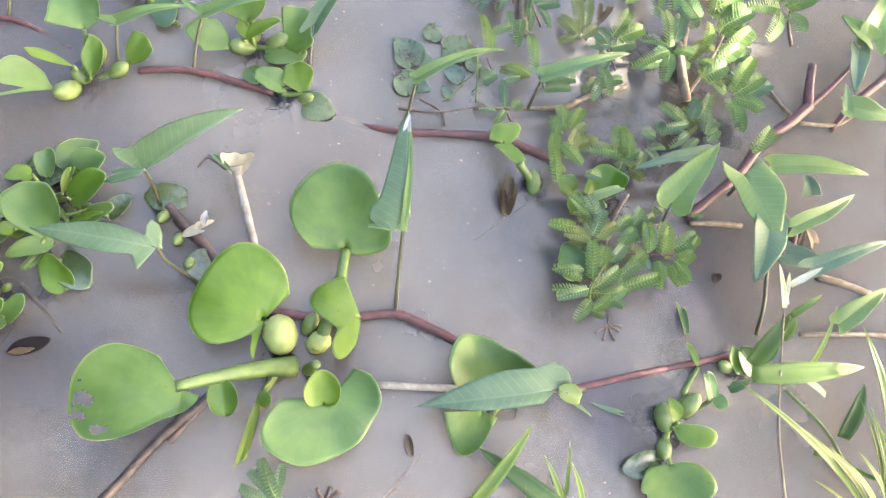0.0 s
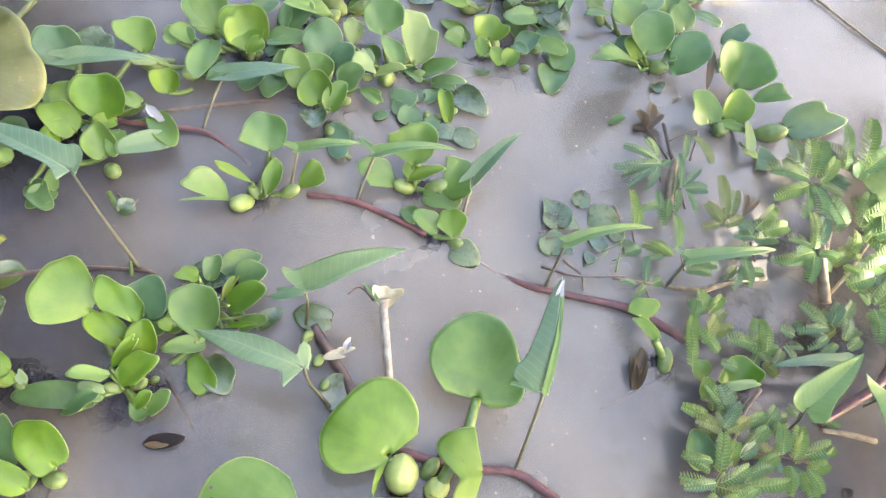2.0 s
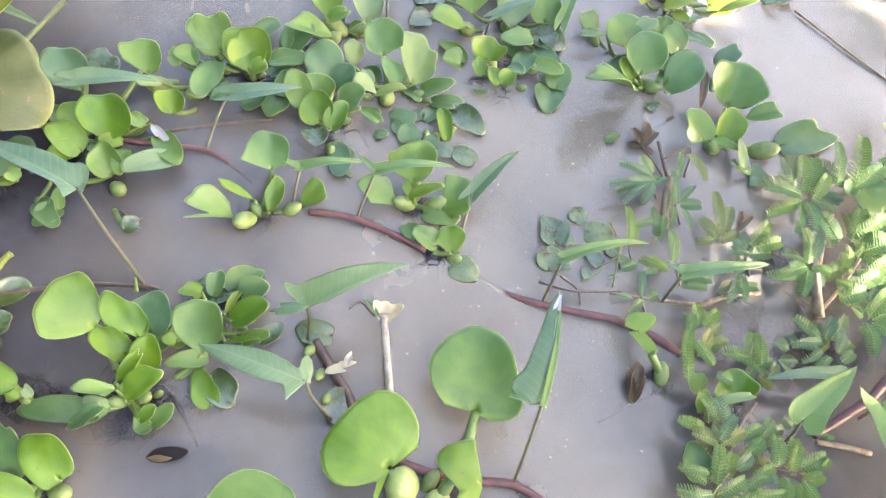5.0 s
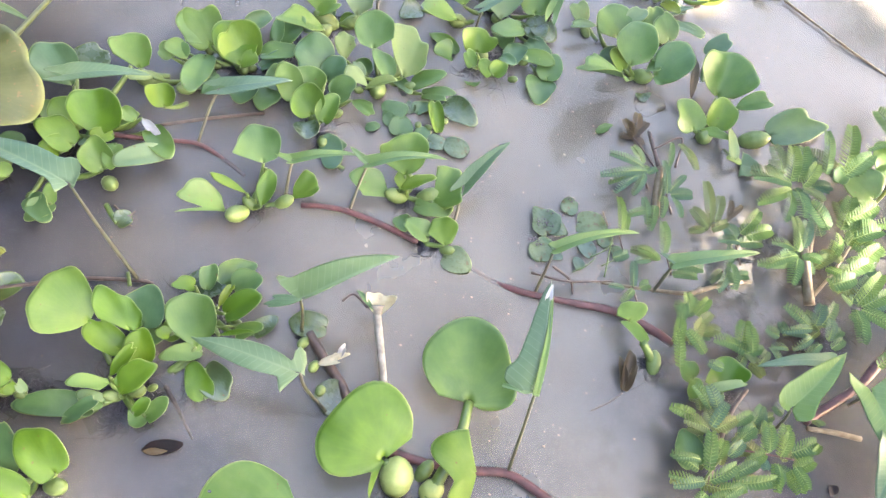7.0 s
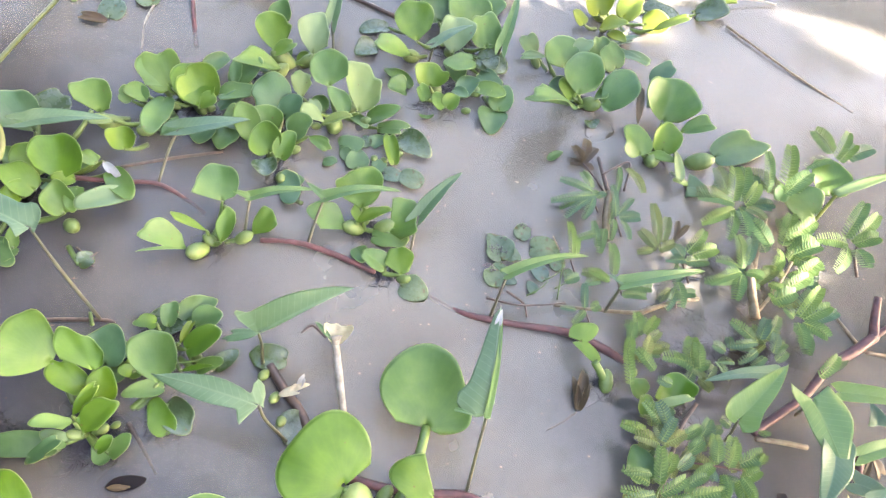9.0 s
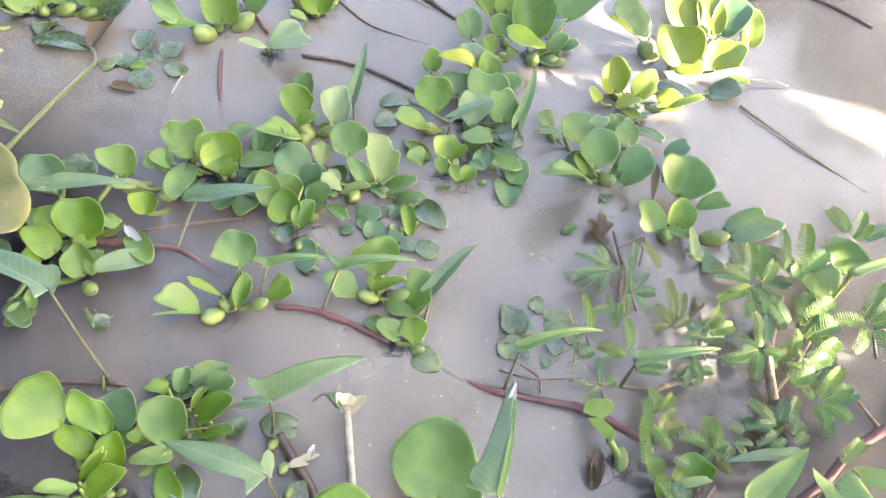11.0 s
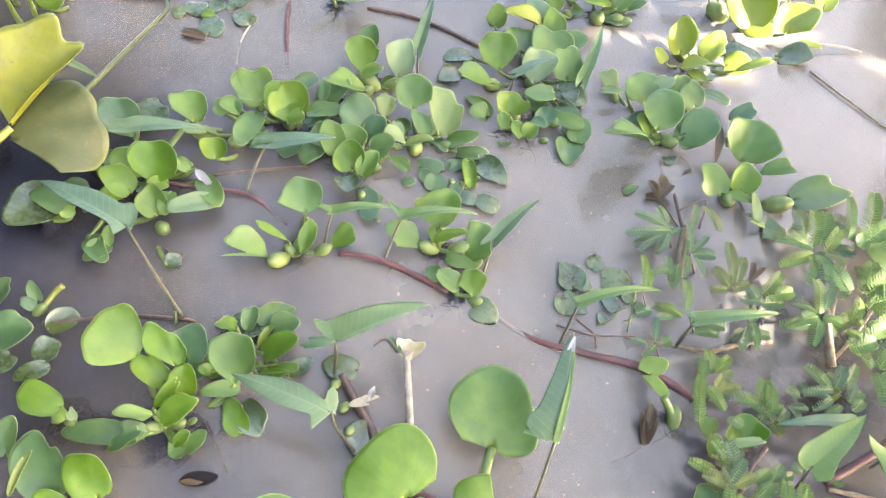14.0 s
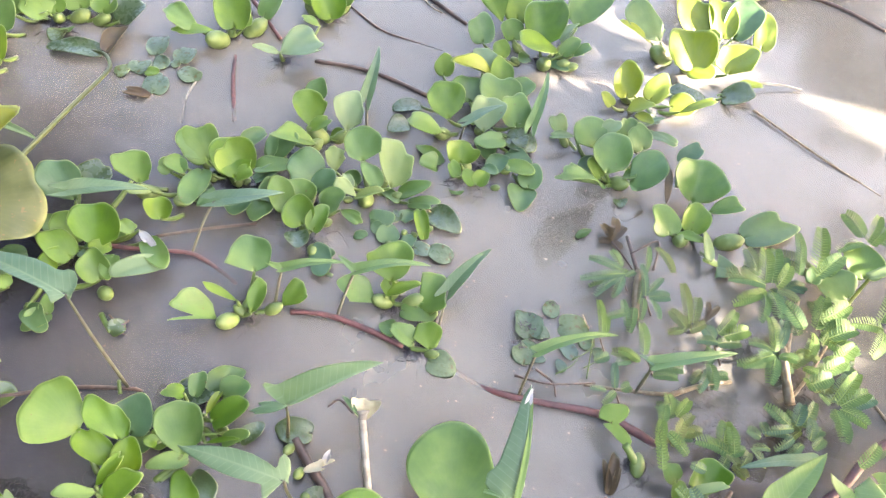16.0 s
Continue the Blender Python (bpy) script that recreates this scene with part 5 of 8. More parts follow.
p = thing("floating_fern", (-.2598, .7041, 0), "floating fern with wet rounded leaves and small bulbs", "water fern", "floating ferns")
pad(p, (-.2937, .6984, .0035), .0361, "d", turn=30, ratio=.85, bowl=.08)
pad(p, (-.2809, .7124, .0035), .0215, "w", turn=135, ratio=.9, bowl=.08)
pad(p, (-.2739, .6781, .0035), .0373, "d", turn=90, ratio=.85, bowl=.08)
pad(p, (-.2977, .6796, .0035), .0211, "d", turn=140, ratio=.8, bowl=.08)
pad(p, (-.2633, .7219, .0035), .0282, "d", turn=75, ratio=.7, bowl=.08)
pad(p, (-.2452, .6794, .0035), .0242, "d", turn=75, ratio=.8, bowl=.08)
pad(p, (-.2213, .6748, .0035), .0273, "f", turn=20, ratio=.8, bowl=.08)
pad(p, (-.1959, .6768, .0035), .0369, "f", turn=170, ratio=.7, bowl=.08)
pad(p, (-.3101, .6566, .0035), .0193, "d", turn=10, ratio=.8, bowl=.08)
leaf(p, (-.2389, .7434, .005), (-.1859, .7178, .006), .0414, "w")
leaf(p, (-.2264, .6912, .004), (-.2515, .7311, .016), .0213, "b", cup=.4)
bulb(p, (-.2598, .7041, 0), (-.2274, .7108, .005), .0074)
bulb(p, (-.2598, .7041, 0), (-.2563, .6884, .005), .0073)
bulb(p, (-.2598, .7041, 0), (-.2419, .6923, .004), .0065)
bulb(p, (-.2598, .7041, 0), (-.2681, .6612, .004), .0064)

p = thing("water_hyacinth", (-.439, .806, 0), "small water hyacinth with two upright leaves", "water hyacinth", "water hyacinths")
fringe(p, (-.439, .806, 0), 4, 0.045)
q = leaf(p, (-.483, .863, .02), (-.495, .895, .036), .0362, "m", open_to=100, full=.55)
petiole(q, (-.439, .806, 0), (-.483, .863, .02), .0026)
q = leaf(p, (-.459, .802, .02), (-.498, .847, .048), .0579, "b", open_to=(-36, 59), form=(.41, .74, .92, .97, .96, .91, .75, .65, .22))
petiole(q, (-.439, .806, 0), (-.459, .802, .02), .0026)
q = leaf(p, (-.411, .822, .02), (-.423, .88, .047), .0499, "p", open_to=(-49, 54), form=(.37, .69, .86, 1, 1.09, .82, .68, .51, .4))
petiole(q, (-.439, .806, 0), (-.411, .822, .02), .0026)
q = leaf(p, (-.462, .796, .02), (-.436, .821, .037), .0237, "b", open_to=80, full=1.05)
petiole(q, (-.439, .806, 0), (-.462, .796, .02), .0026)
bulb(p, (-.439, .806, 0), (-.452, .804, .01), .0191)
bulb(p, (-.439, .806, 0), (-.415, .821, .008), .0151)

p = thing("water_hyacinth", (-.476, .746, 0), "tiny pale water hyacinth seedling", "water hyacinth", "water hyacinths")
q = leaf(p, (-.44, .776, .02), (-.495, .733, .053), .0385, "m", open_to=62, full=.5, fold=.3, lip=-.2)
petiole(q, (-.476, .746, 0), (-.44, .776, .02), .0026)
q = leaf(p, (-.484, .716, .02), (-.496, .753, .038), .0185, "m", open_to=62, full=.5)
petiole(q, (-.476, .746, 0), (-.484, .716, .02), .0026)
bulb(p, (-.476, .746, 0), (-.444, .781, .008), .0157)
bulb(p, (-.476, .746, 0), (-.495, .709, .007), .0145)

p = thing("water_hyacinth", (-.394, .477, 0), "water hyacinth with one upright paddle leaf", "water hyacinth", "water hyacinths")
stalk(p, "stalk", [(-.3835, .477, .01), (-.3895, .5059, .026), (-.3922, .5146, .036)], .0036, .0029, "stalk")
q = leaf(p, (-.398, .519, .036), (-.429, .553, .057), .0541, "m", open_to=(-61, 84), form=(.69, .74, .88, 1, .96, .91, .78, .5, .34))
petiole(q, (-.394, .477, 0), (-.398, .519, .036), .0026)
q = leaf(p, (-.377, .471, .02), (-.381, .513, .04), .0235, "b", open_to=62, full=.5, cup=.2)
petiole(q, (-.394, .477, 0), (-.377, .471, .02), .0026)
q = leaf(p, (-.401, .48, .02), (-.445, .473, .041), .0112, "b", open_to=62, full=.5)
petiole(q, (-.394, .477, 0), (-.401, .48, .02), .0026)
q = leaf(p, (-.414, .451, .01), (-.462, .418, .037), .0357, "m", open_to=(-8, 67), form=(1, .46, .98, .9, .85, .71, .61, .44, .3))
petiole(q, (-.394, .477, 0), (-.414, .451, .01), .0026)
q = leaf(p, (-.351, .503, .01), (-.341, .542, .029), .036, "b", open_to=(-33, 53), form=(.34, .6, .9, .87, .88, .85, .82, .81, .59))
petiole(q, (-.394, .477, 0), (-.351, .503, .01), .0026)
bulb(p, (-.394, .477, 0), (-.403, .454, .008), .0163)
bulb(p, (-.394, .477, 0), (-.397, .477, .005), .0107)
bulb(p, (-.394, .477, 0), (-.388, .509, .007), .0143)
bulb(p, (-.394, .477, 0), (-.393, .49, .005), .01)
bulb(p, (-.394, .477, 0), (-.359, .498, .006), .0124)

p = thing("water_hyacinth", (-.359, .606, 0), "small floating bulb with a lily-like leaf", "water hyacinth", "water hyacinths")
q = leaf(p, (-.344, .593, .005), (-.335, .617, .006), .0223, "d", open_to=100, full=.55)
petiole(q, (-.359, .606, 0), (-.344, .593, .005), .0026)
bulb(p, (-.359, .606, 0), (-.358, .603, .006), .0123)

p = thing("water_hyacinth", (-.225, .574, 0), "water hyacinth with a dark root tuft", "water hyacinth", "water hyacinths")
fringe(p, (-.225, .574, 0), 2, 0.035)
q = leaf(p, (-.235, .585, .03), (-.256, .632, .054), .0601, "b", open_to=(-60, 71), form=(.5, .77, .81, .92, .98, 1, .86, .55, .27))
petiole(q, (-.225, .574, 0), (-.235, .585, .03), .0026)
q = leaf(p, (-.246, .558, .01), (-.295, .56, .033), .0478, "m", open_to=(-36, 72), form=(.68, .81, 1.01, .96, .82, .68, .37, .18, .12))
petiole(q, (-.225, .574, 0), (-.246, .558, .01), .0026)
q = leaf(p, (-.236, .568, .02), (-.196, .593, .042), .0165, "b", open_to=62, full=.5, cup=.3)
petiole(q, (-.225, .574, 0), (-.236, .568, .02), .0026)
q = leaf(p, (-.191, .578, .01), (-.17, .621, .032), .0486, "m", open_to=(-37, 80), form=(.84, .98, 1.04, .94, .79, .75, .71, .47, .37))
petiole(q, (-.225, .574, 0), (-.191, .578, .01), .0026)
q = leaf(p, (-.227, .574, .02), (-.246, .586, .03), .02, "b", open_to=100, full=.55)
petiole(q, (-.225, .574, 0), (-.227, .574, .02), .0026)
q = leaf(p, (-.352, .583, .006), (-.327, .6, .007), .053, "d", open_to=100, full=.55)
petiole(q, (-.225, .574, 0), (-.352, .583, .006), .0026)
bulb(p, (-.225, .574, 0), (-.239, .566, .008), .0151)
bulb(p, (-.225, .574, 0), (-.234, .594, .007), .0144)
bulb(p, (-.225, .574, 0), (-.199, .586, .008), .0151)

p = thing("water_hyacinth", (-.177, .521, 0), "small water hyacinth shoot at the stem end", "water hyacinth", "water hyacinths")
q = leaf(p, (-.154, .524, .008), (-.17, .553, .023), .0394, "b", open_to=(-51, 73), form=(.72, .82, .96, .97, .99, .93, .75, .43, .31))
petiole(q, (-.177, .521, 0), (-.154, .524, .008), .0026)
q = leaf(p, (-.177, .527, .006), (-.211, .529, .022), .0278, "m", open_to=100, full=.55, fold=.3)
petiole(q, (-.177, .521, 0), (-.177, .527, .006), .0026)
bulb(p, (-.177, .521, 0), (-.148, .522, .005), .0095)
pad(p, (-.1313, .5124, .001), .0389, "f", turn=0, ratio=.85, bowl=0)

p = thing("water_hyacinth", (-1.0909, .7571, 0), "tall water hyacinth leaves at the pond's far edge", "water hyacinth", "water hyacinths")
q = leaf(p, (-.9457, .6553, .08), (-.9287, .6508, .18), .0955, "m", cup=.1)
petiole(q, (-1.0909, .7571, 0), (-.9457, .6553, .08), .003)
q = leaf(p, (-.9551, .6255, .09), (-.9644, .6134, .17), .1019, "m", cup=.1)
petiole(q, (-1.0909, .7571, 0), (-.9551, .6255, .09), .003)
q = leaf(p, (-.9568, .6796, .08), (-.8957, .6708, .19), .088, "m", cup=.1)
petiole(q, (-1.0909, .7571, 0), (-.9568, .6796, .08), .003)
q = leaf(p, (-.9795, .5877, .07), (-.9978, .5827, .14), .1025, "m", cup=.1)
petiole(q, (-1.0909, .7571, 0), (-.9795, .5877, .07), .003)
q = leaf(p, (-.9889, .6566, .1), (-.9265, .6378, .22), .101, "m", cup=.1)
petiole(q, (-1.0909, .7571, 0), (-.9889, .6566, .1), .003)
q = leaf(p, (-1.0259, .6638, .1), (-1.0004, .6089, .2), .1099, "m", cup=.1)
petiole(q, (-1.0909, .7571, 0), (-1.0259, .6638, .1), .003)

p = thing("water_hyacinth", (-.836, .425, 0), "very large yellowing water hyacinth leaves on thick petioles", "water hyacinth", "water hyacinths")
stalk(p, "petiole", [(-.877, .332, .01), (-.811, .369, .05), (-.773, .399, .078), (-.763, .426, .088)], .0075, .005, "yellowstalk")
leaf(p, (-.759, .413, .084), (-.651, .46, .07), .2001, "O", open_to=(-80, 29), form=(.72, .92, .94, .94, .89, .95, 1, .96, .73), cup=.04, lip=-.1)
leaf(p, (-.763, .426, .09), (-.744, .553, .12), .1431, "Y", open_to=(-64, 20), form=(.23, .67, .79, .98, 1.23, 1.04, 1.02, .1, .07), cup=.06, fold=.25, lip=.15)
arrow_leaf(p, (-.843, .6028, .02), (-.7983, .6055, .01), .0133, "s", fold=.25, roll=0, droop=.12, lobe=.22)

p = thing("water_hyacinth", (-.654, .478, 0), "broad dark green water hyacinth leaf beside the raft", "water hyacinth", "water hyacinths")
roots(p, (-.654, .478, 0), .048, 90)
fringe(p, (-.654, .478, 0), 6, 0.06)
stalk(p, "twig", [(-.5388, .4044, .002), (-.5163, .3969, .005), (-.5123, .4077, .003)], .0014, .0011, "brown")
stalk(p, "twig", [(-.5223, .3896, .002), (-.5045, .388, .004)], .0011, .0008, "brown")
q = leaf(p, (-.674, .529, .02), (-.728, .553, .048), .064, "d", open_to=(-49, 54), form=(.6, .77, .92, 1.04, 1.02, .9, .77, .6, .38))
petiole(q, (-.654, .478, 0), (-.674, .529, .02), .0026)
q = leaf(p, (-.695, .561, .01), (-.68, .605, .012), .0514, "w", open_to=100, full=.55)
petiole(q, (-.654, .478, 0), (-.695, .561, .01), .0026)
q = leaf(p, (-.602, .475, .02), (-.63, .526, .047), .0684, "B", open_to=(-60, 70), form=(.42, .71, .92, .97, .96, .89, .77, .67, .44), cup=.2, lip=.12)
petiole(q, (-.654, .478, 0), (-.602, .475, .02), .0026)
q = leaf(p, (-.629, .471, .02), (-.669, .488, .04), .0359, "b", open_to=100, full=.55)
petiole(q, (-.654, .478, 0), (-.629, .471, .02), .0026)
q = leaf(p, (-.62, .449, .02), (-.666, .455, .042), .0391, "b", open_to=100, full=.55)
petiole(q, (-.654, .478, 0), (-.62, .449, .02), .0026)
q = leaf(p, (-.627, .433, .02), (-.649, .428, .031), .0447, "B", open_to=100, full=.55)
petiole(q, (-.654, .478, 0), (-.627, .433, .02), .0026)
q = leaf(p, (-.578, .517, .02), (-.599, .519, .03), .0197, "m", open_to=100, full=.55)
petiole(q, (-.654, .478, 0), (-.578, .517, .02), .0026)
q = leaf(p, (-.588, .485, .02), (-.609, .466, .022), .0228, "b", open_to=100, full=.55)
petiole(q, (-.654, .478, 0), (-.588, .485, .02), .0026)
q = leaf(p, (-.577, .474, .02), (-.561, .435, .023), .0249, "m", open_to=100, full=.55)
petiole(q, (-.654, .478, 0), (-.577, .474, .02), .0026)
q = leaf(p, (-.572, .523, .02), (-.529, .5, .023), .0122, "v", open_to=62, full=.5, nick=(.3, .3, .2))
petiole(q, (-.654, .478, 0), (-.572, .523, .02), .0026)
q = leaf(p, (-.554, .513, .02), (-.506, .481, .024), .0309, "m", open_to=100, full=.55)
petiole(q, (-.654, .478, 0), (-.554, .513, .02), .0026)
q = leaf(p, (-.516, .491, .02), (-.562, .445, .025), .0307, "p", open_to=100, full=.55)
petiole(q, (-.654, .478, 0), (-.516, .491, .02), .0026)
q = leaf(p, (-.63, .37, .006), (-.588, .354, .006), .029, "d", open_to=100, full=.55)
petiole(q, (-.654, .478, 0), (-.63, .37, .006), .0026)
q = leaf(p, (-.522, .383, .005), (-.512, .402, .005), .0241, "w", open_to=100, full=.55)
petiole(q, (-.654, .478, 0), (-.522, .383, .005), .0026)
bulb(p, (-.654, .478, 0), (-.558, .427, .007), .0143)
bulb(p, (-.654, .478, 0), (-.59, .518, .006), .0116)

p = thing("water_hyacinth", (-.524, .672, 0), "water hyacinth rosette with yellow crown", "water hyacinth", "water hyacinths")
fringe(p, (-.524, .672, 0), 2, 0.035)
stalk(p, "petiole", [(-.6344, .548, .006), (-.6301, .5699, .015), (-.627, .588, .026)], .0039, .0032, "stalk")
q = leaf(p, (-.558, .675, .02), (-.604, .698, .044), .0609, "m", open_to=(-59, 52), form=(.6, .72, .94, 1.05, 1, .95, .88, .68, .36))
petiole(q, (-.524, .672, 0), (-.558, .675, .02), .0026)
q = leaf(p, (-.508, .659, .02), (-.537, .705, .045), .0655, "B", open_to=(-66, 55), form=(.45, .64, .91, 1.03, 1.02, .97, 1, .76, .48), cup=.22, lip=.1)
petiole(q, (-.524, .672, 0), (-.508, .659, .02), .0026)
q = leaf(p, (-.507, .657, .02), (-.49, .676, .032), .0257, "b", open_to=62, full=.5)
petiole(q, (-.524, .672, 0), (-.507, .657, .02), .0026)
q = leaf(p, (-.558, .654, .02), (-.535, .586, .022), .039, "m", open_to=100, full=.55)
petiole(q, (-.524, .672, 0), (-.558, .654, .02), .0026)
q = leaf(p, (-.58, .646, .02), (-.605, .631, .034), .032, "m", open_to=100, full=.55)
petiole(q, (-.524, .672, 0), (-.58, .646, .02), .0026)
q = leaf(p, (-.594, .629, .02), (-.614, .637, .03), .024, "m", open_to=100, full=.55)
petiole(q, (-.524, .672, 0), (-.594, .629, .02), .0026)
q = leaf(p, (-.587, .635, .02), (-.591, .654, .029), .0298, "m", open_to=100, full=.55)
petiole(q, (-.524, .672, 0), (-.587, .635, .02), .0026)
q = leaf(p, (-.62, .592, .02), (-.656, .624, .042), .0616, "m", open_to=(-42, 89), form=(.62, .94, .95, .94, .91, .78, .59, .37, .26))
petiole(q, (-.524, .672, 0), (-.62, .592, .02), .0026)
q = leaf(p, (-.596, .587, .02), (-.619, .566, .034), .0178, "p", open_to=62, full=.5)
petiole(q, (-.524, .672, 0), (-.596, .587, .02), .0026)
bulb(p, (-.524, .672, 0), (-.51, .666, .005), .0104)
bulb(p, (-.524, .672, 0), (-.501, .675, .004), .0085)
bulb(p, (-.524, .672, 0), (-.566, .677, .006), .0115)
bulb(p, (-.524, .672, 0), (-.549, .657, .004), .0086)
bulb(p, (-.524, .672, 0), (-.559, .6, .007), .0138)
bulb(p, (-.524, .672, 0), (-.608, .59, .009), .0176)
q = leaf(p, (-.558, .551, .02), (-.574, .575, .033), .037, "b", open_to=100, full=.55, cup=.3)
petiole(q, (-.524, .672, 0), (-.558, .551, .02), .0026)
bulb(p, (-.524, .672, 0), (-.585, .571, .005), .0092)
bulb(p, (-.524, .672, 0), (-.575, .581, .005), .0101)

p = thing("water_hyacinth", (-.6877, .3751, 0), "half-sunken dull water hyacinth leaves", "water hyacinth", "water hyacinths")
q = leaf(p, (-.7082, .4057, .0025), (-.7466, .3473, .003), .0662, "w")
petiole(q, (-.6877, .3751, 0), (-.7082, .4057, .0025), .003)
q = leaf(p, (-.6729, .3995, .012), (-.7304, .3944, .02), .0381, "d")
petiole(q, (-.6877, .3751, 0), (-.6729, .3995, .012), .003)
q = leaf(p, (-.6025, .3773, .004), (-.6201, .3441, .005), .0286, "d")
petiole(q, (-.6877, .3751, 0), (-.6025, .3773, .004), .003)
q = leaf(p, (-.602, .3738, .005), (-.6179, .3921, .015), .0187, "m")
petiole(q, (-.6877, .3751, 0), (-.602, .3738, .005), .003)
q = leaf(p, (-.6656, .3845, .01), (-.679, .3891, .02), .0189, "m")
petiole(q, (-.6877, .3751, 0), (-.6656, .3845, .01), .003)
q = leaf(p, (-.5739, .4381, .012), (-.6051, .4639, .028), .04, "m", cup=.35)
petiole(q, (-.6877, .3751, 0), (-.5739, .4381, .012), .003)
bulb(p, (-.6877, .3751, 0), (-.6788, .389, .008), .0088)

# The near left clumps use deeper tones B and m, painting in their shade.
p = thing("water_hyacinth", (-.399, .207, 0), "large bright water hyacinth clump with dark roots", "water hyacinth", "water hyacinths")
roots(p, (-.399, .207, 0), .048, 90)
roots(p, (-.3972, .1922, -.0008), .0262, 110)
roots(p, (-.4378, .1967, -.0008), .0189, 60)
q = leaf(p, (-.416, .276, .02), (-.433, .316, .04), .0522, "d", open_to=100, full=.55)
petiole(q, (-.399, .207, 0), (-.416, .276, .02), .0026)
q = leaf(p, (-.459, .254, .04), (-.518, .253, .067), .0671, "m", open_to=(-61, 79), form=(.23, .76, .94, 1.01, .96, .93, .88, .48, .31))
petiole(q, (-.399, .207, 0), (-.459, .254, .04), .0026)
q = leaf(p, (-.417, .263, .035), (-.465, .29, .061), .0447, "B", open_to=(-34, 91), form=(.55, .86, 1.02, .72, .59, .46, .36, .23, .18))
petiole(q, (-.399, .207, 0), (-.417, .263, .035), .0026)
q = leaf(p, (-.353, .279, .02), (-.385, .326, .047), .057, "m", open_to=(-48, 62), form=(.4, .72, .93, .99, .96, .88, .76, .6, .45))
petiole(q, (-.399, .207, 0), (-.353, .279, .02), .0026)
q = leaf(p, (-.347, .28, .015), (-.384, .255, .018), .0211, "m", open_to=100, full=.55)
petiole(q, (-.399, .207, 0), (-.347, .28, .015), .0026)
q = leaf(p, (-.421, .245, .02), (-.463, .255, .04), .0305, "B", open_to=100, full=.55, cup=.22)
petiole(q, (-.399, .207, 0), (-.421, .245, .02), .0026)
q = leaf(p, (-.393, .241, .02), (-.412, .27, .036), .0328, "B", open_to=100, full=.55)
petiole(q, (-.399, .207, 0), (-.393, .241, .02), .0026)
q = leaf(p, (-.416, .215, .02), (-.404, .252, .038), .0149, "B", open_to=62, full=.5)
petiole(q, (-.399, .207, 0), (-.416, .215, .02), .0026)
q = leaf(p, (-.411, .209, .02), (-.446, .19, .038), .0187, "m", open_to=(-41, 49), form=(.3, .38, .55, .97, .91, .69, .28, .17, .13), cup=.2)
petiole(q, (-.399, .207, 0), (-.411, .209, .02), .0026)
q = leaf(p, (-.395, .202, .02), (-.372, .244, .042), .0345, "B", open_to=(-74, 32), form=(.29, .36, .5, .61, .78, .91, .97, .56, .32))
petiole(q, (-.399, .207, 0), (-.395, .202, .02), .0026)
q = leaf(p, (-.41, .19, .008), (-.436, .185, .02), .0194, "d", open_to=100, full=.55)
petiole(q, (-.399, .207, 0), (-.41, .19, .008), .0026)
q = leaf(p, (-.364, .195, .008), (-.348, .218, .021), .022, "m", open_to=100, full=.55, lean=.1)
petiole(q, (-.399, .207, 0), (-.364, .195, .008), .0026)
q = leaf(p, (-.366, .197, .006), (-.377, .183, .007), .024, "m", open_to=100, full=.55)
petiole(q, (-.399, .207, 0), (-.366, .197, .006), .0026)
q = leaf(p, (-.372, .191, .02), (-.361, .208, .029), .0156, "B", open_to=100, full=.55)
petiole(q, (-.399, .207, 0), (-.372, .191, .02), .0026)
q = leaf(p, (-.437, .156, .006), (-.409, .188, .026), .0182, "d", open_to=62, full=.5)
petiole(q, (-.399, .207, 0), (-.437, .156, .006), .0026)
q = leaf(p, (-.418, .183, .005), (-.493, .152, .005), .0281, "d", open_to=100, full=.55)
petiole(q, (-.399, .207, 0), (-.418, .183, .005), .0026)
bulb(p, (-.399, .207, 0), (-.408, .201, .005), .0106)
bulb(p, (-.399, .207, 0), (-.386, .216, .005), .01)
bulb(p, (-.399, .207, 0), (-.375, .226, .004), .006)

p = thing("water_hyacinth", (-.377, .331, 0), "low water hyacinth leaves among the raft", "water hyacinth", "water hyacinths")
roots(p, (-.377, .331, 0), .048, 90)
fringe(p, (-.377, .331, 0), 6, 0.06)
stalk(p, "petiole", [(-.3528, .3107, .008), (-.3335, .3211, .01), (-.3155, .3339, .012)], .0016, .0013, "stalk")
q = leaf(p, (-.401, .341, .004), (-.361, .384, .004), .0392, "w", open_to=100, full=.55)
petiole(q, (-.377, .331, 0), (-.401, .341, .004), .0026)
q = leaf(p, (-.392, .344, .02), (-.413, .333, .031), .0184, "B", open_to=100, full=.55)
petiole(q, (-.377, .331, 0), (-.392, .344, .02), .0026)
q = leaf(p, (-.355, .331, .02), (-.352, .359, .033), .0097, "y", open_to=62, full=.5)
petiole(q, (-.377, .331, 0), (-.355, .331, .02), .0026)
q = leaf(p, (-.345, .327, .02), (-.312, .357, .041), .0307, "B", open_to=100, full=.55)
petiole(q, (-.377, .331, 0), (-.345, .327, .02), .0026)
q = leaf(p, (-.322, .31, .02), (-.295, .326, .035), .018, "m", open_to=100, full=.55)
petiole(q, (-.377, .331, 0), (-.322, .31, .02), .0026)
q = leaf(p, (-.309, .323, .004), (-.296, .355, .004), .0226, "w", open_to=100, full=.55)
petiole(q, (-.377, .331, 0), (-.309, .323, .004), .0026)
q = leaf(p, (-.338, .302, .02), (-.302, .316, .038), .0063, "B", open_to=62, full=.5)
petiole(q, (-.377, .331, 0), (-.338, .302, .02), .0026)
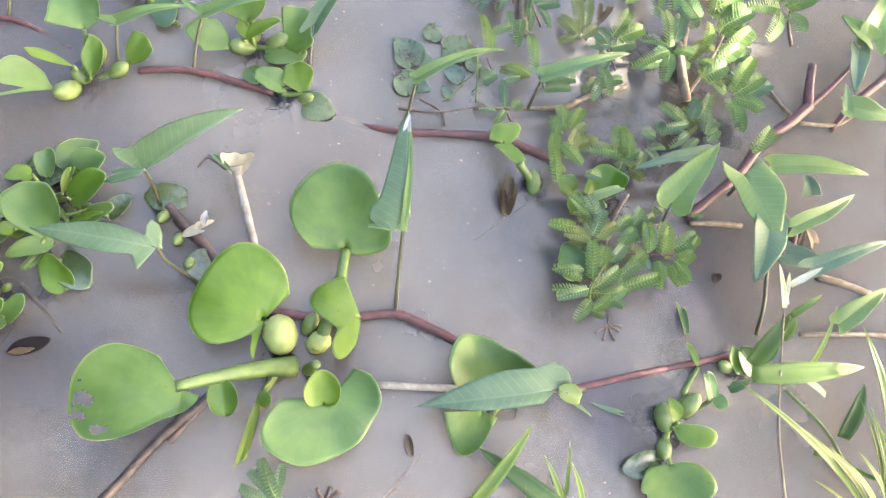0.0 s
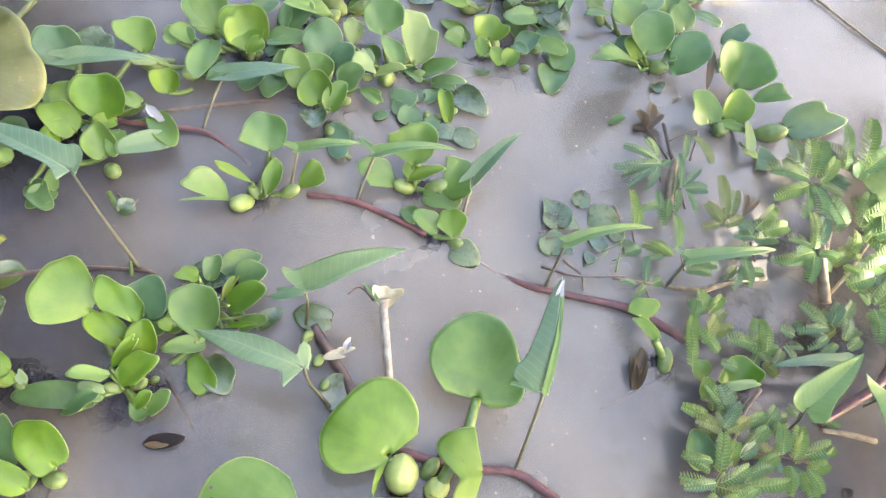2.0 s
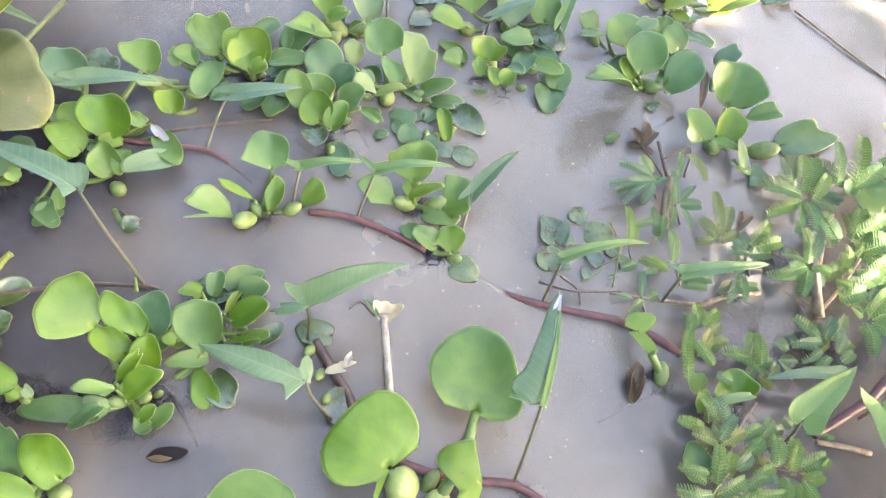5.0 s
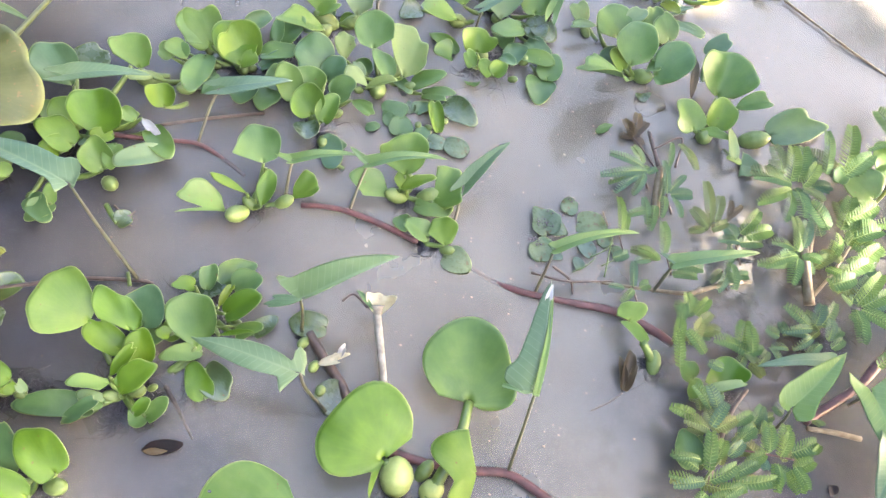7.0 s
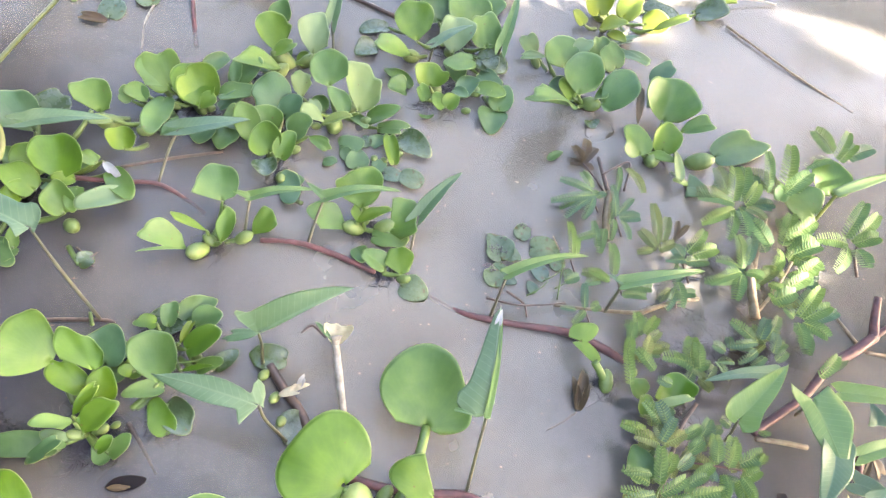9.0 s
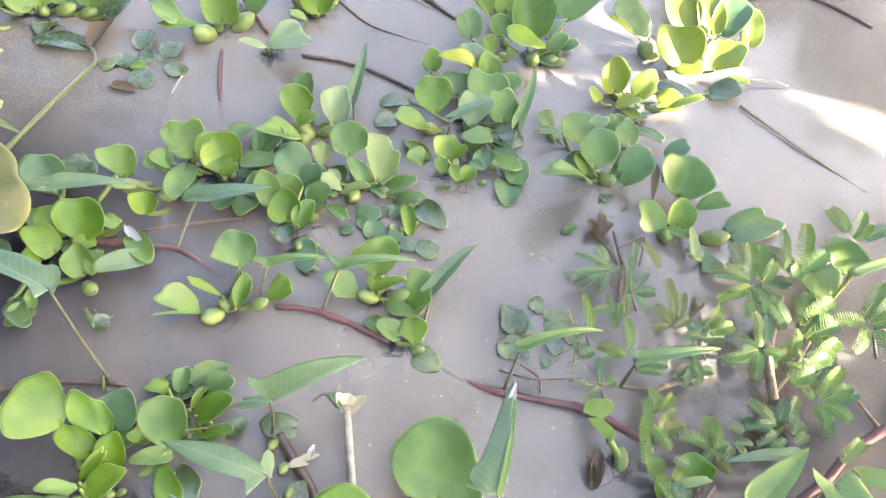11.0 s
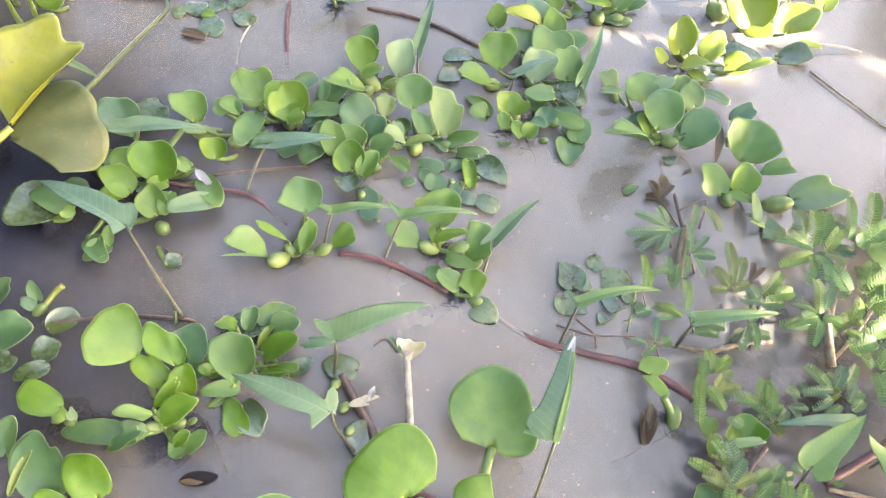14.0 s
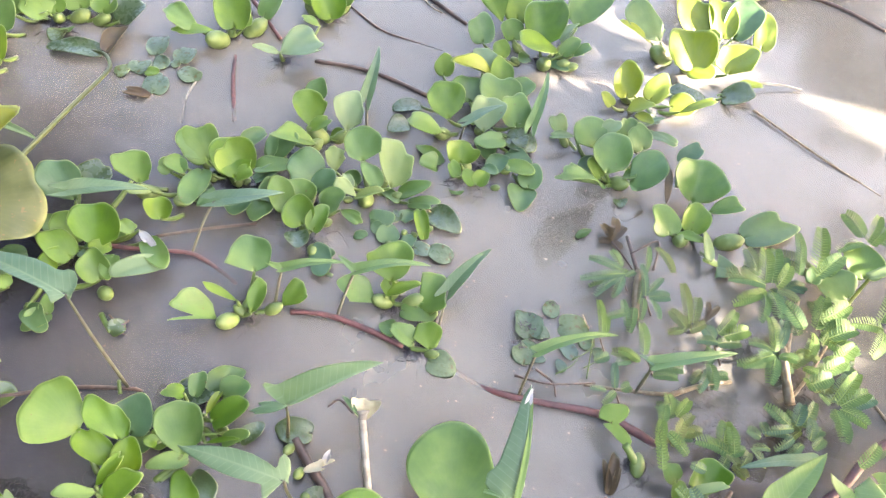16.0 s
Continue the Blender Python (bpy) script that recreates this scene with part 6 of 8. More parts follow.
q = leaf(p, (-.401, .291, .006), (-.409, .265, .006), .0264, "d", open_to=100, full=.55)
petiole(q, (-.377, .331, 0), (-.401, .291, .006), .0026)
q = leaf(p, (-.385, .281, .02), (-.399, .278, .027), .0142, "B", open_to=100, full=.55)
petiole(q, (-.377, .331, 0), (-.385, .281, .02), .0026)
bulb(p, (-.377, .331, 0), (-.333, .329, .004), .0071)

p = thing("water_hyacinth", (-.333, .246, 0), "wet glossy half-submerged leaf pair", "water hyacinth", "water hyacinths")
q = leaf(p, (-.319, .236, .006), (-.351, .265, .014), .0293, "B", open_to=100, full=.55)
petiole(q, (-.333, .246, 0), (-.319, .236, .006), .0026)
q = leaf(p, (-.337, .267, .004), (-.297, .248, .004), .0362, "W", open_to=100, full=.55)
petiole(q, (-.333, .246, 0), (-.337, .267, .004), .0026)

p = thing("water_hyacinth", (-.5, .168, 0), "small water hyacinth rosette with pale crown", "water hyacinth", "water hyacinths")
roots(p, (-.4799, .1786, -.0008), .0163, 60)
q = leaf(p, (-.501, .172, .022), (-.549, .162, .032), .0363, "B", open_to=92, full=.8)
petiole(q, (-.5, .168, 0), (-.501, .172, .022), .0026)
q = leaf(p, (-.494, .165, .014), (-.513, .166, .022), .0157, "B", open_to=100, full=.55)
petiole(q, (-.5, .168, 0), (-.494, .165, .014), .0026)
q = leaf(p, (-.485, .168, .012), (-.497, .176, .019), .0113, "p", open_to=86, full=.45)
petiole(q, (-.5, .168, 0), (-.485, .168, .012), .0026)
bulb(p, (-.5, .168, 0), (-.506, .16, .004), .0051)
bulb(p, (-.5, .168, 0), (-.491, .166, .005), .0095)

p = thing("water_hyacinth", (-.427, .098, 0), "large water hyacinth with swollen bulbs near the bank", "water hyacinth", "water hyacinths")
q = leaf(p, (-.401, .109, .03), (-.449, .131, .049), .0431, "B", open_to=100, full=.55)
petiole(q, (-.427, .098, 0), (-.401, .109, .03), .0026)
q = leaf(p, (-.441, .088, .024), (-.504, .135, .038), .0505, "d", open_to=92, full=.8)
petiole(q, (-.427, .098, 0), (-.441, .088, .024), .0026)
q = leaf(p, (-.416, .082, .02), (-.458, .086, .04), .0274, "B", open_to=92, full=.8)
petiole(q, (-.427, .098, 0), (-.416, .082, .02), .0026)
leaf(p, (-.525, .109, .012), (-.539, .141, .028), .024, "d", open_to=132, full=.6)
leaf(p, (-.48, .072, .034), (-.482, .118, .055), .0091, "o", open_to=86, full=.45, fold=.3)
bulb(p, (-.427, .098, 0), (-.403, .101, .007), .0136)
bulb(p, (-.427, .098, 0), (-.431, .091, .004), .0082)

p = thing("floating_fern", (-.622, .25, 0), "floating fern pads with dull wet leaves", "water fern", "floating ferns")
leaf(p, (-.634, .203, .012), (-.601, .242, .017), .0506, "d", open_to=92, full=.8)
leaf(p, (-.663, .243, .01), (-.656, .274, .025), .0263, "d", open_to=92, full=.8)
leaf(p, (-.618, .26, .008), (-.636, .261, .016), .0152, "d", open_to=100, full=.55)
leaf(p, (-.588, .244, .003), (-.574, .28, .004), .0325, "W", open_to=92, full=.8)
leaf(p, (-.576, .208, .002), (-.569, .24, .003), .0341, "w", open_to=92, full=.8)
leaf(p, (-.556, .21, .002), (-.583, .18, .003), .024, "w", open_to=92, full=.8)
leaf(p, (-.613, .18, .001), (-.599, .204, .002), .0295, "w", open_to=92, full=.8)
leaf(p, (-.622, .27, .01), (-.642, .281, .021), .0148, "d", open_to=132, full=.6)
bulb(p, (-.622, .25, 0), (-.613, .263, .005), .0096)
stalk(p, "petiole", [(-.611, .268, .006), (-.608, .288, .014), (-.604, .296, .018)], .0035, .0045, "yellowstalk")

p = thing("water_hyacinth", (-.09, .216, 0), "central water hyacinth with large glossy heart-shaped leaves", "water hyacinth", "water hyacinths")
stalk(p, "petiole", [(-.0943, .2313, .008), (-.1077, .2402, .02), (-.115, .2471, .026)], .0058, .0046, "stalk")
stalk(p, "petiole", [(-.0622, .2114, .01), (-.0583, .2132, .02), (-.0537, .2142, .034)], .0069, .0045, "stalk")
stalk(p, "petiole", [(-.077, .2121, .01), (-.102, .2007, .025), (-.1383, .1802, .045), (-.1712, .1601, .06)], .0115, .0052, "stalk")
stalk(p, "petiole", [(-.0594, .2336, .008), (-.052, .29, .03), (-.0558, .3413, .024)], .0075, .0054, "stalk")
leaf(p, (-.116, .247, .03), (-.191, .252, .045), .1032, "B", open_to=(-95, 114), form=(.53, .24, .74, 1.01, 1, 1.03, .96, .72, .47), cup=.05)
leaf(p, (-.056, .34, .025), (-.09, .421, .055), .106, "m", open_to=(-76, 117), form=(.39, .74, .9, .99, .94, .67, .58, .47, .2), cup=.06)
leaf(p, (-.022, .271, .03), (-.08, .272, .04), .0642, "b", open_to=(-95, 50), form=(.47, .87, .71, .45, .56, .87, .95, .85, .82), cup=.1)
leaf(p, (-.165, .158, .06), (-.262, .137, .055), .0871, "m", open_to=(-164, 57), form=(.17, .17, .19, .23, .39, .94, .99, .85, .37), cup=.06, holes=((.85, -.18, .12, .2), (.9, .2, .05, .06), (.68, -.8, .1, .12), (.9, -.52, .1, .14)))
leaf(p, (-.031, .183, .045), (-.027, .124, .03), .1179, "m", open_to=(-153, 82), form=(.58, .78, .83, .77, .8, .93, 1.11, 1.16, .75), cup=.08)
leaf(p, (-.036, .175, .05), (-.046, .204, .064), .0349, "b", open_to=100, full=.55)
leaf(p, (-.124, .147, .03), (-.136, .18, .046), .0292, "b", open_to=80, full=1.05, fold=.3)
q = leaf(p, (-.101, .168, .02), (-.089, .176, .027), .0166, "b", open_to=62, full=.5)
petiole(q, (-.09, .216, 0), (-.101, .168, .02), .0026)
q = leaf(p, (-.1, .182, .01), (-.102, .105, .005), .0099, "y", open_to=62, full=.5)
petiole(q, (-.09, .216, 0), (-.1, .182, .01), .0026)
bulb(p, (-.09, .216, 0), (-.073, .26, .006), .0123)
bulb(p, (-.09, .216, 0), (-.058, .243, .01), .0125, "palebulb", 1.4)
bulb(p, (-.09, .216, 0), (-.099, .241, .018), .0185, "palebulb", 1.45)

p = thing("water_hyacinth", (.149, .241, 0), "pale water hyacinth leaves under an arrow-shaped leaf", "water hyacinth", "water hyacinths")
q = leaf(p, (.129, .226, .02), (.092, .276, .049), .0771, "m", open_to=(-57, 68), form=(.58, .82, 1.04, 1.07, .94, .85, .8, .72, .7))
petiole(q, (.149, .241, 0), (.129, .226, .02), .0026)
q = leaf(p, (.12, .209, .02), (.107, .161, .013), .0501, "m", open_to=(-92, 60), form=(.32, .33, .37, .48, .78, .97, .9, .84, .8))
petiole(q, (.149, .241, 0), (.12, .209, .02), .0026)
q = leaf(p, (.131, .207, .02), (.12, .168, .013), .0091, "y", open_to=62, full=.5)
petiole(q, (.149, .241, 0), (.131, .207, .02), .0026)

p = thing("water_hyacinth", (.322, .237, 0), "small water hyacinth with pale bulbs in clear water", "water hyacinth", "water hyacinths")
roots(p, (.3297, .3089, -.0035), .0313, 70)
roots(p, (.3022, .2487, -.002), .0243, 80)
q = leaf(p, (.323, .238, .014), (.374, .238, .018), .0246, "b", open_to=(-84, 73), form=(.14, .15, .19, .31, .93, .81, .53, .33, .21))
petiole(q, (.322, .237, 0), (.323, .238, .014), .0026)
q = leaf(p, (.325, .243, .02), (.31, .264, .032), .0138, "b", open_to=62, full=.5)
petiole(q, (.322, .237, 0), (.325, .243, .02), .0026)
q = leaf(p, (.323, .2, .012), (.338, .156, .009), .079, "m", open_to=100, full=.55)
petiole(q, (.322, .237, 0), (.323, .2, .012), .0026)
q = leaf(p, (.314, .203, .004), (.274, .185, .004), .0292, "w", open_to=100, full=.55)
petiole(q, (.322, .237, 0), (.314, .203, .004), .0026)
q = leaf(p, (.366, .279, .01), (.349, .302, .023), .017, "m", open_to=100, full=.55)
petiole(q, (.322, .237, 0), (.366, .279, .01), .0026)
q = leaf(p, (.366, .279, .01), (.382, .273, .011), .0164, "m", open_to=100, full=.55)
petiole(q, (.322, .237, 0), (.366, .279, .01), .0026)
q = leaf(p, (.347, .31, .01), (.327, .331, .023), .008, "b", open_to=62, full=.5)
petiole(q, (.322, .237, 0), (.347, .31, .01), .0026)
bulb(p, (.322, .237, 0), (.314, .249, .008), .0162)
bulb(p, (.322, .237, 0), (.341, .268, .008), .015)
bulb(p, (.322, .237, 0), (.318, .214, .006), .0126)

p = thing("water_hyacinth", (.393, .32, 0), "small sunlit shoot with curled leaves", "water hyacinth", "water hyacinths")
q = leaf(p, (.391, .312, .02), (.371, .335, .034), .0186, "b", open_to=100, full=.55)
petiole(q, (.393, .32, 0), (.391, .312, .02), .0026)
# pale tone puts the sunlight on this leaf into its colour
q = leaf(p, (.404, .314, .02), (.382, .336, .034), .0228, "p", open_to=100, full=.55, fold=.3)
petiole(q, (.393, .32, 0), (.404, .314, .02), .0026)
q = leaf(p, (.408, .329, .02), (.426, .366, .039), .0231, "P", open_to=100, full=.55)
petiole(q, (.393, .32, 0), (.408, .329, .02), .0026)
bulb(p, (.393, .32, 0), (.379, .319, .005), .0106)

p = thing("water_hyacinth", (.133, .483, 0), "curled half-eaten water hyacinth leaf", "water hyacinth", "water hyacinths")
leaf(p, (.086, .512, .03), (.069, .526, .032), .0527, "b", open_to=(-42, 292), form=(.72, .95, 1.02, 1.33, .45, 1.53, .7, .43, .49), cup=.05)
bulb(p, (.133, .483, 0), (.132, .486, .007), .0136)
stalk(p, "petiole", [(.13, .484, .008), (.118, .489, .02), (.109, .492, .028)], .005, .0045, "stalk")

p = thing("water_hyacinth", (.222, .48, 0), "cupped water hyacinth leaf with a sunlit rim", "water hyacinth", "water hyacinths")
q = leaf(p, (.214, .475, .02), (.203, .515, .039), .0528, "B", open_to=(-70, 63), form=(.66, .68, .75, .84, .95, .96, .85, .71, .25), cup=.25)
petiole(q, (.222, .48, 0), (.214, .475, .02), .0026)
# a narrow pale leaf stands in for the sunlit crescent of the rim
q = leaf(p, (.182, .46, .03), (.227, .481, .053), .0111, "p", open_to=62, full=.5)
petiole(q, (.222, .48, 0), (.182, .46, .03), .0026)
q = leaf(p, (.178, .478, .02), (.157, .489, .031), .0257, "m", open_to=100, full=.55)
petiole(q, (.222, .48, 0), (.178, .478, .02), .0026)
q = leaf(p, (.179, .451, .02), (.181, .475, .031), .0197, "b", open_to=62, full=.5)
petiole(q, (.222, .48, 0), (.179, .451, .02), .0026)
q = leaf(p, (.2, .377, .02), (.171, .406, .027), .0357, "m", open_to=100, full=.55)
petiole(q, (.222, .48, 0), (.2, .377, .02), .0026)
bulb(p, (.222, .48, 0), (.162, .514, .004), .0076)

p = thing("water_spinach", (-.2704, .5216, 0), "reddish floating water spinach stem with upright narrow leaves", "water spinach", "water spinach vines")
stalk(p, "stem", [(-.3396, .5031, .003), (-.3146, .5116, .006), (-.2829, .5182, .007), (-.2374, .5196, .006), (-.1865, .5172, .004)], .0034, .0038, "red")
q = arrow_leaf(p, (-.3673, .5373, .04), (-.2953, .5786, .044), .0162, "P", fold=.5, roll=0, droop=.22, lobe=.1)
stalk(q, "petiole", [(-.3615, .5026, .006), (-.3647, .5217, .0307), (-.3673, .5373, .04)], .0022, .0015, "vine")
arrow_leaf(p, (-.3673, .5373, .04), (-.3935, .5347, .044), .0102, "P", fold=.25, roll=0, droop=.12, lobe=0)
q = arrow_leaf(p, (-.2806, .5718, .044), (-.1935, .6215, .046), .0186, "P", fold=.5, roll=0, droop=.22, lobe=.1)
stalk(q, "petiole", [(-.2816, .5205, .006), (-.2811, .5487, .0329), (-.2806, .5718, .044)], .0022, .0015, "vine")
arrow_leaf(p, (-.281, .5727, .044), (-.3101, .5815, .05), .0118, "P", fold=.25, roll=0, droop=.12, lobe=0)
q = arrow_leaf(p, (-.1615, .6043, .03), (-.1277, .6748, .06), .0242, "s", fold=.45, roll=0, droop=.12, lobe=.22)
stalk(q, "petiole", [(-.1542, .5562, .006), (-.1582, .5827, .0252), (-.1615, .6043, .03)], .0022, .0015, "vine")

p = thing("water_spinach", (-.4622, .3312, 0), "water spinach leaf on a long slanting petiole", "water spinach", "water spinach vines")
stalk(p, "stem", [(-.5998, .2497, .003), (-.5544, .2785, .006), (-.519, .3015, .007), (-.459, .3283, .005), (-.4424, .3331, .002)], .0026, .0023, "brown")
q = leaf(p, (-.557, .376, .075), (-.684, .378, .085), .053, "s", open_to=(-79, 209), form=(.15, .14, .16, .25, .65, .9, .99, .91, .55, .24, .21, .07, .06), point=2.4, fold=.12, cup=.04)
stalk(q, "petiole", [(-.4589, .3294, .006), (-.512, .3527, .05), (-.557, .376, .075)], .0022, .0015, "vine")
stalk(p, "node", [(-.4621, .3187, .005), (-.4708, .3308, .012)], .0026, .002, "stalk")

p = thing("water_spinach", (-.5, .5318, 0), "dull purple water spinach runner half under water", "water spinach", "water spinach vines")
stalk(p, "stem", [(-.6025, .4919, .005), (-.5494, .5091, .005), (-.4994, .5278, .005), (-.4568, .5247, -.003), (-.4278, .5183, -.009)], .003, .0027, "red")
q = arrow_leaf(p, (-.5065, .6038, .032), (-.4275, .656, .036), .0268, "s", fold=.25, roll=0, droop=.12, lobe=.22)
stalk(q, "petiole", [(-.4991, .5303, .006), (-.5032, .5707, .0263), (-.5065, .6038, .032)], .0022, .0015, "vine")
arrow_leaf(p, (-.51, .6137, .032), (-.526, .5873, .026), .0235, "d", fold=.2, roll=0, droop=.12, lobe=.1)
stalk(p, "stem", [(-.5602, .5358, -.002), (-.5057, .5756, .001), (-.4499, .6138, .002)], .0023, .002, "brown")
arrow_leaf(p, (-.6761, .5225, .046), (-.5899, .5789, .036), .026, "s", fold=.3, roll=0, droop=.12, lobe=.22)

p = thing("water_spinach", (-.223, .57, 0), "water spinach with a tall folded leaf and jointed purple stem", "water spinach", "water spinach vines")
stalk(p, "stem", [(-.1211, .2617, .004), (-.0687, .2683, .006), (-.023, .2798, .007), (.0112, .2904, .008), (.0497, .285, .006), (.0813, .2782, .003), (.1171, .2651, -.002)], .005, .0048, "red")
q = leaf(p, (-.002, .347, .112), (-.024, .462, .12), .0698, "s", open_to=(-211, 29), form=(.02, .02, .3, .33, .55, .92, .98, .98, .75, .46, .26, .16, .12), point=2.4, cup=.03, lip=.05)
stalk(q, "petiole", [(.0102, .2927, .006), (.0028, .3206, .072), (-.002, .347, .112)], .0022, .0015, "vine")
# pale strip laid along the folded leaf as its edge highlight
arrow_leaf(p, (-.0015, .3411, .119), (-.0215, .4598, .124), .0072, "P", fold=.1, roll=0, droop=.05, lobe=0)
arrow_leaf(p, (-.0347, .3389, .112), (-.0138, .3387, .114), .0048, "P", fold=.25, roll=0, droop=.12, lobe=0)
# white sliver painted as sunlight on the leaf's tip
arrow_leaf(p, (-.0212, .4405, .123), (-.022, .4617, .125), .0084, "v", fold=.3, roll=0, droop=.12, lobe=0)
q = leaf(p, (-.261, .352, .085), (-.187, .427, .11), .0433, "s", open_to=(-137, 30), form=(.04, .32, .25, .24, .26, .29, .35, .44, .56, .7, .85, .95, 1, .9, .69, .49, .36, .25, .19, .14, .11, .09, .07, .06, .05), point=1.8, fold=.12, cup=.04)
leaf(q, (-.26, .353, .084), (-.298, .336, .075), .0135, "s", open_to=62, full=.55, cup=.03)
stalk(q, "petiole", [(-.262, .3496, .006), (-.2624, .3546, .0483), (-.266, .356, .085)], .0022, .0015, "vine")
q = leaf(p, (-.229, .283, .068), (-.341, .272, .075), .0511, "s", open_to=(-66, 187), form=(.24, .21, .23, .53, .81, .96, .99, .89, .54, .14, .24, .06, .05), point=2.4, fold=.12, cup=.04)
stalk(q, "petiole", [(-.1968, .2753, .006), (-.2201, .2774, .0461), (-.229, .283, .068)], .0022, .0015, "vine")
stalk(p, "stem", [(.0098, .2133, .007), (.0512, .2204, .007), (.0948, .2288, .006)], .0038, .0038, "pale")
stalk(p, "stem", [(-.2536, .3507, .004), (-.2235, .329, .005), (-.1903, .3068, .004), (-.1607, .2728, .002)], .0061, .0065, "brown")
bulb(p, (-.223, .57, 0), (-.2536, .3353, .008), .009)
bulb(p, (-.223, .57, 0), (-.2303, .3147, .008), .009)
bulb(p, (-.223, .57, 0), (-.2113, .2934, .008), .0089)
leaf(p, (-.2388, .3653, .0035), (-.281, .3537, .004), .0318, "w")
leaf(p, (-.181, .2997, .003), (-.2104, .2791, .0035), .0416, "w")

p = thing("water_spinach", (.2121, .2556, 0), "floating water spinach stem with a wide arrow-shaped leaf", "water spinach", "water spinach vines")
stalk(p, "stem", [(.0097, .2142, .005), (.0512, .2214, .005), (.098, .2299, .004), (.1572, .2425, .003), (.2162, .2579, .006), (.2829, .2887, .004), (.3458, .3164, .003), (.388, .3358, .002)], .0035, .0038, "red")
q = leaf(p, (.183, .239, .055), (.056, .195, .05), .0556, "s", open_to=(-36, 243), form=(.15, .23, .41, .65, .84, .96, .99, .86, .53, .25, .21, .13, .07), point=2.4, fold=.12, cup=.04)
stalk(q, "petiole", [(.2256, .2576, .006), (.2075, .2486, .039), (.183, .239, .055)], .0022, .0015, "vine")
leaf(p, (.1857, .2384, .056), (.2096, .2391, .05), .0191, "p", cup=.5)
arrow_leaf(p, (.2148, .2414, .008), (.2375, .2313, .005), .0048, "s", fold=.25, roll=0, droop=.12, lobe=.22)
arrow_leaf(p, (.2658, .2426, .004), (.234, .2464, .004), .006, "s", fold=.25, roll=0, droop=.12, lobe=.22)

p = thing("water_spinach", (-.0277, .5173, 0), "water spinach with long narrow leaves above floating fern", "water spinach", "water spinach vines")
stalk(p, "stem", [(-.134, .5261, -.012), (-.0823, .5106, -.004), (-.0408, .5085, .003), (.0123, .5178, .006), (.0731, .5307, .006), (.1224, .5286, .002), (.1509, .524, -.003)], .0029, .006, "red")
q = arrow_leaf(p, (-.0272, .5478, .06), (.0627, .6126, .064), .0175, "P", fold=.5, roll=0, droop=.22, lobe=.08)
stalk(q, "petiole", [(-.0283, .5146, .006), (-.0277, .5328, .0417), (-.0272, .5478, .06)], .0022, .0015, "vine")
arrow_leaf(p, (-.0272, .5478, .06), (-.0463, .5529, .062), .0083, "s", fold=.25, roll=0, droop=.12, lobe=0)
q = arrow_leaf(p, (.1139, .594, .06), (.2119, .6547, .062), .0212, "P", fold=.5, roll=0, droop=.22, lobe=.08)
stalk(q, "petiole", [(.1101, .5791, .006), (.1122, .5873, .0417), (.1139, .594, .06)], .0022, .0015, "vine")
arrow_leaf(p, (.1139, .594, .06), (.0915, .5964, .064), .0084, "s", fold=.25, roll=0, droop=.12, lobe=0)
stalk(p, "stem", [(.0452, .5609, .008), (.1021, .5776, .008), (.1512, .5931, .01), (.166, .6045, .015)], .0018, .0033, "straw")
stalk(p, "twig", [(-.0409, .5378, .005), (.0036, .5402, .014), (.0582, .5698, .008)], .0016, .0011, "brown")
stalk(p, "twig", [(-.0195, .5516, .016), (.007, .5469, .008), (.0164, .5324, .003)], .0017, .0011, "brown")

p = thing("water_spinach", (-.3985, .876, 0), "water spinach leaf standing upright by hyacinth rosettes", "water spinach", "water spinach vines")
q = arrow_leaf(p, (-.4076, .8879, .035), (-.4283, .9829, .065), .0238, "s", fold=.5, roll=0, droop=.12, lobe=.22)
stalk(q, "petiole", [(-.3915, .8578, .006), (-.4003, .8743, .028), (-.4076, .8879, .035)], .0022, .0015, "vine")
q = arrow_leaf(p, (-.1493, .9504, .045), (-.1583, 1.0566, .07), .022, "P", fold=.5, roll=0, droop=.12, lobe=.22)
stalk(q, "petiole", [(-.1528, .9616, .006), (-.1509, .9554, .0334), (-.1493, .9504, .045)], .0022, .0015, "vine")
q = arrow_leaf(p, (-.2461, .9124, .04), (-.2037, .9654, .05), .0162, "s", fold=.2, roll=0, droop=.12, lobe=.22)
stalk(q, "petiole", [(-.2483, .8954, .006), (-.2471, .9048, .0307), (-.2461, .9124, .04)], .0022, .0015, "vine")
arrow_leaf(p, (.0325, 1.0509, .02), (.0848, 1.0571, .014), .017, "s", fold=.25, roll=0, droop=.12, lobe=.22)
arrow_leaf(p, (.0245, 1.0804, .02), (.053, 1.1015, .024), .0115, "s", fold=.25, roll=0, droop=.12, lobe=.22)
arrow_leaf(p, (.184, .836, .006), (.217, .839, .006), .0424, "s", fold=.1, lobe=0)
stalk(p, "stem", [(-.5365, .9659, .003), (-.4751, .9827, .004), (-.4134, .9874, .004), (-.3342, .9792, .003)], .0029, .0032, "brown")

p = thing("water_spinach", (.209, 1.1151, 0), "reddish water spinach runners among broad arrow leaves", "water spinach", "water spinach vines")
stalk(p, "stem", [(.3207, .4888, .006), (.352, .5263, .009), (.3807, .5641, .012), (.4068, .6132, .014), (.4418, .653, .016), (.4643, .6814, .018)], .0054, .0065, "red")
stalk(p, "stem", [(.4643, .6814, .018), (.4881, .712, .026), (.5111, .7474, .04)], .0043, .0022, "red")
stalk(p, "stem", [(.4628, .6793, .018), (.4602, .705, .024), (.4605, .7365, .03)], .0065, .0044, "red")
stalk(p, "stem", [(.3252, .4821, .005), (.3559, .4898, .006), (.3894, .4961, .005)], .0033, .0034, "straw")
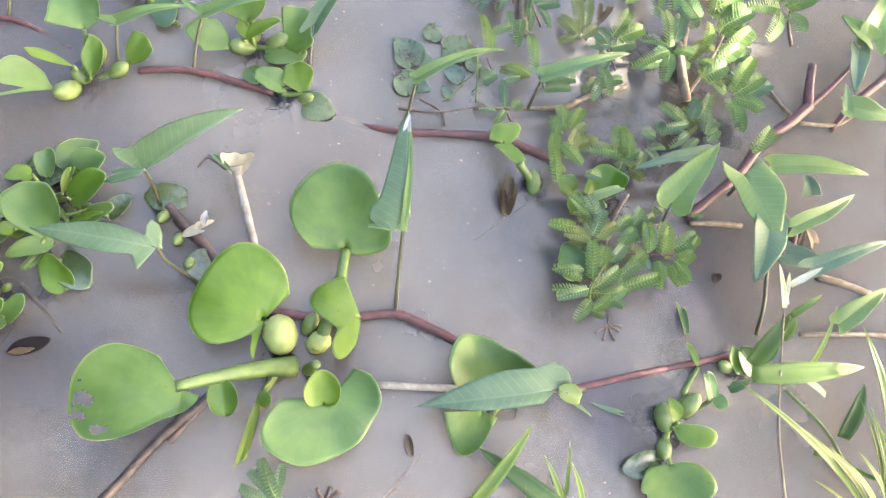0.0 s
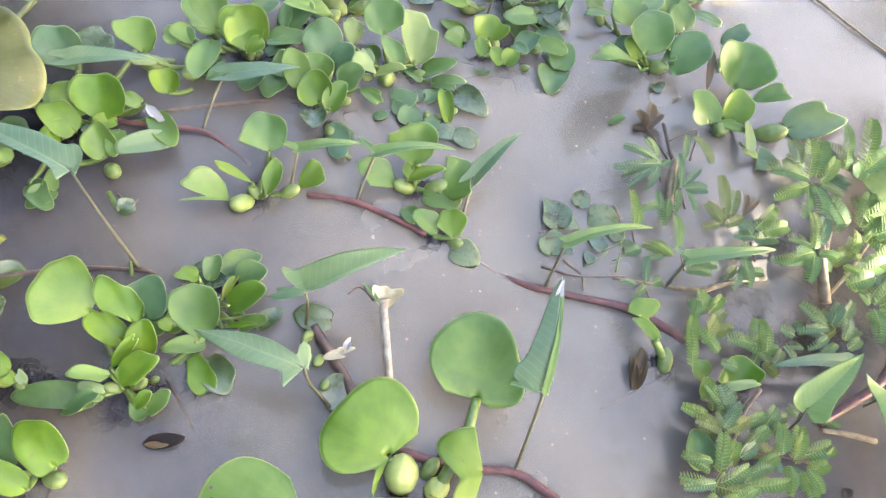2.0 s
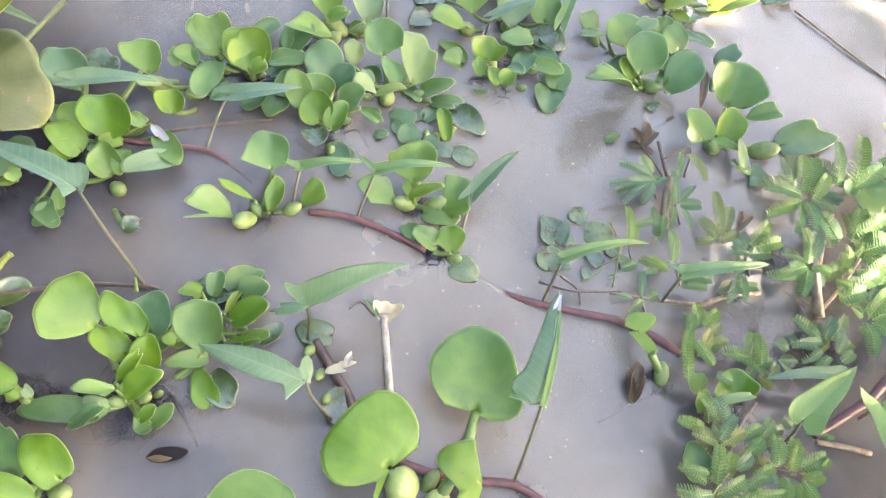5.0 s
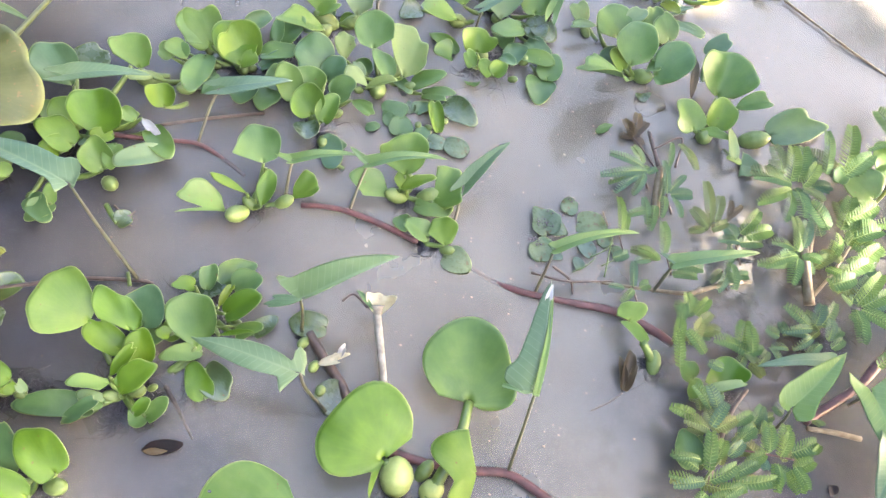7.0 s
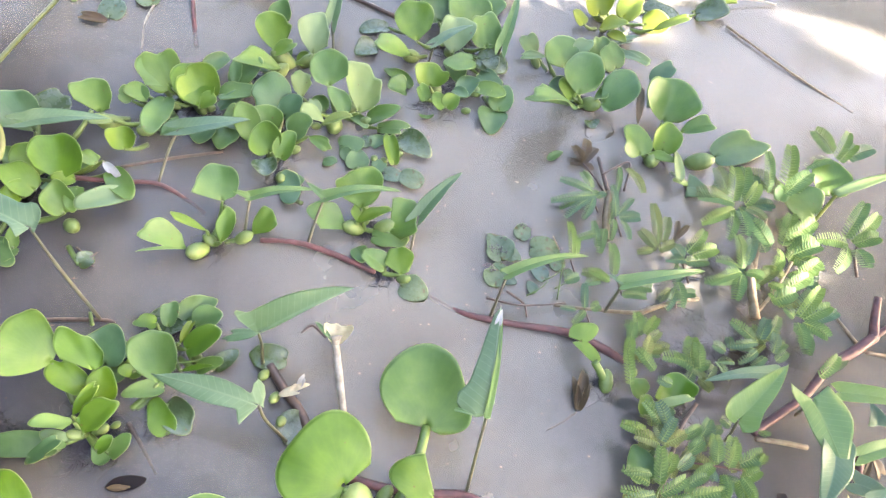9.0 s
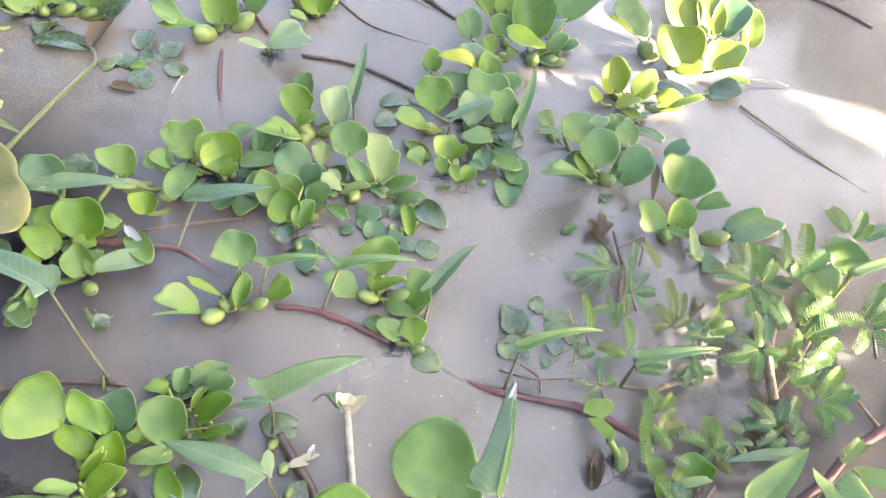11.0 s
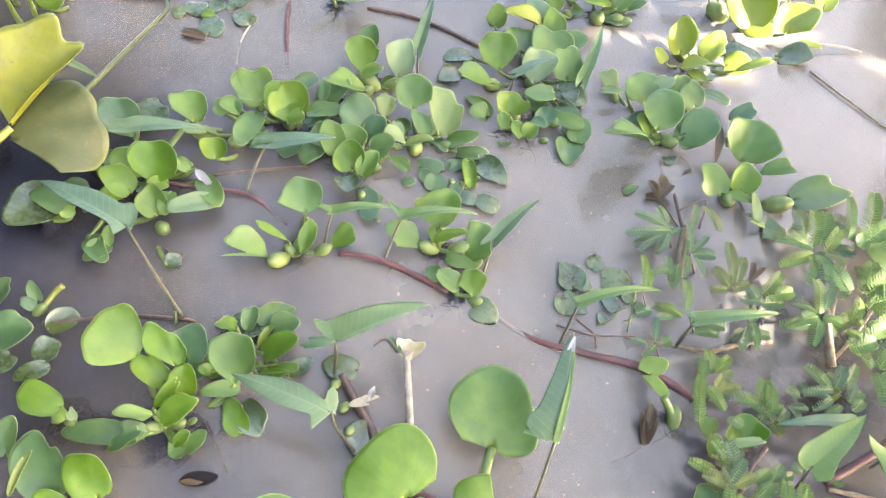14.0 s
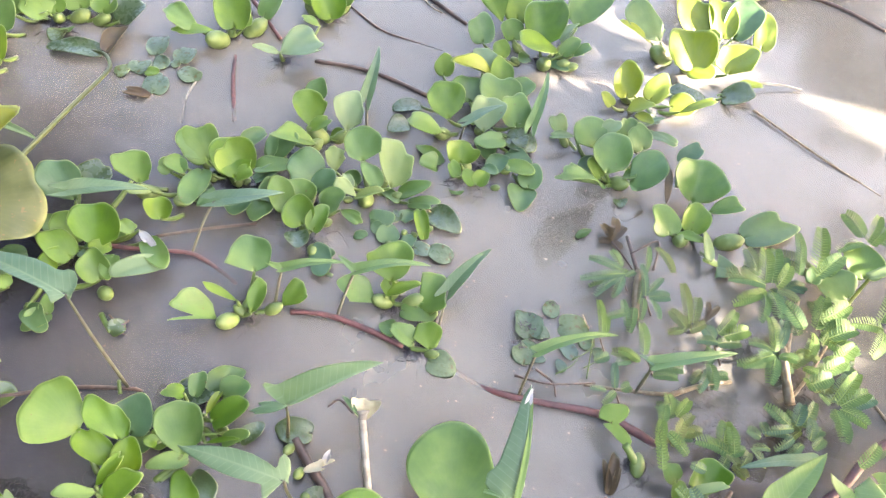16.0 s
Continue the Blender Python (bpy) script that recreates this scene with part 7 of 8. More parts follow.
stalk(p, "stem", [(.4491, .6716, .003), (.4235, .6928, .006), (.4103, .7071, .008)], .0026, .0022, "straw")
stalk(p, "stem", [(.5876, .7776, .02), (.5453, .7273, .022), (.523, .7, .02), (.5027, .6649, .004)], .006, .0036, "red")
stalk(p, "stem", [(.4567, .6583, .01), (.5039, .6697, .008), (.5284, .6891, .012)], .0029, .0029, "straw")
q = leaf(p, (.282, .474, .05), (.324, .556, .075), .0453, "P", open_to=(-175, 125), form=(.06, .17, .25, .37, .62, .89, .99, .91, .67, .37, .26, .24, .15), point=2.4, fold=.15, cup=.04)
stalk(q, "petiole", [(.2879, .4652, .006), (.2829, .4665, .0362), (.282, .474, .05)], .0022, .0015, "vine")
arrow_leaf(p, (.32, .553, .05), (.238, .511, .045), .0189, "s", fold=.2, lobe=.1)
q = leaf(p, (.357, .524, .07), (.412, .449, .05), .0638, "P", open_to=(-111, 137), form=(.3, .35, .48, .6, .77, .94, .99, .92, .65, .44, .27, .22, .35), point=2.4, fold=.15, cup=.04)
stalk(q, "petiole", [(.3711, .5329, .006), (.3615, .5243, .0472), (.357, .524, .07)], .0022, .0015, "vine")
q = arrow_leaf(p, (.394, .48, .06), (.388, .409, .045), .0424, "s", fold=.25, lobe=.2)
stalk(q, "petiole", [(.4132, .3648, .006), (.4025, .3953, .0417), (.394, .48, .06)], .0022, .0015, "vine")
arrow_leaf(p, (.401, .559, .05), (.525, .583, .045), .0255, "P", fold=.3, lobe=.1)
arrow_leaf(p, (.431, .489, .044), (.51, .555, .04), .0218, "P", fold=.3, lobe=.15)
arrow_leaf(p, (.462, .546, .03), (.453, .572, .03), .0254, "s", fold=.2, lobe=.1)
arrow_leaf(p, (.456, .445, .046), (.546, .498, .05), .0226, "s", fold=.2, lobe=.2)
arrow_leaf(p, (.4348, .4611, .03), (.4866, .453, .03), .0286, "s", fold=.25, roll=0, droop=.12, lobe=.22)
arrow_leaf(p, (.5117, .7629, .07), (.4713, .7845, .074), .0313, "P", fold=.3, roll=0, droop=.12, lobe=.22)
arrow_leaf(p, (.5155, .764, .07), (.537, .8448, .08), .0432, "P", fold=.2, roll=0, droop=.12, lobe=.22)
arrow_leaf(p, (.5034, .7501, .06), (.5108, .7008, .04), .0286, "s", fold=.2, roll=0, droop=.12, lobe=.22)
arrow_leaf(p, (.4984, .6695, .05), (.5626, .6735, .044), .0309, "P", fold=.2, roll=0, droop=.12, lobe=.22)
arrow_leaf(p, (.4947, .6642, .05), (.4858, .6946, .06), .0153, "P", fold=.25, roll=0, droop=.12, lobe=.22)
arrow_leaf(p, (.483, .382, .05), (.534, .435, .06), .0261, "P", fold=.2, lobe=.1)
arrow_leaf(p, (.4598, .4845, .005), (.4608, .5085, .02), .0094, "n", fold=.25, roll=0, droop=.12, lobe=.22)
arrow_leaf(p, (.4812, .4975, .005), (.4608, .5085, .02), .0162, "n", fold=.25, roll=0, droop=.12, lobe=.22)
stalk(p, "stem", [(.4663, .3781, .004), (.5096, .3879, .006), (.5519, .3984, .005), (.5948, .4034, .004)], .0026, .0033, "straw")
stalk(p, "stem", [(.4865, .4552, .003), (.5172, .4535, .005), (.5535, .4499, .004)], .0047, .004, "straw")
stalk(p, "stem", [(.4533, .4832, .004), (.4518, .5083, .015), (.4606, .5198, .02)], .0054, .0041, "red")

p = thing("water_mimosa", (.251, .411, 0), "bushy water mimosa with feathery compound leaves", "water mimosa", "water mimosas")
stalk(p, "stem", [(.2205, .3538, .003), (.212, .3652, .024), (.2244, .3993, .032), (.2421, .4379, .034)], .0019, .0016, "stalk")
stalk(p, "stem", [(.2349, .4112, .026), (.2714, .4183, .032), (.299, .4225, .036)], .0014, .001, "red")
stalk(p, "stem", [(.2199, .365, .01), (.2263, .4467, .02), (.2416, .4912, .02)], .0031, .0026, "brown")
roots(p, (.2342, .5763, -.0045), .0559, 60)
roots(p, (.3155, .6117, -.004), .0427, 50)
pinna(p, (.183, .426, .038), (.151, .421, .045), .0162, "g")
pinna(p, (.195, .444, .016), (.184, .468, .018), .0149, "gd")
pinna(p, (.198, .441, .038), (.172, .457, .045), .0182, "g")
pinna(p, (.208, .44, .038), (.188, .463, .045), .018, "gd")
pinna(p, (.208, .451, .016), (.212, .475, .018), .0157, "gd")
pinna(p, (.22, .419, .038), (.205, .443, .045), .0204, "go")
pinna(p, (.229, .435, .016), (.2, .435, .018), .0189, "gd")
pinna(p, (.201, .417, .038), (.169, .413, .045), .0214, "go")
pinna(p, (.201, .418, .016), (.187, .394, .018), .0189, "gd")
pinna(p, (.21, .419, .038), (.192, .432, .045), .0192, "go")
pinna(p, (.214, .425, .016), (.216, .443, .018), .0169, "go")
pinna(p, (.209, .37, .038), (.201, .411, .045), .0182, "g")
pinna(p, (.212, .383, .016), (.175, .384, .018), .0169, "go")
pinna(p, (.198, .368, .038), (.163, .37, .045), .017, "g")
pinna(p, (.204, .38, .016), (.199, .407, .018), .0155, "gd")
pinna(p, (.206, .353, .038), (.166, .347, .045), .0153, "g")
pinna(p, (.212, .363, .016), (.177, .352, .018), .0138, "go")
pinna(p, (.21, .346, .038), (.195, .318, .045), .016, "g")
pinna(p, (.211, .36, .038), (.234, .386, .045), .0198, "g")
pinna(p, (.214, .363, .016), (.249, .369, .018), .019, "go")
pinna(p, (.242, .37, .038), (.279, .389, .045), .0177, "g")
pinna(p, (.266, .415, .038), (.26, .448, .045), .0214, "g")
pinna(p, (.271, .42, .016), (.237, .429, .018), .0204, "go")
pinna(p, (.283, .418, .038), (.28, .454, .045), .0201, "g")
pinna(p, (.296, .424, .016), (.296, .453, .018), .0186, "go")
pinna(p, (.294, .428, .038), (.317, .449, .045), .0218, "g")
pinna(p, (.297, .436, .016), (.327, .449, .018), .021, "go")
pinna(p, (.299, .409, .038), (.316, .426, .045), .0179, "g")
pinna(p, (.317, .417, .016), (.313, .437, .018), .0175, "go")
pinna(p, (.296, .409, .038), (.306, .385, .045), .0224, "g")
pinna(p, (.304, .419, .016), (.312, .399, .018), .0206, "gd")
pinna(p, (.278, .409, .038), (.281, .375, .045), .015, "g")
pinna(p, (.288, .416, .016), (.312, .411, .018), .0142, "gd")
pinna(p, (.246, .393, .038), (.262, .411, .045), .0165, "g")
pinna(p, (.259, .409, .016), (.264, .43, .018), .0154, "go")
pinna(p, (.225, .434, .038), (.24, .45, .045), .0181, "g")
pinna(p, (.24, .436, .016), (.261, .443, .018), .0171, "gd")
pinna(p, (.247, .444, .038), (.251, .465, .045), .0171, "gd")
pinna(p, (.26, .461, .016), (.277, .473, .018), .0157, "gd")
pinna(p, (.226, .395, .038), (.237, .414, .045), .0165, "gd")
pinna(p, (.239, .41, .016), (.259, .423, .018), .0154, "go")
pinna(p, (.215, .387, .038), (.217, .408, .045), .0167, "g")
pinna(p, (.228, .391, .016), (.227, .412, .018), .0155, "go")
pinna(p, (.224, .356, .038), (.248, .365, .045), .0163, "g")
pinna(p, (.231, .367, .016), (.253, .355, .018), .0157, "gd")
pinna(p, (.222, .399, .038), (.202, .404, .045), .0177, "go")
pinna(p, (.222, .399, .016), (.2, .392, .018), .0154, "gd")
pinna(p, (.236, .419, .038), (.246, .436, .045), .018, "g")
pinna(p, (.234, .378, .038), (.257, .397, .045), .0152, "gd")
pinna(p, (.245, .378, .016), (.271, .393, .018), .0138, "go")
pinna(p, (.214, .337, .038), (.231, .351, .045), .016, "g")
pinna(p, (.212, .345, .016), (.232, .34, .018), .0153, "go")
pinna(p, (.2, .419, .032), (.159, .427, .035), .0175, "g")
pinna(p, (.198, .414, .035), (.177, .409, .038), .0159, "go")
pinna(p, (.203, .423, .029), (.196, .444, .034), .0162, "go")
pinna(p, (.2, .417, .045), (.209, .447, .053), .0141, "gd")
pinna(p, (.205, .417, .042), (.225, .437, .046), .0152, "go")
pinna(p, (.202, .411, .038), (.207, .386, .042), .0146, "go")
pinna(p, (.257, .436, .031), (.241, .457, .034), .0165, "g")
pinna(p, (.259, .438, .032), (.253, .464, .041), .0153, "gd")
pinna(p, (.268, .418, .043), (.26, .44, .051), .0186, "g")
pinna(p, (.282, .419, .042), (.286, .448, .046), .0155, "g")
pinna(p, (.305, .423, .034), (.312, .444, .041), .0132, "g")
pinna(p, (.316, .435, .041), (.318, .444, .05), .0122, "g")
pinna(p, (.297, .412, .044), (.312, .391, .047), .0161, "g")
pinna(p, (.28, .409, .039), (.283, .385, .046), .0144, "g")
pinna(p, (.25, .396, .037), (.235, .375, .041), .0157, "g")
pinna(p, (.25, .376, .037), (.283, .388, .039), .0152, "g")
pinna(p, (.244, .366, .045), (.224, .346, .054), .0141, "g")
pinna(p, (.26, .411, .038), (.267, .396, .042), .0142, "gd")
pinna(p, (.196, .377, .044), (.166, .365, .051), .0123, "gd")
pinna(p, (.204, .356, .044), (.17, .334, .053), .0133, "gd")
pinna(p, (.18, .505, .037), (.152, .522, .042), .0168, "g")
pinna(p, (.233, .529, .039), (.222, .559, .044), .0182, "g")
pinna(p, (.237, .532, .031), (.2, .532, .035), .0176, "g")
pinna(p, (.241, .515, .043), (.247, .535, .045), .0143, "go")
pinna(p, (.3, .59, .029), (.27, .577, .036), .0166, "gd")
pinna(p, (.311, .576, .033), (.295, .554, .039), .0151, "gd")
pinna(p, (.322, .589, .036), (.32, .615, .041), .0185, "gd")
pinna(p, (.321, .572, .046), (.332, .588, .05), .0149, "gd")
pinna(p, (.272, .529, .035), (.252, .546, .039), .0155, "gd")
pinna(p, (.203, .495, .039), (.183, .492, .044), .0146, "gd")
pinna(p, (.315, .479, .034), (.321, .472, .042), .0172, "gd")
pinna(p, (.281, .472, .034), (.266, .474, .04), .0153, "gd")

p = thing("water_mimosa", (.2433, .3368, 0), "sunken dead water mimosa sprig", "water mimosa", "water mimosas")
stalk(p, "twig", [(.2427, .3361, .002), (.2303, .3234, .001)], .0009, .0014, "brown")
stalk(p, "twig", [(.2427, .3361, .002), (.2401, .3173, .001)], .0009, .0014, "brown")
stalk(p, "twig", [(.2427, .3361, .002), (.2528, .3203, .001)], .0009, .0014, "brown")
stalk(p, "twig", [(.2427, .3361, .002), (.2579, .3321, .001)], .0009, .0014, "brown")
stalk(p, "twig", [(.2427, .3361, .002), (.2585, .3388, .001)], .0009, .0014, "brown")
stalk(p, "twig", [(.2427, .3361, .002), (.2432, .3458, .001)], .0009, .0014, "brown")

p = thing("water_mimosa", (-.064, .0836, 0), "dark feathery water mimosa sprig at the near edge", "water mimosa", "water mimosas")
pinna(p, (-.0555, .0821, .02), (-.0809, .1166, .03), .0169, "gd")
pinna(p, (-.0598, .0838, .02), (-.0601, .1158, .03), .0135, "gd")
pinna(p, (-.0642, .0803, .02), (-.093, .0884, .024), .0146, "gd")
pinna(p, (-.0579, .0867, .02), (-.0892, .1031, .026), .0135, "gd")
stalk(p, "twig", [(-.0132, .0915, .003), (-.0295, .0905, .01)], .0011, .0022, "brown")
stalk(p, "twig", [(-.0132, .0915, .003), (-.0243, .1021, .01)], .0011, .0022, "brown")
stalk(p, "twig", [(-.0132, .0915, .003), (-.0115, .1064, .01)], .0011, .0022, "brown")
stalk(p, "twig", [(-.0132, .0915, .003), (-.0025, .1041, .01)], .0011, .0022, "brown")

p = thing("water_mimosa", (.117, .578, 0), "sparse bluish water mimosa sprigs over a brown stem", "water mimosa", "water mimosas")
stalk(p, "twig", [(.0673, .7364, .002), (.0544, .7426, .018), (.0477, .7429, .03)], .0016, .0011, "brown")
stalk(p, "twig", [(.108, .7095, .002), (.0956, .7175, .0156), (.0889, .7191, .026)], .0016, .0011, "brown")
stalk(p, "twig", [(.1698, .7068, .002), (.1578, .7165, .0132), (.1513, .7194, .022)], .0016, .0011, "brown")
stalk(p, "twig", [(.2125, .6724, .002), (.1999, .6799, .0156), (.1928, .6814, .026)], .0015, .0011, "brown")
stalk(p, "twig", [(.1284, .616, .002), (.1164, .6233, .0156), (.1099, .6249, .026)], .0015, .001, "brown")
stalk(p, "twig", [(.2022, .6261, .002), (.191, .636, .012), (.1848, .6393, .02)], .0015, .001, "brown")
stalk(p, "twig", [(.0973, .5543, .002), (.0865, .5637, .012), (.0807, .567, .02)], .0014, .001, "brown")
stalk(p, "twig", [(.0642, .6162, .002), (.0526, .6245, .0144), (.0466, .6268, .024)], .0015, .001, "brown")
stalk(p, "stem", [(.0738, .7658, .018), (.0793, .723, .014), (.088, .69, .006)], .0048, .0056, "straw")
stalk(p, "stem", [(.046, .8273, .01), (.0718, .7664, .016)], .0025, .0032, "brown")
stalk(p, "stem", [(.0941, .781, .012), (.0901, .8299, .02), (.056, .7921, .016)], .0016, .0013, "brown")
pinna(p, (.056, .745, .026), (-.002, .705, .03), .0157, "gd")
pinna(p, (.059, .761, .016), (.013, .707, .018), .0135, "gd")
pinna(p, (.051, .748, .026), (.001, .746, .03), .0168, "gd")
pinna(p, (.048, .752, .026), (.027, .772, .03), .0195, "gd")
pinna(p, (.049, .737, .026), (.023, .685, .03), .0144, "gd")
pinna(p, (.053, .738, .026), (.048, .7, .03), .0155, "gd")
pinna(p, (.055, .733, .016), (.047, .703, .018), .0141, "gd")
pinna(p, (.057, .74, .026), (.067, .75, .03), .0117, "gd")
pinna(p, (.082, .76, .026), (.077, .804, .03), .0113, "gd")
pinna(p, (.088, .812, .026), (.118, .774, .03), .0202, "go")
pinna(p, (.094, .72, .026), (.121, .729, .03), .021, "gd")
pinna(p, (.091, .722, .026), (.106, .757, .03), .0118, "gd")
pinna(p, (.09, .719, .026), (.073, .768, .03), .0123, "gd")
pinna(p, (.085, .71, .016), (.08, .752, .018), .0112, "gd")
pinna(p, (.099, .717, .026), (.114, .687, .03), .0143, "gd")
pinna(p, (.088, .714, .026), (.09, .675, .03), .0124, "gd")
pinna(p, (.077, .687, .026), (.041, .653, .03), .0138, "gd")
pinna(p, (.077, .658, .026), (.061, .695, .03), .0135, "gd")
pinna(p, (.079, .693, .026), (.08, .648, .03), .0152, "gd")
pinna(p, (.047, .632, .026), (.03, .68, .03), .0163, "g")
pinna(p, (.052, .637, .026), (.044, .662, .03), .0131, "g")
pinna(p, (.046, .59, .026), (.062, .602, .03), .0167, "gd")
pinna(p, (.106, .625, .026), (.093, .669, .03), .0207, "g")
pinna(p, (.104, .623, .016), (.067, .618, .018), .0198, "go")
pinna(p, (.104, .615, .026), (.073, .616, .03), .0183, "g")
pinna(p, (.115, .615, .026), (.157, .623, .03), .0226, "gd")
pinna(p, (.122, .6, .026), (.152, .607, .03), .0189, "gd")
pinna(p, (.091, .61, .026), (.074, .595, .03), .0154, "gd")
pinna(p, (.155, .7, .026), (.135, .76, .03), .0188, "go")
pinna(p, (.16, .704, .026), (.159, .746, .03), .0178, "go")
pinna(p, (.152, .693, .026), (.126, .708, .03), .0186, "go")
pinna(p, (.151, .693, .016), (.154, .719, .018), .0145, "go")
pinna(p, (.157, .69, .026), (.175, .708, .03), .0165, "go")
pinna(p, (.149, .687, .026), (.129, .671, .03), .0138, "go")
pinna(p, (.176, .719, .026), (.174, .745, .03), .0109, "n")
pinna(p, (.173, .713, .026), (.189, .744, .03), .0099, "n")
pinna(p, (.195, .702, .026), (.213, .746, .03), .0204, "g")
pinna(p, (.203, .701, .026), (.233, .723, .03), .024, "g")
pinna(p, (.199, .694, .016), (.228, .707, .018), .0225, "gd")
pinna(p, (.193, .691, .026), (.176, .7, .03), .023, "gd")
pinna(p, (.192, .688, .016), (.178, .69, .018), .0206, "gd")
pinna(p, (.197, .689, .026), (.168, .675, .03), .0193, "gd")
pinna(p, (.198, .683, .016), (.19, .651, .018), .0155, "gd")
pinna(p, (.187, .676, .026), (.185, .65, .03), .018, "gd")
pinna(p, (.191, .65, .026), (.2, .611, .03), .0187, "gd")
pinna(p, (.189, .64, .026), (.181, .6, .03), .0158, "gd")
pinna(p, (.186, .643, .016), (.173, .617, .018), .0145, "go")
pinna(p, (.197, .634, .026), (.214, .639, .03), .0166, "gd")
pinna(p, (.197, .644, .016), (.204, .63, .018), .0156, "gd")
pinna(p, (.081, .561, .026), (.072, .594, .03), .0125, "gd")
pinna(p, (.088, .563, .026), (.097, .571, .03), .0173, "gd")
pinna(p, (.082, .558, .026), (.07, .532, .03), .0119, "gd")
pinna(p, (.071, .555, .026), (.051, .547, .03), .0099, "gd")

p = thing("water_mimosa", (.274, .721, 0), "dense sunlit water mimosa with feathery leaves", "water mimosa", "water mimosas")
P_MIMOSA = p
stalk(p, "stem", [(.2842, .7252, .02), (.2907, .6791, .024), (.303, .6431, .016)], .0054, .0066, "straw")
stalk(p, "stem", [(.3029, .6489, .008), (.3234, .6971, .02), (.3404, .749, .026)], .0029, .0023, "straw")
stalk(p, "stem", [(.1515, .5915, .01), (.1906, .6241, .012), (.2285, .6512, .004)], .0036, .003, "straw")
stalk(p, "stem", [(.3068, .8291, .004), (.296, .7557, .012), (.2917, .7097, .02)], .0033, .0038, "straw")
pinna(p, (.297, .599, .035), (.262, .611, .04), .0174, "gd")
pinna(p, (.312, .615, .016), (.274, .585, .018), .0136, "go")
pinna(p, (.301, .597, .035), (.262, .573, .04), .013, "gd")
pinna(p, (.319, .61, .016), (.297, .577, .018), .0109, "go")
pinna(p, (.304, .602, .035), (.308, .632, .04), .0196, "gd")
pinna(p, (.309, .612, .016), (.333, .635, .018), .0178, "go")
pinna(p, (.311, .605, .035), (.323, .642, .04), .0171, "gd")
pinna(p, (.32, .611, .016), (.298, .628, .018), .0186, "gd")
pinna(p, (.302, .584, .035), (.278, .555, .04), .0127, "gd")
pinna(p, (.314, .585, .016), (.304, .557, .018), .0116, "gd")
pinna(p, (.313, .58, .035), (.297, .554, .04), .0132, "gd")
pinna(p, (.323, .593, .035), (.334, .606, .04), .0175, "gd")
pinna(p, (.329, .603, .016), (.339, .617, .018), .0158, "gd")
pinna(p, (.263, .568, .035), (.244, .568, .04), .0167, "gd")
pinna(p, (.276, .587, .016), (.27, .6, .018), .0147, "gd")
pinna(p, (.275, .557, .035), (.254, .547, .04), .0139, "gd")
pinna(p, (.151, .551, .035), (.142, .573, .04), .0199, "g")
pinna(p, (.159, .565, .016), (.137, .566, .018), .019, "gd")
pinna(p, (.159, .55, .035), (.169, .576, .04), .0171, "g")
pinna(p, (.156, .558, .016), (.164, .584, .018), .0155, "gd")
pinna(p, (.144, .534, .035), (.141, .557, .04), .0162, "g")
pinna(p, (.156, .553, .016), (.141, .565, .018), .0166, "go")
pinna(p, (.146, .504, .035), (.142, .535, .04), .0174, "g")
pinna(p, (.144, .516, .016), (.167, .537, .018), .0153, "go")
pinna(p, (.155, .476, .035), (.142, .516, .04), .0162, "g")
pinna(p, (.162, .534, .035), (.176, .558, .04), .0155, "go")
pinna(p, (.174, .549, .016), (.198, .554, .018), .0159, "go")
pinna(p, (.17, .53, .035), (.182, .535, .04), .0169, "go")
pinna(p, (.174, .537, .016), (.187, .54, .018), .0163, "gd")
pinna(p, (.159, .509, .035), (.167, .546, .04), .0182, "go")
pinna(p, (.165, .526, .016), (.182, .553, .018), .0164, "gd")
pinna(p, (.217, .534, .035), (.185, .526, .04), .0214, "g")
pinna(p, (.233, .536, .016), (.221, .504, .018), .0174, "gd")
pinna(p, (.22, .535, .035), (.217, .566, .04), .0232, "g")
pinna(p, (.218, .541, .016), (.245, .557, .018), .0214, "go")
pinna(p, (.225, .525, .035), (.245, .54, .04), .0168, "g")
pinna(p, (.241, .529, .016), (.258, .517, .018), .0172, "go")
pinna(p, (.225, .528, .035), (.237, .518, .04), .0173, "go")
pinna(p, (.226, .811, .052), (.204, .838, .06), .0242, "go")
pinna(p, (.246, .844, .016), (.218, .846, .018), .0243, "gd")
pinna(p, (.24, .793, .052), (.186, .773, .06), .0286, "g")
pinna(p, (.241, .783, .052), (.197, .732, .06), .0199, "g")
pinna(p, (.238, .795, .052), (.23, .85, .06), .0268, "g")
pinna(p, (.244, .827, .016), (.196, .822, .018), .0294, "go")
pinna(p, (.248, .799, .052), (.245, .857, .06), .0264, "g")
pinna(p, (.271, .843, .016), (.275, .891, .018), .0247, "gd")
pinna(p, (.255, .795, .052), (.267, .835, .06), .023, "g")
pinna(p, (.275, .832, .016), (.309, .847, .018), .0248, "gd")
pinna(p, (.24, .777, .052), (.235, .72, .06), .0206, "g")
pinna(p, (.248, .809, .016), (.218, .781, .018), .0205, "gd")
pinna(p, (.249, .783, .052), (.258, .737, .06), .026, "g")
pinna(p, (.271, .828, .016), (.305, .838, .018), .0264, "gd")
pinna(p, (.257, .792, .052), (.282, .777, .06), .0187, "go")
pinna(p, (.26, .821, .016), (.282, .805, .018), .0169, "gd")
pinna(p, (.284, .832, .052), (.274, .903, .06), .0208, "g")
pinna(p, (.306, .837, .052), (.308, .931, .06), .0284, "g")
pinna(p, (.322, .88, .016), (.266, .892, .018), .0335, "go")
pinna(p, (.316, .847, .052), (.336, .885, .06), .0314, "g")
pinna(p, (.329, .881, .016), (.35, .916, .018), .0298, "go")
pinna(p, (.256, .69, .052), (.224, .68, .06), .0198, "gd")
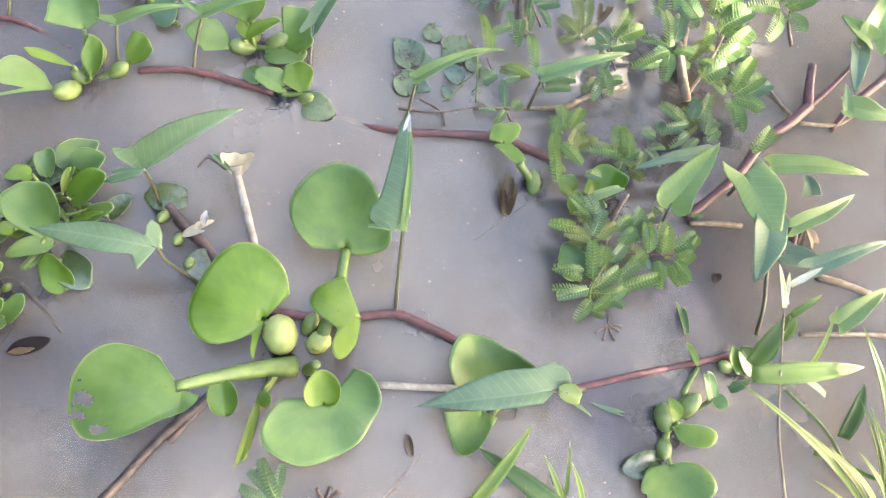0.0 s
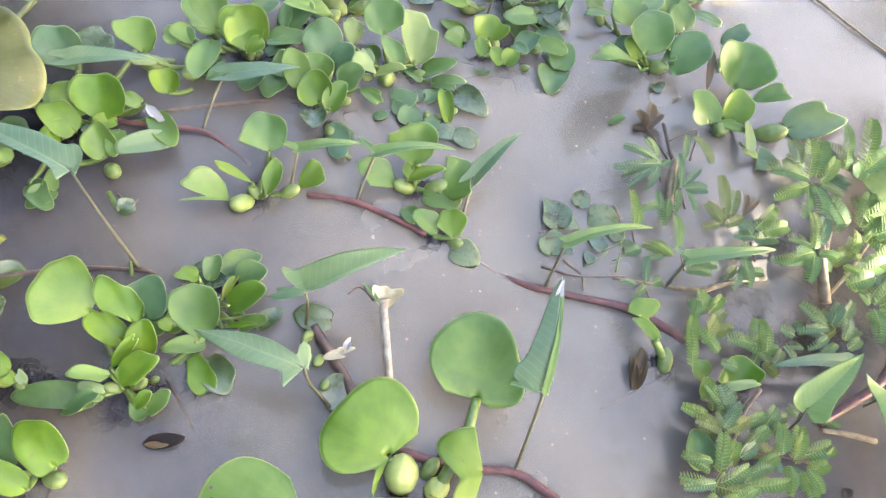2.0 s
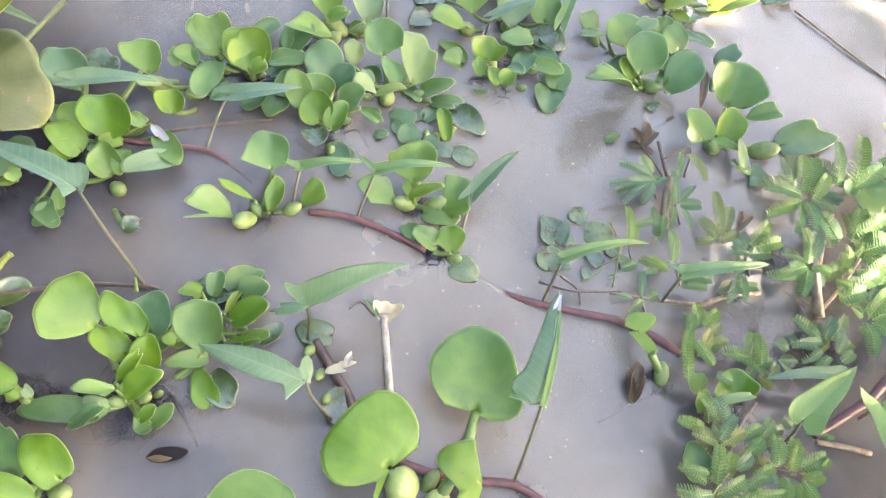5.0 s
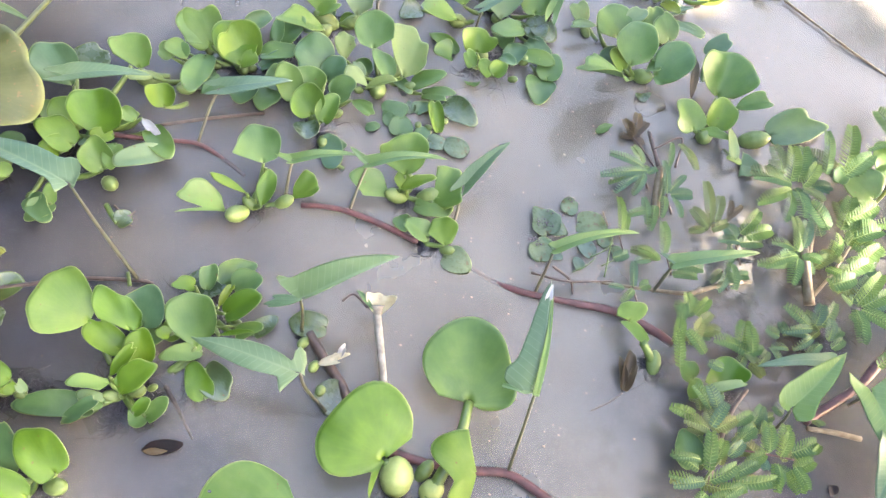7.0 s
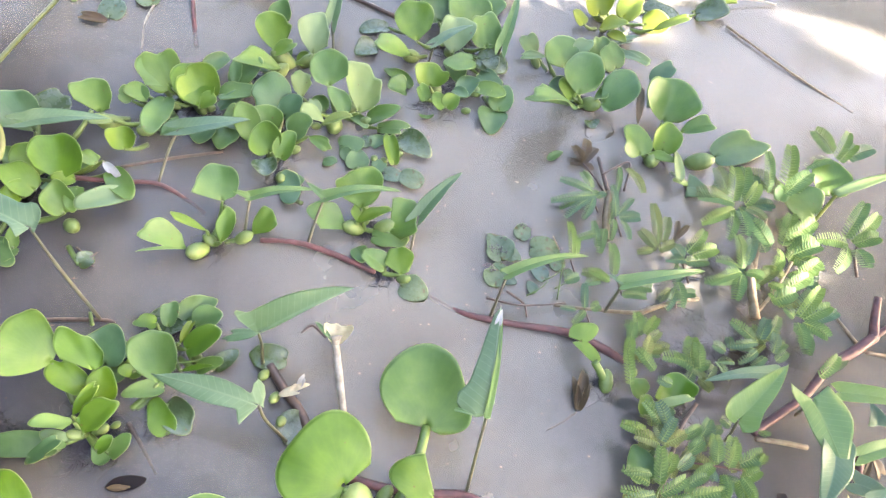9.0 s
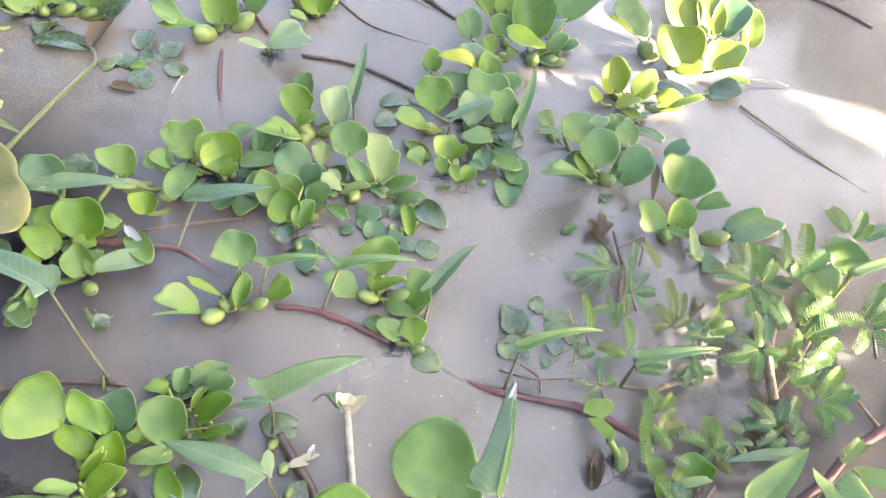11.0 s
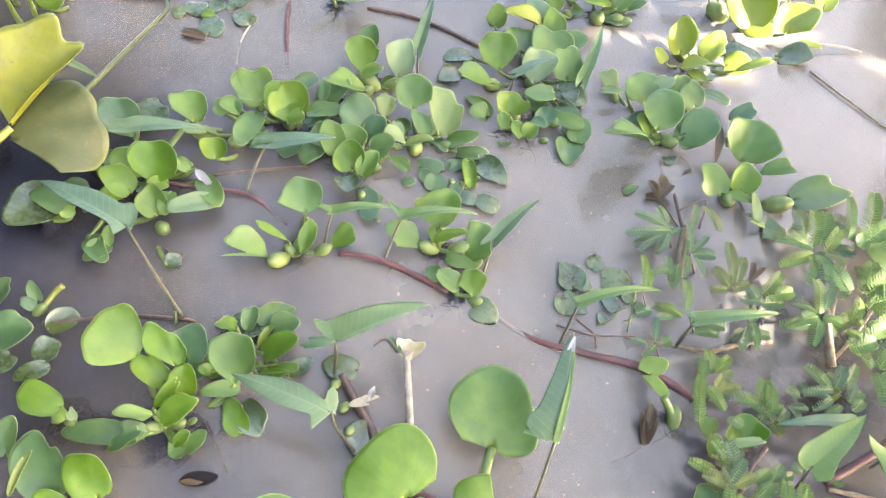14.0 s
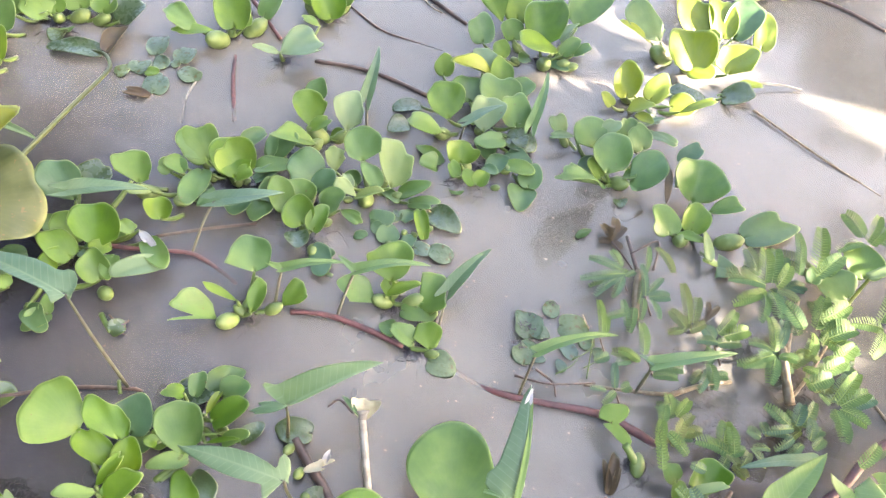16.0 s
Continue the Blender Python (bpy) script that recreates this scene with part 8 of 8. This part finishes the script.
pinna(p, (.281, .722, .016), (.256, .702, .018), .0169, "gd")
pinna(p, (.267, .695, .052), (.269, .723, .06), .0154, "gd")
pinna(p, (.272, .724, .016), (.29, .747, .018), .0146, "gd")
pinna(p, (.262, .686, .052), (.247, .732, .06), .026, "g")
pinna(p, (.279, .723, .016), (.285, .771, .018), .023, "gd")
pinna(p, (.261, .682, .052), (.221, .64, .06), .0183, "g")
pinna(p, (.273, .696, .016), (.228, .673, .018), .0179, "gd")
pinna(p, (.263, .678, .052), (.256, .63, .06), .0224, "g")
pinna(p, (.28, .714, .016), (.297, .688, .018), .0246, "gd")
pinna(p, (.267, .683, .052), (.287, .679, .06), .0216, "g")
pinna(p, (.279, .697, .016), (.292, .715, .018), .0165, "go")
pinna(p, (.29, .703, .052), (.313, .69, .06), .0229, "go")
pinna(p, (.298, .717, .016), (.325, .732, .018), .0181, "go")
pinna(p, (.285, .672, .052), (.304, .697, .06), .0179, "go")
pinna(p, (.292, .697, .016), (.314, .721, .018), .0168, "go")
pinna(p, (.298, .74, .052), (.265, .765, .06), .0262, "g")
pinna(p, (.307, .757, .016), (.289, .784, .018), .0237, "gd")
pinna(p, (.31, .74, .052), (.302, .692, .06), .0186, "g")
pinna(p, (.325, .759, .016), (.313, .721, .018), .0166, "gd")
pinna(p, (.299, .679, .052), (.322, .666, .06), .0231, "g")
pinna(p, (.32, .698, .016), (.346, .722, .018), .0176, "gd")
pinna(p, (.313, .747, .052), (.318, .8, .06), .0265, "g")
pinna(p, (.336, .777, .016), (.367, .809, .018), .0256, "go")
pinna(p, (.323, .727, .052), (.33, .749, .06), .021, "g")
pinna(p, (.341, .753, .016), (.353, .772, .018), .0198, "go")
pinna(p, (.319, .749, .06), (.341, .793, .07), .0278, "g")
pinna(p, (.344, .787, .016), (.322, .825, .018), .0313, "go")
pinna(p, (.323, .741, .06), (.349, .759, .07), .0293, "g")
pinna(p, (.342, .778, .016), (.366, .807, .018), .027, "gd")
pinna(p, (.327, .729, .06), (.356, .711, .07), .0336, "g")
pinna(p, (.302, .827, .066), (.333, .876, .073), .0256, "g")
pinna(p, (.315, .757, .066), (.345, .791, .073), .0246, "g")
pinna(p, (.323, .728, .066), (.353, .751, .073), .0248, "g")
pinna(p, (.325, .684, .066), (.354, .726, .073), .0225, "g")
pinna(p, (.313, .665, .066), (.341, .695, .073), .0226, "g")
pinna(p, (.298, .643, .066), (.326, .664, .073), .0231, "g")
pinna(p, (.325, .704, .06), (.34, .682, .07), .0342, "g")
pinna(p, (.356, .73, .016), (.382, .737, .018), .0274, "gd")
pinna(p, (.317, .646, .06), (.294, .651, .07), .0212, "g")
pinna(p, (.338, .676, .016), (.333, .698, .018), .0176, "go")
pinna(p, (.32, .651, .06), (.318, .67, .07), .0172, "g")
pinna(p, (.342, .681, .016), (.359, .694, .018), .0166, "go")
pinna(p, (.34, .638, .06), (.36, .686, .07), .021, "g")
pinna(p, (.355, .67, .016), (.375, .72, .018), .0201, "gd")
pinna(p, (.344, .636, .06), (.373, .663, .07), .0228, "g")
pinna(p, (.374, .668, .016), (.412, .699, .018), .0222, "gd")
pinna(p, (.344, .632, .06), (.372, .616, .07), .0282, "g")
pinna(p, (.369, .651, .016), (.374, .617, .018), .0237, "gd")
pinna(p, (.338, .629, .06), (.342, .59, .07), .0226, "g")
pinna(p, (.355, .653, .016), (.378, .64, .018), .0228, "gd")
pinna(p, (.333, .635, .06), (.314, .637, .07), .0173, "g")
pinna(p, (.365, .669, .016), (.363, .683, .018), .0134, "go")
pinna(p, (.369, .563, .06), (.386, .594, .07), .0196, "g")
pinna(p, (.396, .599, .016), (.425, .631, .018), .019, "go")
leaf(p, (.382, .881, .04), (.37, .936, .05), .0609, "b", open_to=100, full=.55)
leaf(p, (.366, .843, .03), (.322, .867, .035), .0629, "m", open_to=100, full=.55)
leaf(p, (.304, .828, .05), (.303, .852, .055), .0239, "m", open_to=100, full=.55)
# a sunlit blade, its brightness put into the pale tone
blade(p, (.377, .865, .06), (.461, .932, .075), .019, "p", bend=.05)
stalk(p, "petiole", [(.369, .837, .01), (.377, .857, .035), (.381, .87, .06)], .003, .0025, "yellowstalk")

p = thing("water_mimosa", (.433, .832, 0), "sunlit water mimosa tips by the bank", "water mimosa", "water mimosas")
stalk(p, "twig", [(.4451, .7822, .005), (.4201, .7847, .04), (.4118, .7888, .06)], .0023, .0014, "brown")
pinna(p, (.398, .784, .06), (.35, .764, .07), .0238, "g")
pinna(p, (.394, .792, .06), (.416, .858, .07), .0244, "g")
pinna(p, (.398, .779, .06), (.377, .722, .07), .0236, "g")
pinna(p, (.406, .787, .06), (.435, .805, .07), .0277, "g")
pinna(p, (.402, .79, .06), (.435, .845, .07), .0228, "g")
pinna(p, (.41, .779, .06), (.419, .745, .07), .0297, "g")
pinna(p, (.372, .945, .06), (.336, .968, .07), .0305, "g")
pinna(p, (.376, .936, .06), (.388, .987, .07), .0217, "g")
pinna(p, (.368, .932, .06), (.327, .887, .07), .0234, "g")
pinna(p, (.381, .932, .06), (.399, .967, .07), .0217, "g")
pinna(p, (.393, .944, .06), (.425, .971, .07), .0269, "gd")

p = thing("floating_fern", (-.0396, .6172, 0), "round floating fern pads speckled with brown spots", "water fern", "floating ferns")
pad(p, (-.0494, .6201, .003), .0442, "f", turn=120, ratio=.85, bowl=.08)
pad(p, (-.023, .6575, .003), .0264, "f", turn=78, ratio=.9, bowl=.08)
pad(p, (-.0398, .5769, .003), .037, "f", turn=105, ratio=.8, bowl=.08)
pad(p, (-.0279, .6161, .003), .0258, "f", turn=15, ratio=.8, bowl=.08)
pad(p, (.0129, .6432, .003), .0414, "f", turn=15, ratio=.8, bowl=.08)
pad(p, (.0135, .603, .003), .0254, "f", turn=156, ratio=.8, bowl=.08)
pad(p, (.0333, .627, .003), .0227, "f", turn=75, ratio=.7, bowl=.08)
pad(p, (.0524, .6145, .003), .021, "f", turn=135, ratio=.6, bowl=.08)
pad(p, (.0109, .5785, .003), .0191, "f", turn=120, ratio=.6, bowl=.08)
pad(p, (-.0201, .5772, .003), .0207, "f", turn=0, ratio=.7, bowl=.08)
stalk(p, "twig", [(.0225, .5934, .003), (.0361, .6057, .012), (.0432, .6189, .016)], .001, .0007, "stalk")
stalk(p, "twig", [(.0396, .5879, .003), (.0531, .6002, .012), (.0603, .6132, .016)], .001, .0007, "stalk")
stalk(p, "twig", [(.0075, .5633, .003), (.0209, .5754, .012), (.0278, .5882, .016)], .0009, .0007, "stalk")
stalk(p, "twig", [(.0472, .5735, .003), (.0414, .5969, .02), (.0354, .6138, .04)], .001, .0007, "stalk")
stalk(p, "twig", [(.0292, .6381, .02), (.0143, .6413, .04)], .0011, .0007, "straw")
seed_cluster(p, (-.048, .612, .009), 0.013, 46)
seed_cluster(p, (-.046, .633, .009), 0.006, 10)
seed_cluster(p, (-.05, .581, .009), 0.01, 34)
seed_cluster(p, (-.028, .664, .009), 0.008, 18)

p = thing("leaf_scrap", (-.0189, .8139, 0), "small drifting leaf scraps", "leaf", "leaf scraps")
leaf(p, (-.0241, .7964, .003), (-.0088, .8209, .005), .0135, "d")

p = thing("leaf_scrap", (.0211, .8727, 0), "drowned pale leaf beneath the surface", "leaf", "leaf scraps")
leaf(p, (0.0260, 0.8750, -.006), (0.0500, 0.9150, -.005), .04, "n")

p = thing("dry_frond", (.0169, .8328, 0), "withered brown feathery mimosa frond at the waterline", "plant debris", "leaf scraps")
pinna(p, (.0264, .8108, .006), (.0056, .8326, .01), .0197, "n")
pinna(p, (.0264, .8108, .006), (.0219, .8519, .012), .0198, "n")
pinna(p, (.0264, .8108, .006), (.0391, .8439, .009), .018, "n")
pinna(p, (.0265, .8117, .005), (.0426, .8044, .004), .0178, "n")
pinna(p, (.0265, .8117, .005), (.0086, .8038, .006), .016, "n")
stalk(p, "twig", [(.0685, .7741, .004), (.0458, .7951, .006), (.0264, .8108, .006)], .0015, .0012, "brown")

p = thing("straw_stalk", (.3136, 1.1736, 0), "straight dry straw stalk floating on sunlit water", "straw", "")
stalk(p, "stem", [(.1994, 1.2304, .004), (.2593, 1.1985, .004), (.3324, 1.1625, .003), (.4334, 1.1261, -.002)], .0022, .0015, "straw")

p = thing("dry_reed", (-.4031, 1.2314, 0), "split brown reed lying on the water", "reed", "")
stalk(p, "stem", [(-.4867, 1.2748, .004), (-.4157, 1.2318, .005), (-.343, 1.2005, .002)], .0044, .0028, "brown")
stalk(p, "stem", [(-.4642, 1.2496, .004), (-.4201, 1.2138, .004), (-.3941, 1.2072, .003)], .0016, .0016, "straw")

p = thing("root", (-.4673, 1.1094, 0), "dark thin root trailing under the surface", "root", "")
stalk(p, "stem", [(-.5493, 1.1379, .002), (-.4765, 1.1043, .002), (-.4197, 1.103, .001), (-.3556, 1.111, -.003)], .0021, .0012, "brown")

p = thing("straw_stalk", (.3458, 1.6671, 0), "dry brown stalk on the far water", "straw", "")
stalk(p, "stem", [(.2508, 1.6752, .004), (.3434, 1.6708, .004), (.4409, 1.6364, .003)], .0037, .0031, "brown")

p = thing("red_stalk", (-.634, .8634, 0), "reddish stalk standing in the water", "stalk", "")
stalk(p, "stem", [(-.6549, .9098, .006), (-.6292, .858, .006), (-.6042, .8154, -.001), (-.5856, .7849, -.008)], .0025, .0039, "red")

p = thing("root", (-.6727, .8079, 0), "pale root trailing from the fern", "root", "")
stalk(p, "stem", [(-.6823, .848, .002), (-.6736, .793, -.001), (-.6524, .7437, -.006)], .0019, .0013, "pale")

p = thing("dry_leaf", (-.1627, .3389, 0), "withered grey-white leaf stalk with a crinkled dry tip", "dry leaf", "")
stalk(p, "stalk", [(-.1393, .3085, .008), (-.1552, .3352, .014), (-.1773, .3742, .02), (-.1914, .3997, .024)], .0048, .0043, "pale")
stalk(p, "twig", [(-.2032, .4, .024), (-.2244, .4083, .024), (-.2337, .3965, .02)], .0018, .0012, "brown")
stalk(p, "stalk_end", [(-.1895, .3965, .0235), (-.1915, .401, .026), (-.1935, .405, .029)], .0046, .0085, "pale")
leaf(p, (-.188, .395, .022), (-.199, .417, .036), .036, "v", open_to=(-53, 59), form=(.22, .63, 1.06, .94, 1, .94, 1.02, 1.07, .29), cup=.25, lip=.1)
leaf(p, (-.194, .397, .028), (-.22, .408, .04), .006, "d", open_to=62, full=.5, fold=.3)

p = thing("dry_leaf", (-.2181, .338, 0), "translucent dry leaf scrap on a stem", "dry leaf", "")
leaf(p, (-.226, .317, .016), (-.197, .34, .02), .0113, "v", open_to=80, full=.5, nick=(.3, .4, .2))
leaf(p, (-.208, .332, .018), (-.206, .348, .026), .0082, "v", open_to=80, full=.5, fold=.4)
leaf(p, (-.212, .324, .018), (-.211, .336, .022), .0075, "v", open_to=80, full=.5)

p = thing("twig", (-.1877, .108, 0), "rotting twig leaning out of the water", "twig", "")
stalk(p, "stem", [(-.2167, .0436, .015), (-.2018, .0722, .012), (-.1841, .1107, .008), (-.1651, .1427, .005), (-.1444, .1735, .002)], .0046, .004, "bark")
stalk(p, "stem", [(-.1741, .1156, -.002), (-.1571, .1493, -.001), (-.1383, .1809, .001)], .0033, .0028, "brown")

p = thing("rotten_leaf", (-.3327, .1765, 0), "dark rotten leaf at the surface", "leaf", "")
leaf(p, (-.351, .163, .004), (-.314, .185, .007), .016, "k", open_to=70, full=.5, cup=.1, bend=.02, nick=(0, .01, .1))
leaf(p, (-.348, .163, .006), (-.325, .172, .006), .007, "n", open_to=62, full=.5, nick=(0, .01, .1))

p = thing("drowned_leaf", (.1011, .4626, 0), "reddish brown drowned leaves", "leaf", "")
leaf(p, (.107, .4374, .002), (.091, .4717, .014), .0104, "n", cup=.4)
leaf(p, (.107, .4374, .002), (.1006, .4838, .016), .0143, "n", cup=.3)
leaf(p, (.1096, .4381, .002), (.1118, .4709, .012), .0091, "n", cup=.4)
stalk(p, "root", [(.108, .4353, -.001), (.0961, .4189, -.004), (.0799, .4019, -.008)], .0013, .001, "brown")

p = thing("leaf_scrap", (.0559, .1613, 0), "small brown leaf scrap on water", "leaf", "")
leaf(p, (.0595, .1516, .003), (.0488, .1714, .008), .0079, "n", cup=.4)

p = thing("water_weed", (.3298, .3679, 0), "thin green weed trailing under water", "weed", "")
leaf(p, (.3338, .3481, .002), (.3193, .3807, .006), .0089, "d", cup=.3)
leaf(p, (.3661, .418, .002), (.359, .4269, .004), .0131, "k")

p = thing("straw_stalk", (.0547, .1275, 0), "straw under the surface", "straw", "")
stalk(p, "stem", [(.0691, .1559, -.002), (.0554, .1306, -.002), (.0405, .1029, -.002)], .0017, .0017, "straw")

p = thing("twig", (-.3322, .2144, 0), "brown twig sloping under the water", "twig", "")
stalk(p, "stem", [(-.3648, .2327, .003), (-.3415, .2172, -.001), (-.312, .1956, -.007)], .0025, .0015, "bark")

p = thing("grass_tuft", (.1546, .1212, 0), "broad sunlit grass blades at the near bank", "grass", "grasses")
blade(p, (.1256, .1176, .01), (.1631, .1991, .06), .0165, "grass", bend=.1)
blade(p, (.219, .1315, .015), (.1199, .1711, .03), .0201, "grassd", bend=.1)
blade(p, (.2165, .1392, .01), (.1819, .175, .05), .0072, "grass", bend=.15)
blade(p, (.2186, .1452, .01), (.2021, .1914, .06), .0044, "grass", bend=.15)
blade(p, (.2369, .1408, .01), (.2092, .1744, .05), .0067, "grass", bend=.15)
blade(p, (.1825, .1321, .01), (.1727, .1443, .03), .0044, "grass", bend=.15)

p = thing("grass_tuft", (.5652, .2065, 0), "sunlit grass tuft with long narrow blades", "grass", "grasses")
blade(p, (.3758, .297, .07), (.4913, .329, .08), .0242, "grass", bend=.06)
blade(p, (.5286, .2012, .02), (.3528, .2797, .09), .0097, "grass", bend=.15)
blade(p, (.5355, .2027, .02), (.4301, .2549, .07), .0069, "grass", bend=.15)
blade(p, (.5444, .2045, .02), (.4601, .2413, .07), .0075, "grass", bend=.15)
blade(p, (.5468, .2587, .04), (.47, .3588, .11), .0116, "grass", bend=.15)
blade(p, (.551, .2203, .02), (.4866, .2949, .08), .007, "grass", bend=.15)
blade(p, (.557, .2072, .02), (.4968, .2902, .08), .0087, "grass", bend=.15)
blade(p, (.4413, .3126, .05), (.455, .3841, .09), .0065, "grass", bend=.15)
blade(p, (.4782, .2462, .015), (.5564, .2255, .03), .0071, "grass", bend=.15)
blade(p, (.5136, .2696, .01), (.5194, .3251, .04), .0183, "grassd", bend=.15)
blade(p, (.557, .2072, .02), (.4982, .2461, .06), .007, "grass", bend=.15)
blade(p, (.5764, .2198, .02), (.5085, .2688, .08), .0081, "grass", bend=.15)
blade(p, (.373, .2871, .03), (.3921, .3007, .04), .0108, "grassd", bend=.15)
blade(p, (.5198, .1997, .01), (.4691, .2139, .03), .0035, "grass", bend=.15)
blade(p, (.3913, .3172, .04), (.4164, .3723, .07), .0204, "grass", bend=.1)
blade(p, (.4162, .3491, .05), (.4155, .3661, .08), .0155, "grass", bend=.15)
blade(p, (.4105, .3649, .08), (.4381, .3926, .09), .0082, "grass", bend=.3)
blade(p, (.4808, .3056, .03), (.4358, .3183, .04), .0085, "grassd", bend=.15)
stalk(p, "stalk", [(.4451, .1866, .02), (.418, .2525, .05), (.4009, .3138, .08), (.3912, .3636, .1)], .0015, .0011, "straw")
stalk(p, "stalk", [(.52, .2377, .01), (.4953, .275, .008), (.4505, .3094, .005)], .0018, .0019, "stalk")
blade(p, (.3912, .3636, .1), (.3764, .4026, .115), .0069, "seed", bend=.05)
blade(p, (.3922, .3731, .1), (.3874, .3967, .115), .0057, "seed", bend=.05)
blade(p, (.3966, .3897, .1), (.4256, .4131, .11), .0081, "seed", bend=.05)
blade(p, (.3936, .3673, .1), (.3822, .3859, .11), .0063, "seed", bend=.05)

p = P_MIMOSA
roots(p, (.2256, .614, -.004), .0442, 60)
roots(p, (.2011, .5766, -.004), .036, 50)
roots(p, (.3143, .6785, -.004), .0379, 45)
roots(p, (.2546, .7255, -.004), .0392, 40)
roots(p, (.1528, .6564, -.004), .0305, 35)
roots(p, (.355, .6361, -.004), .0367, 40)
roots(p, (.2546, .5934, -.004), .0362, 50)
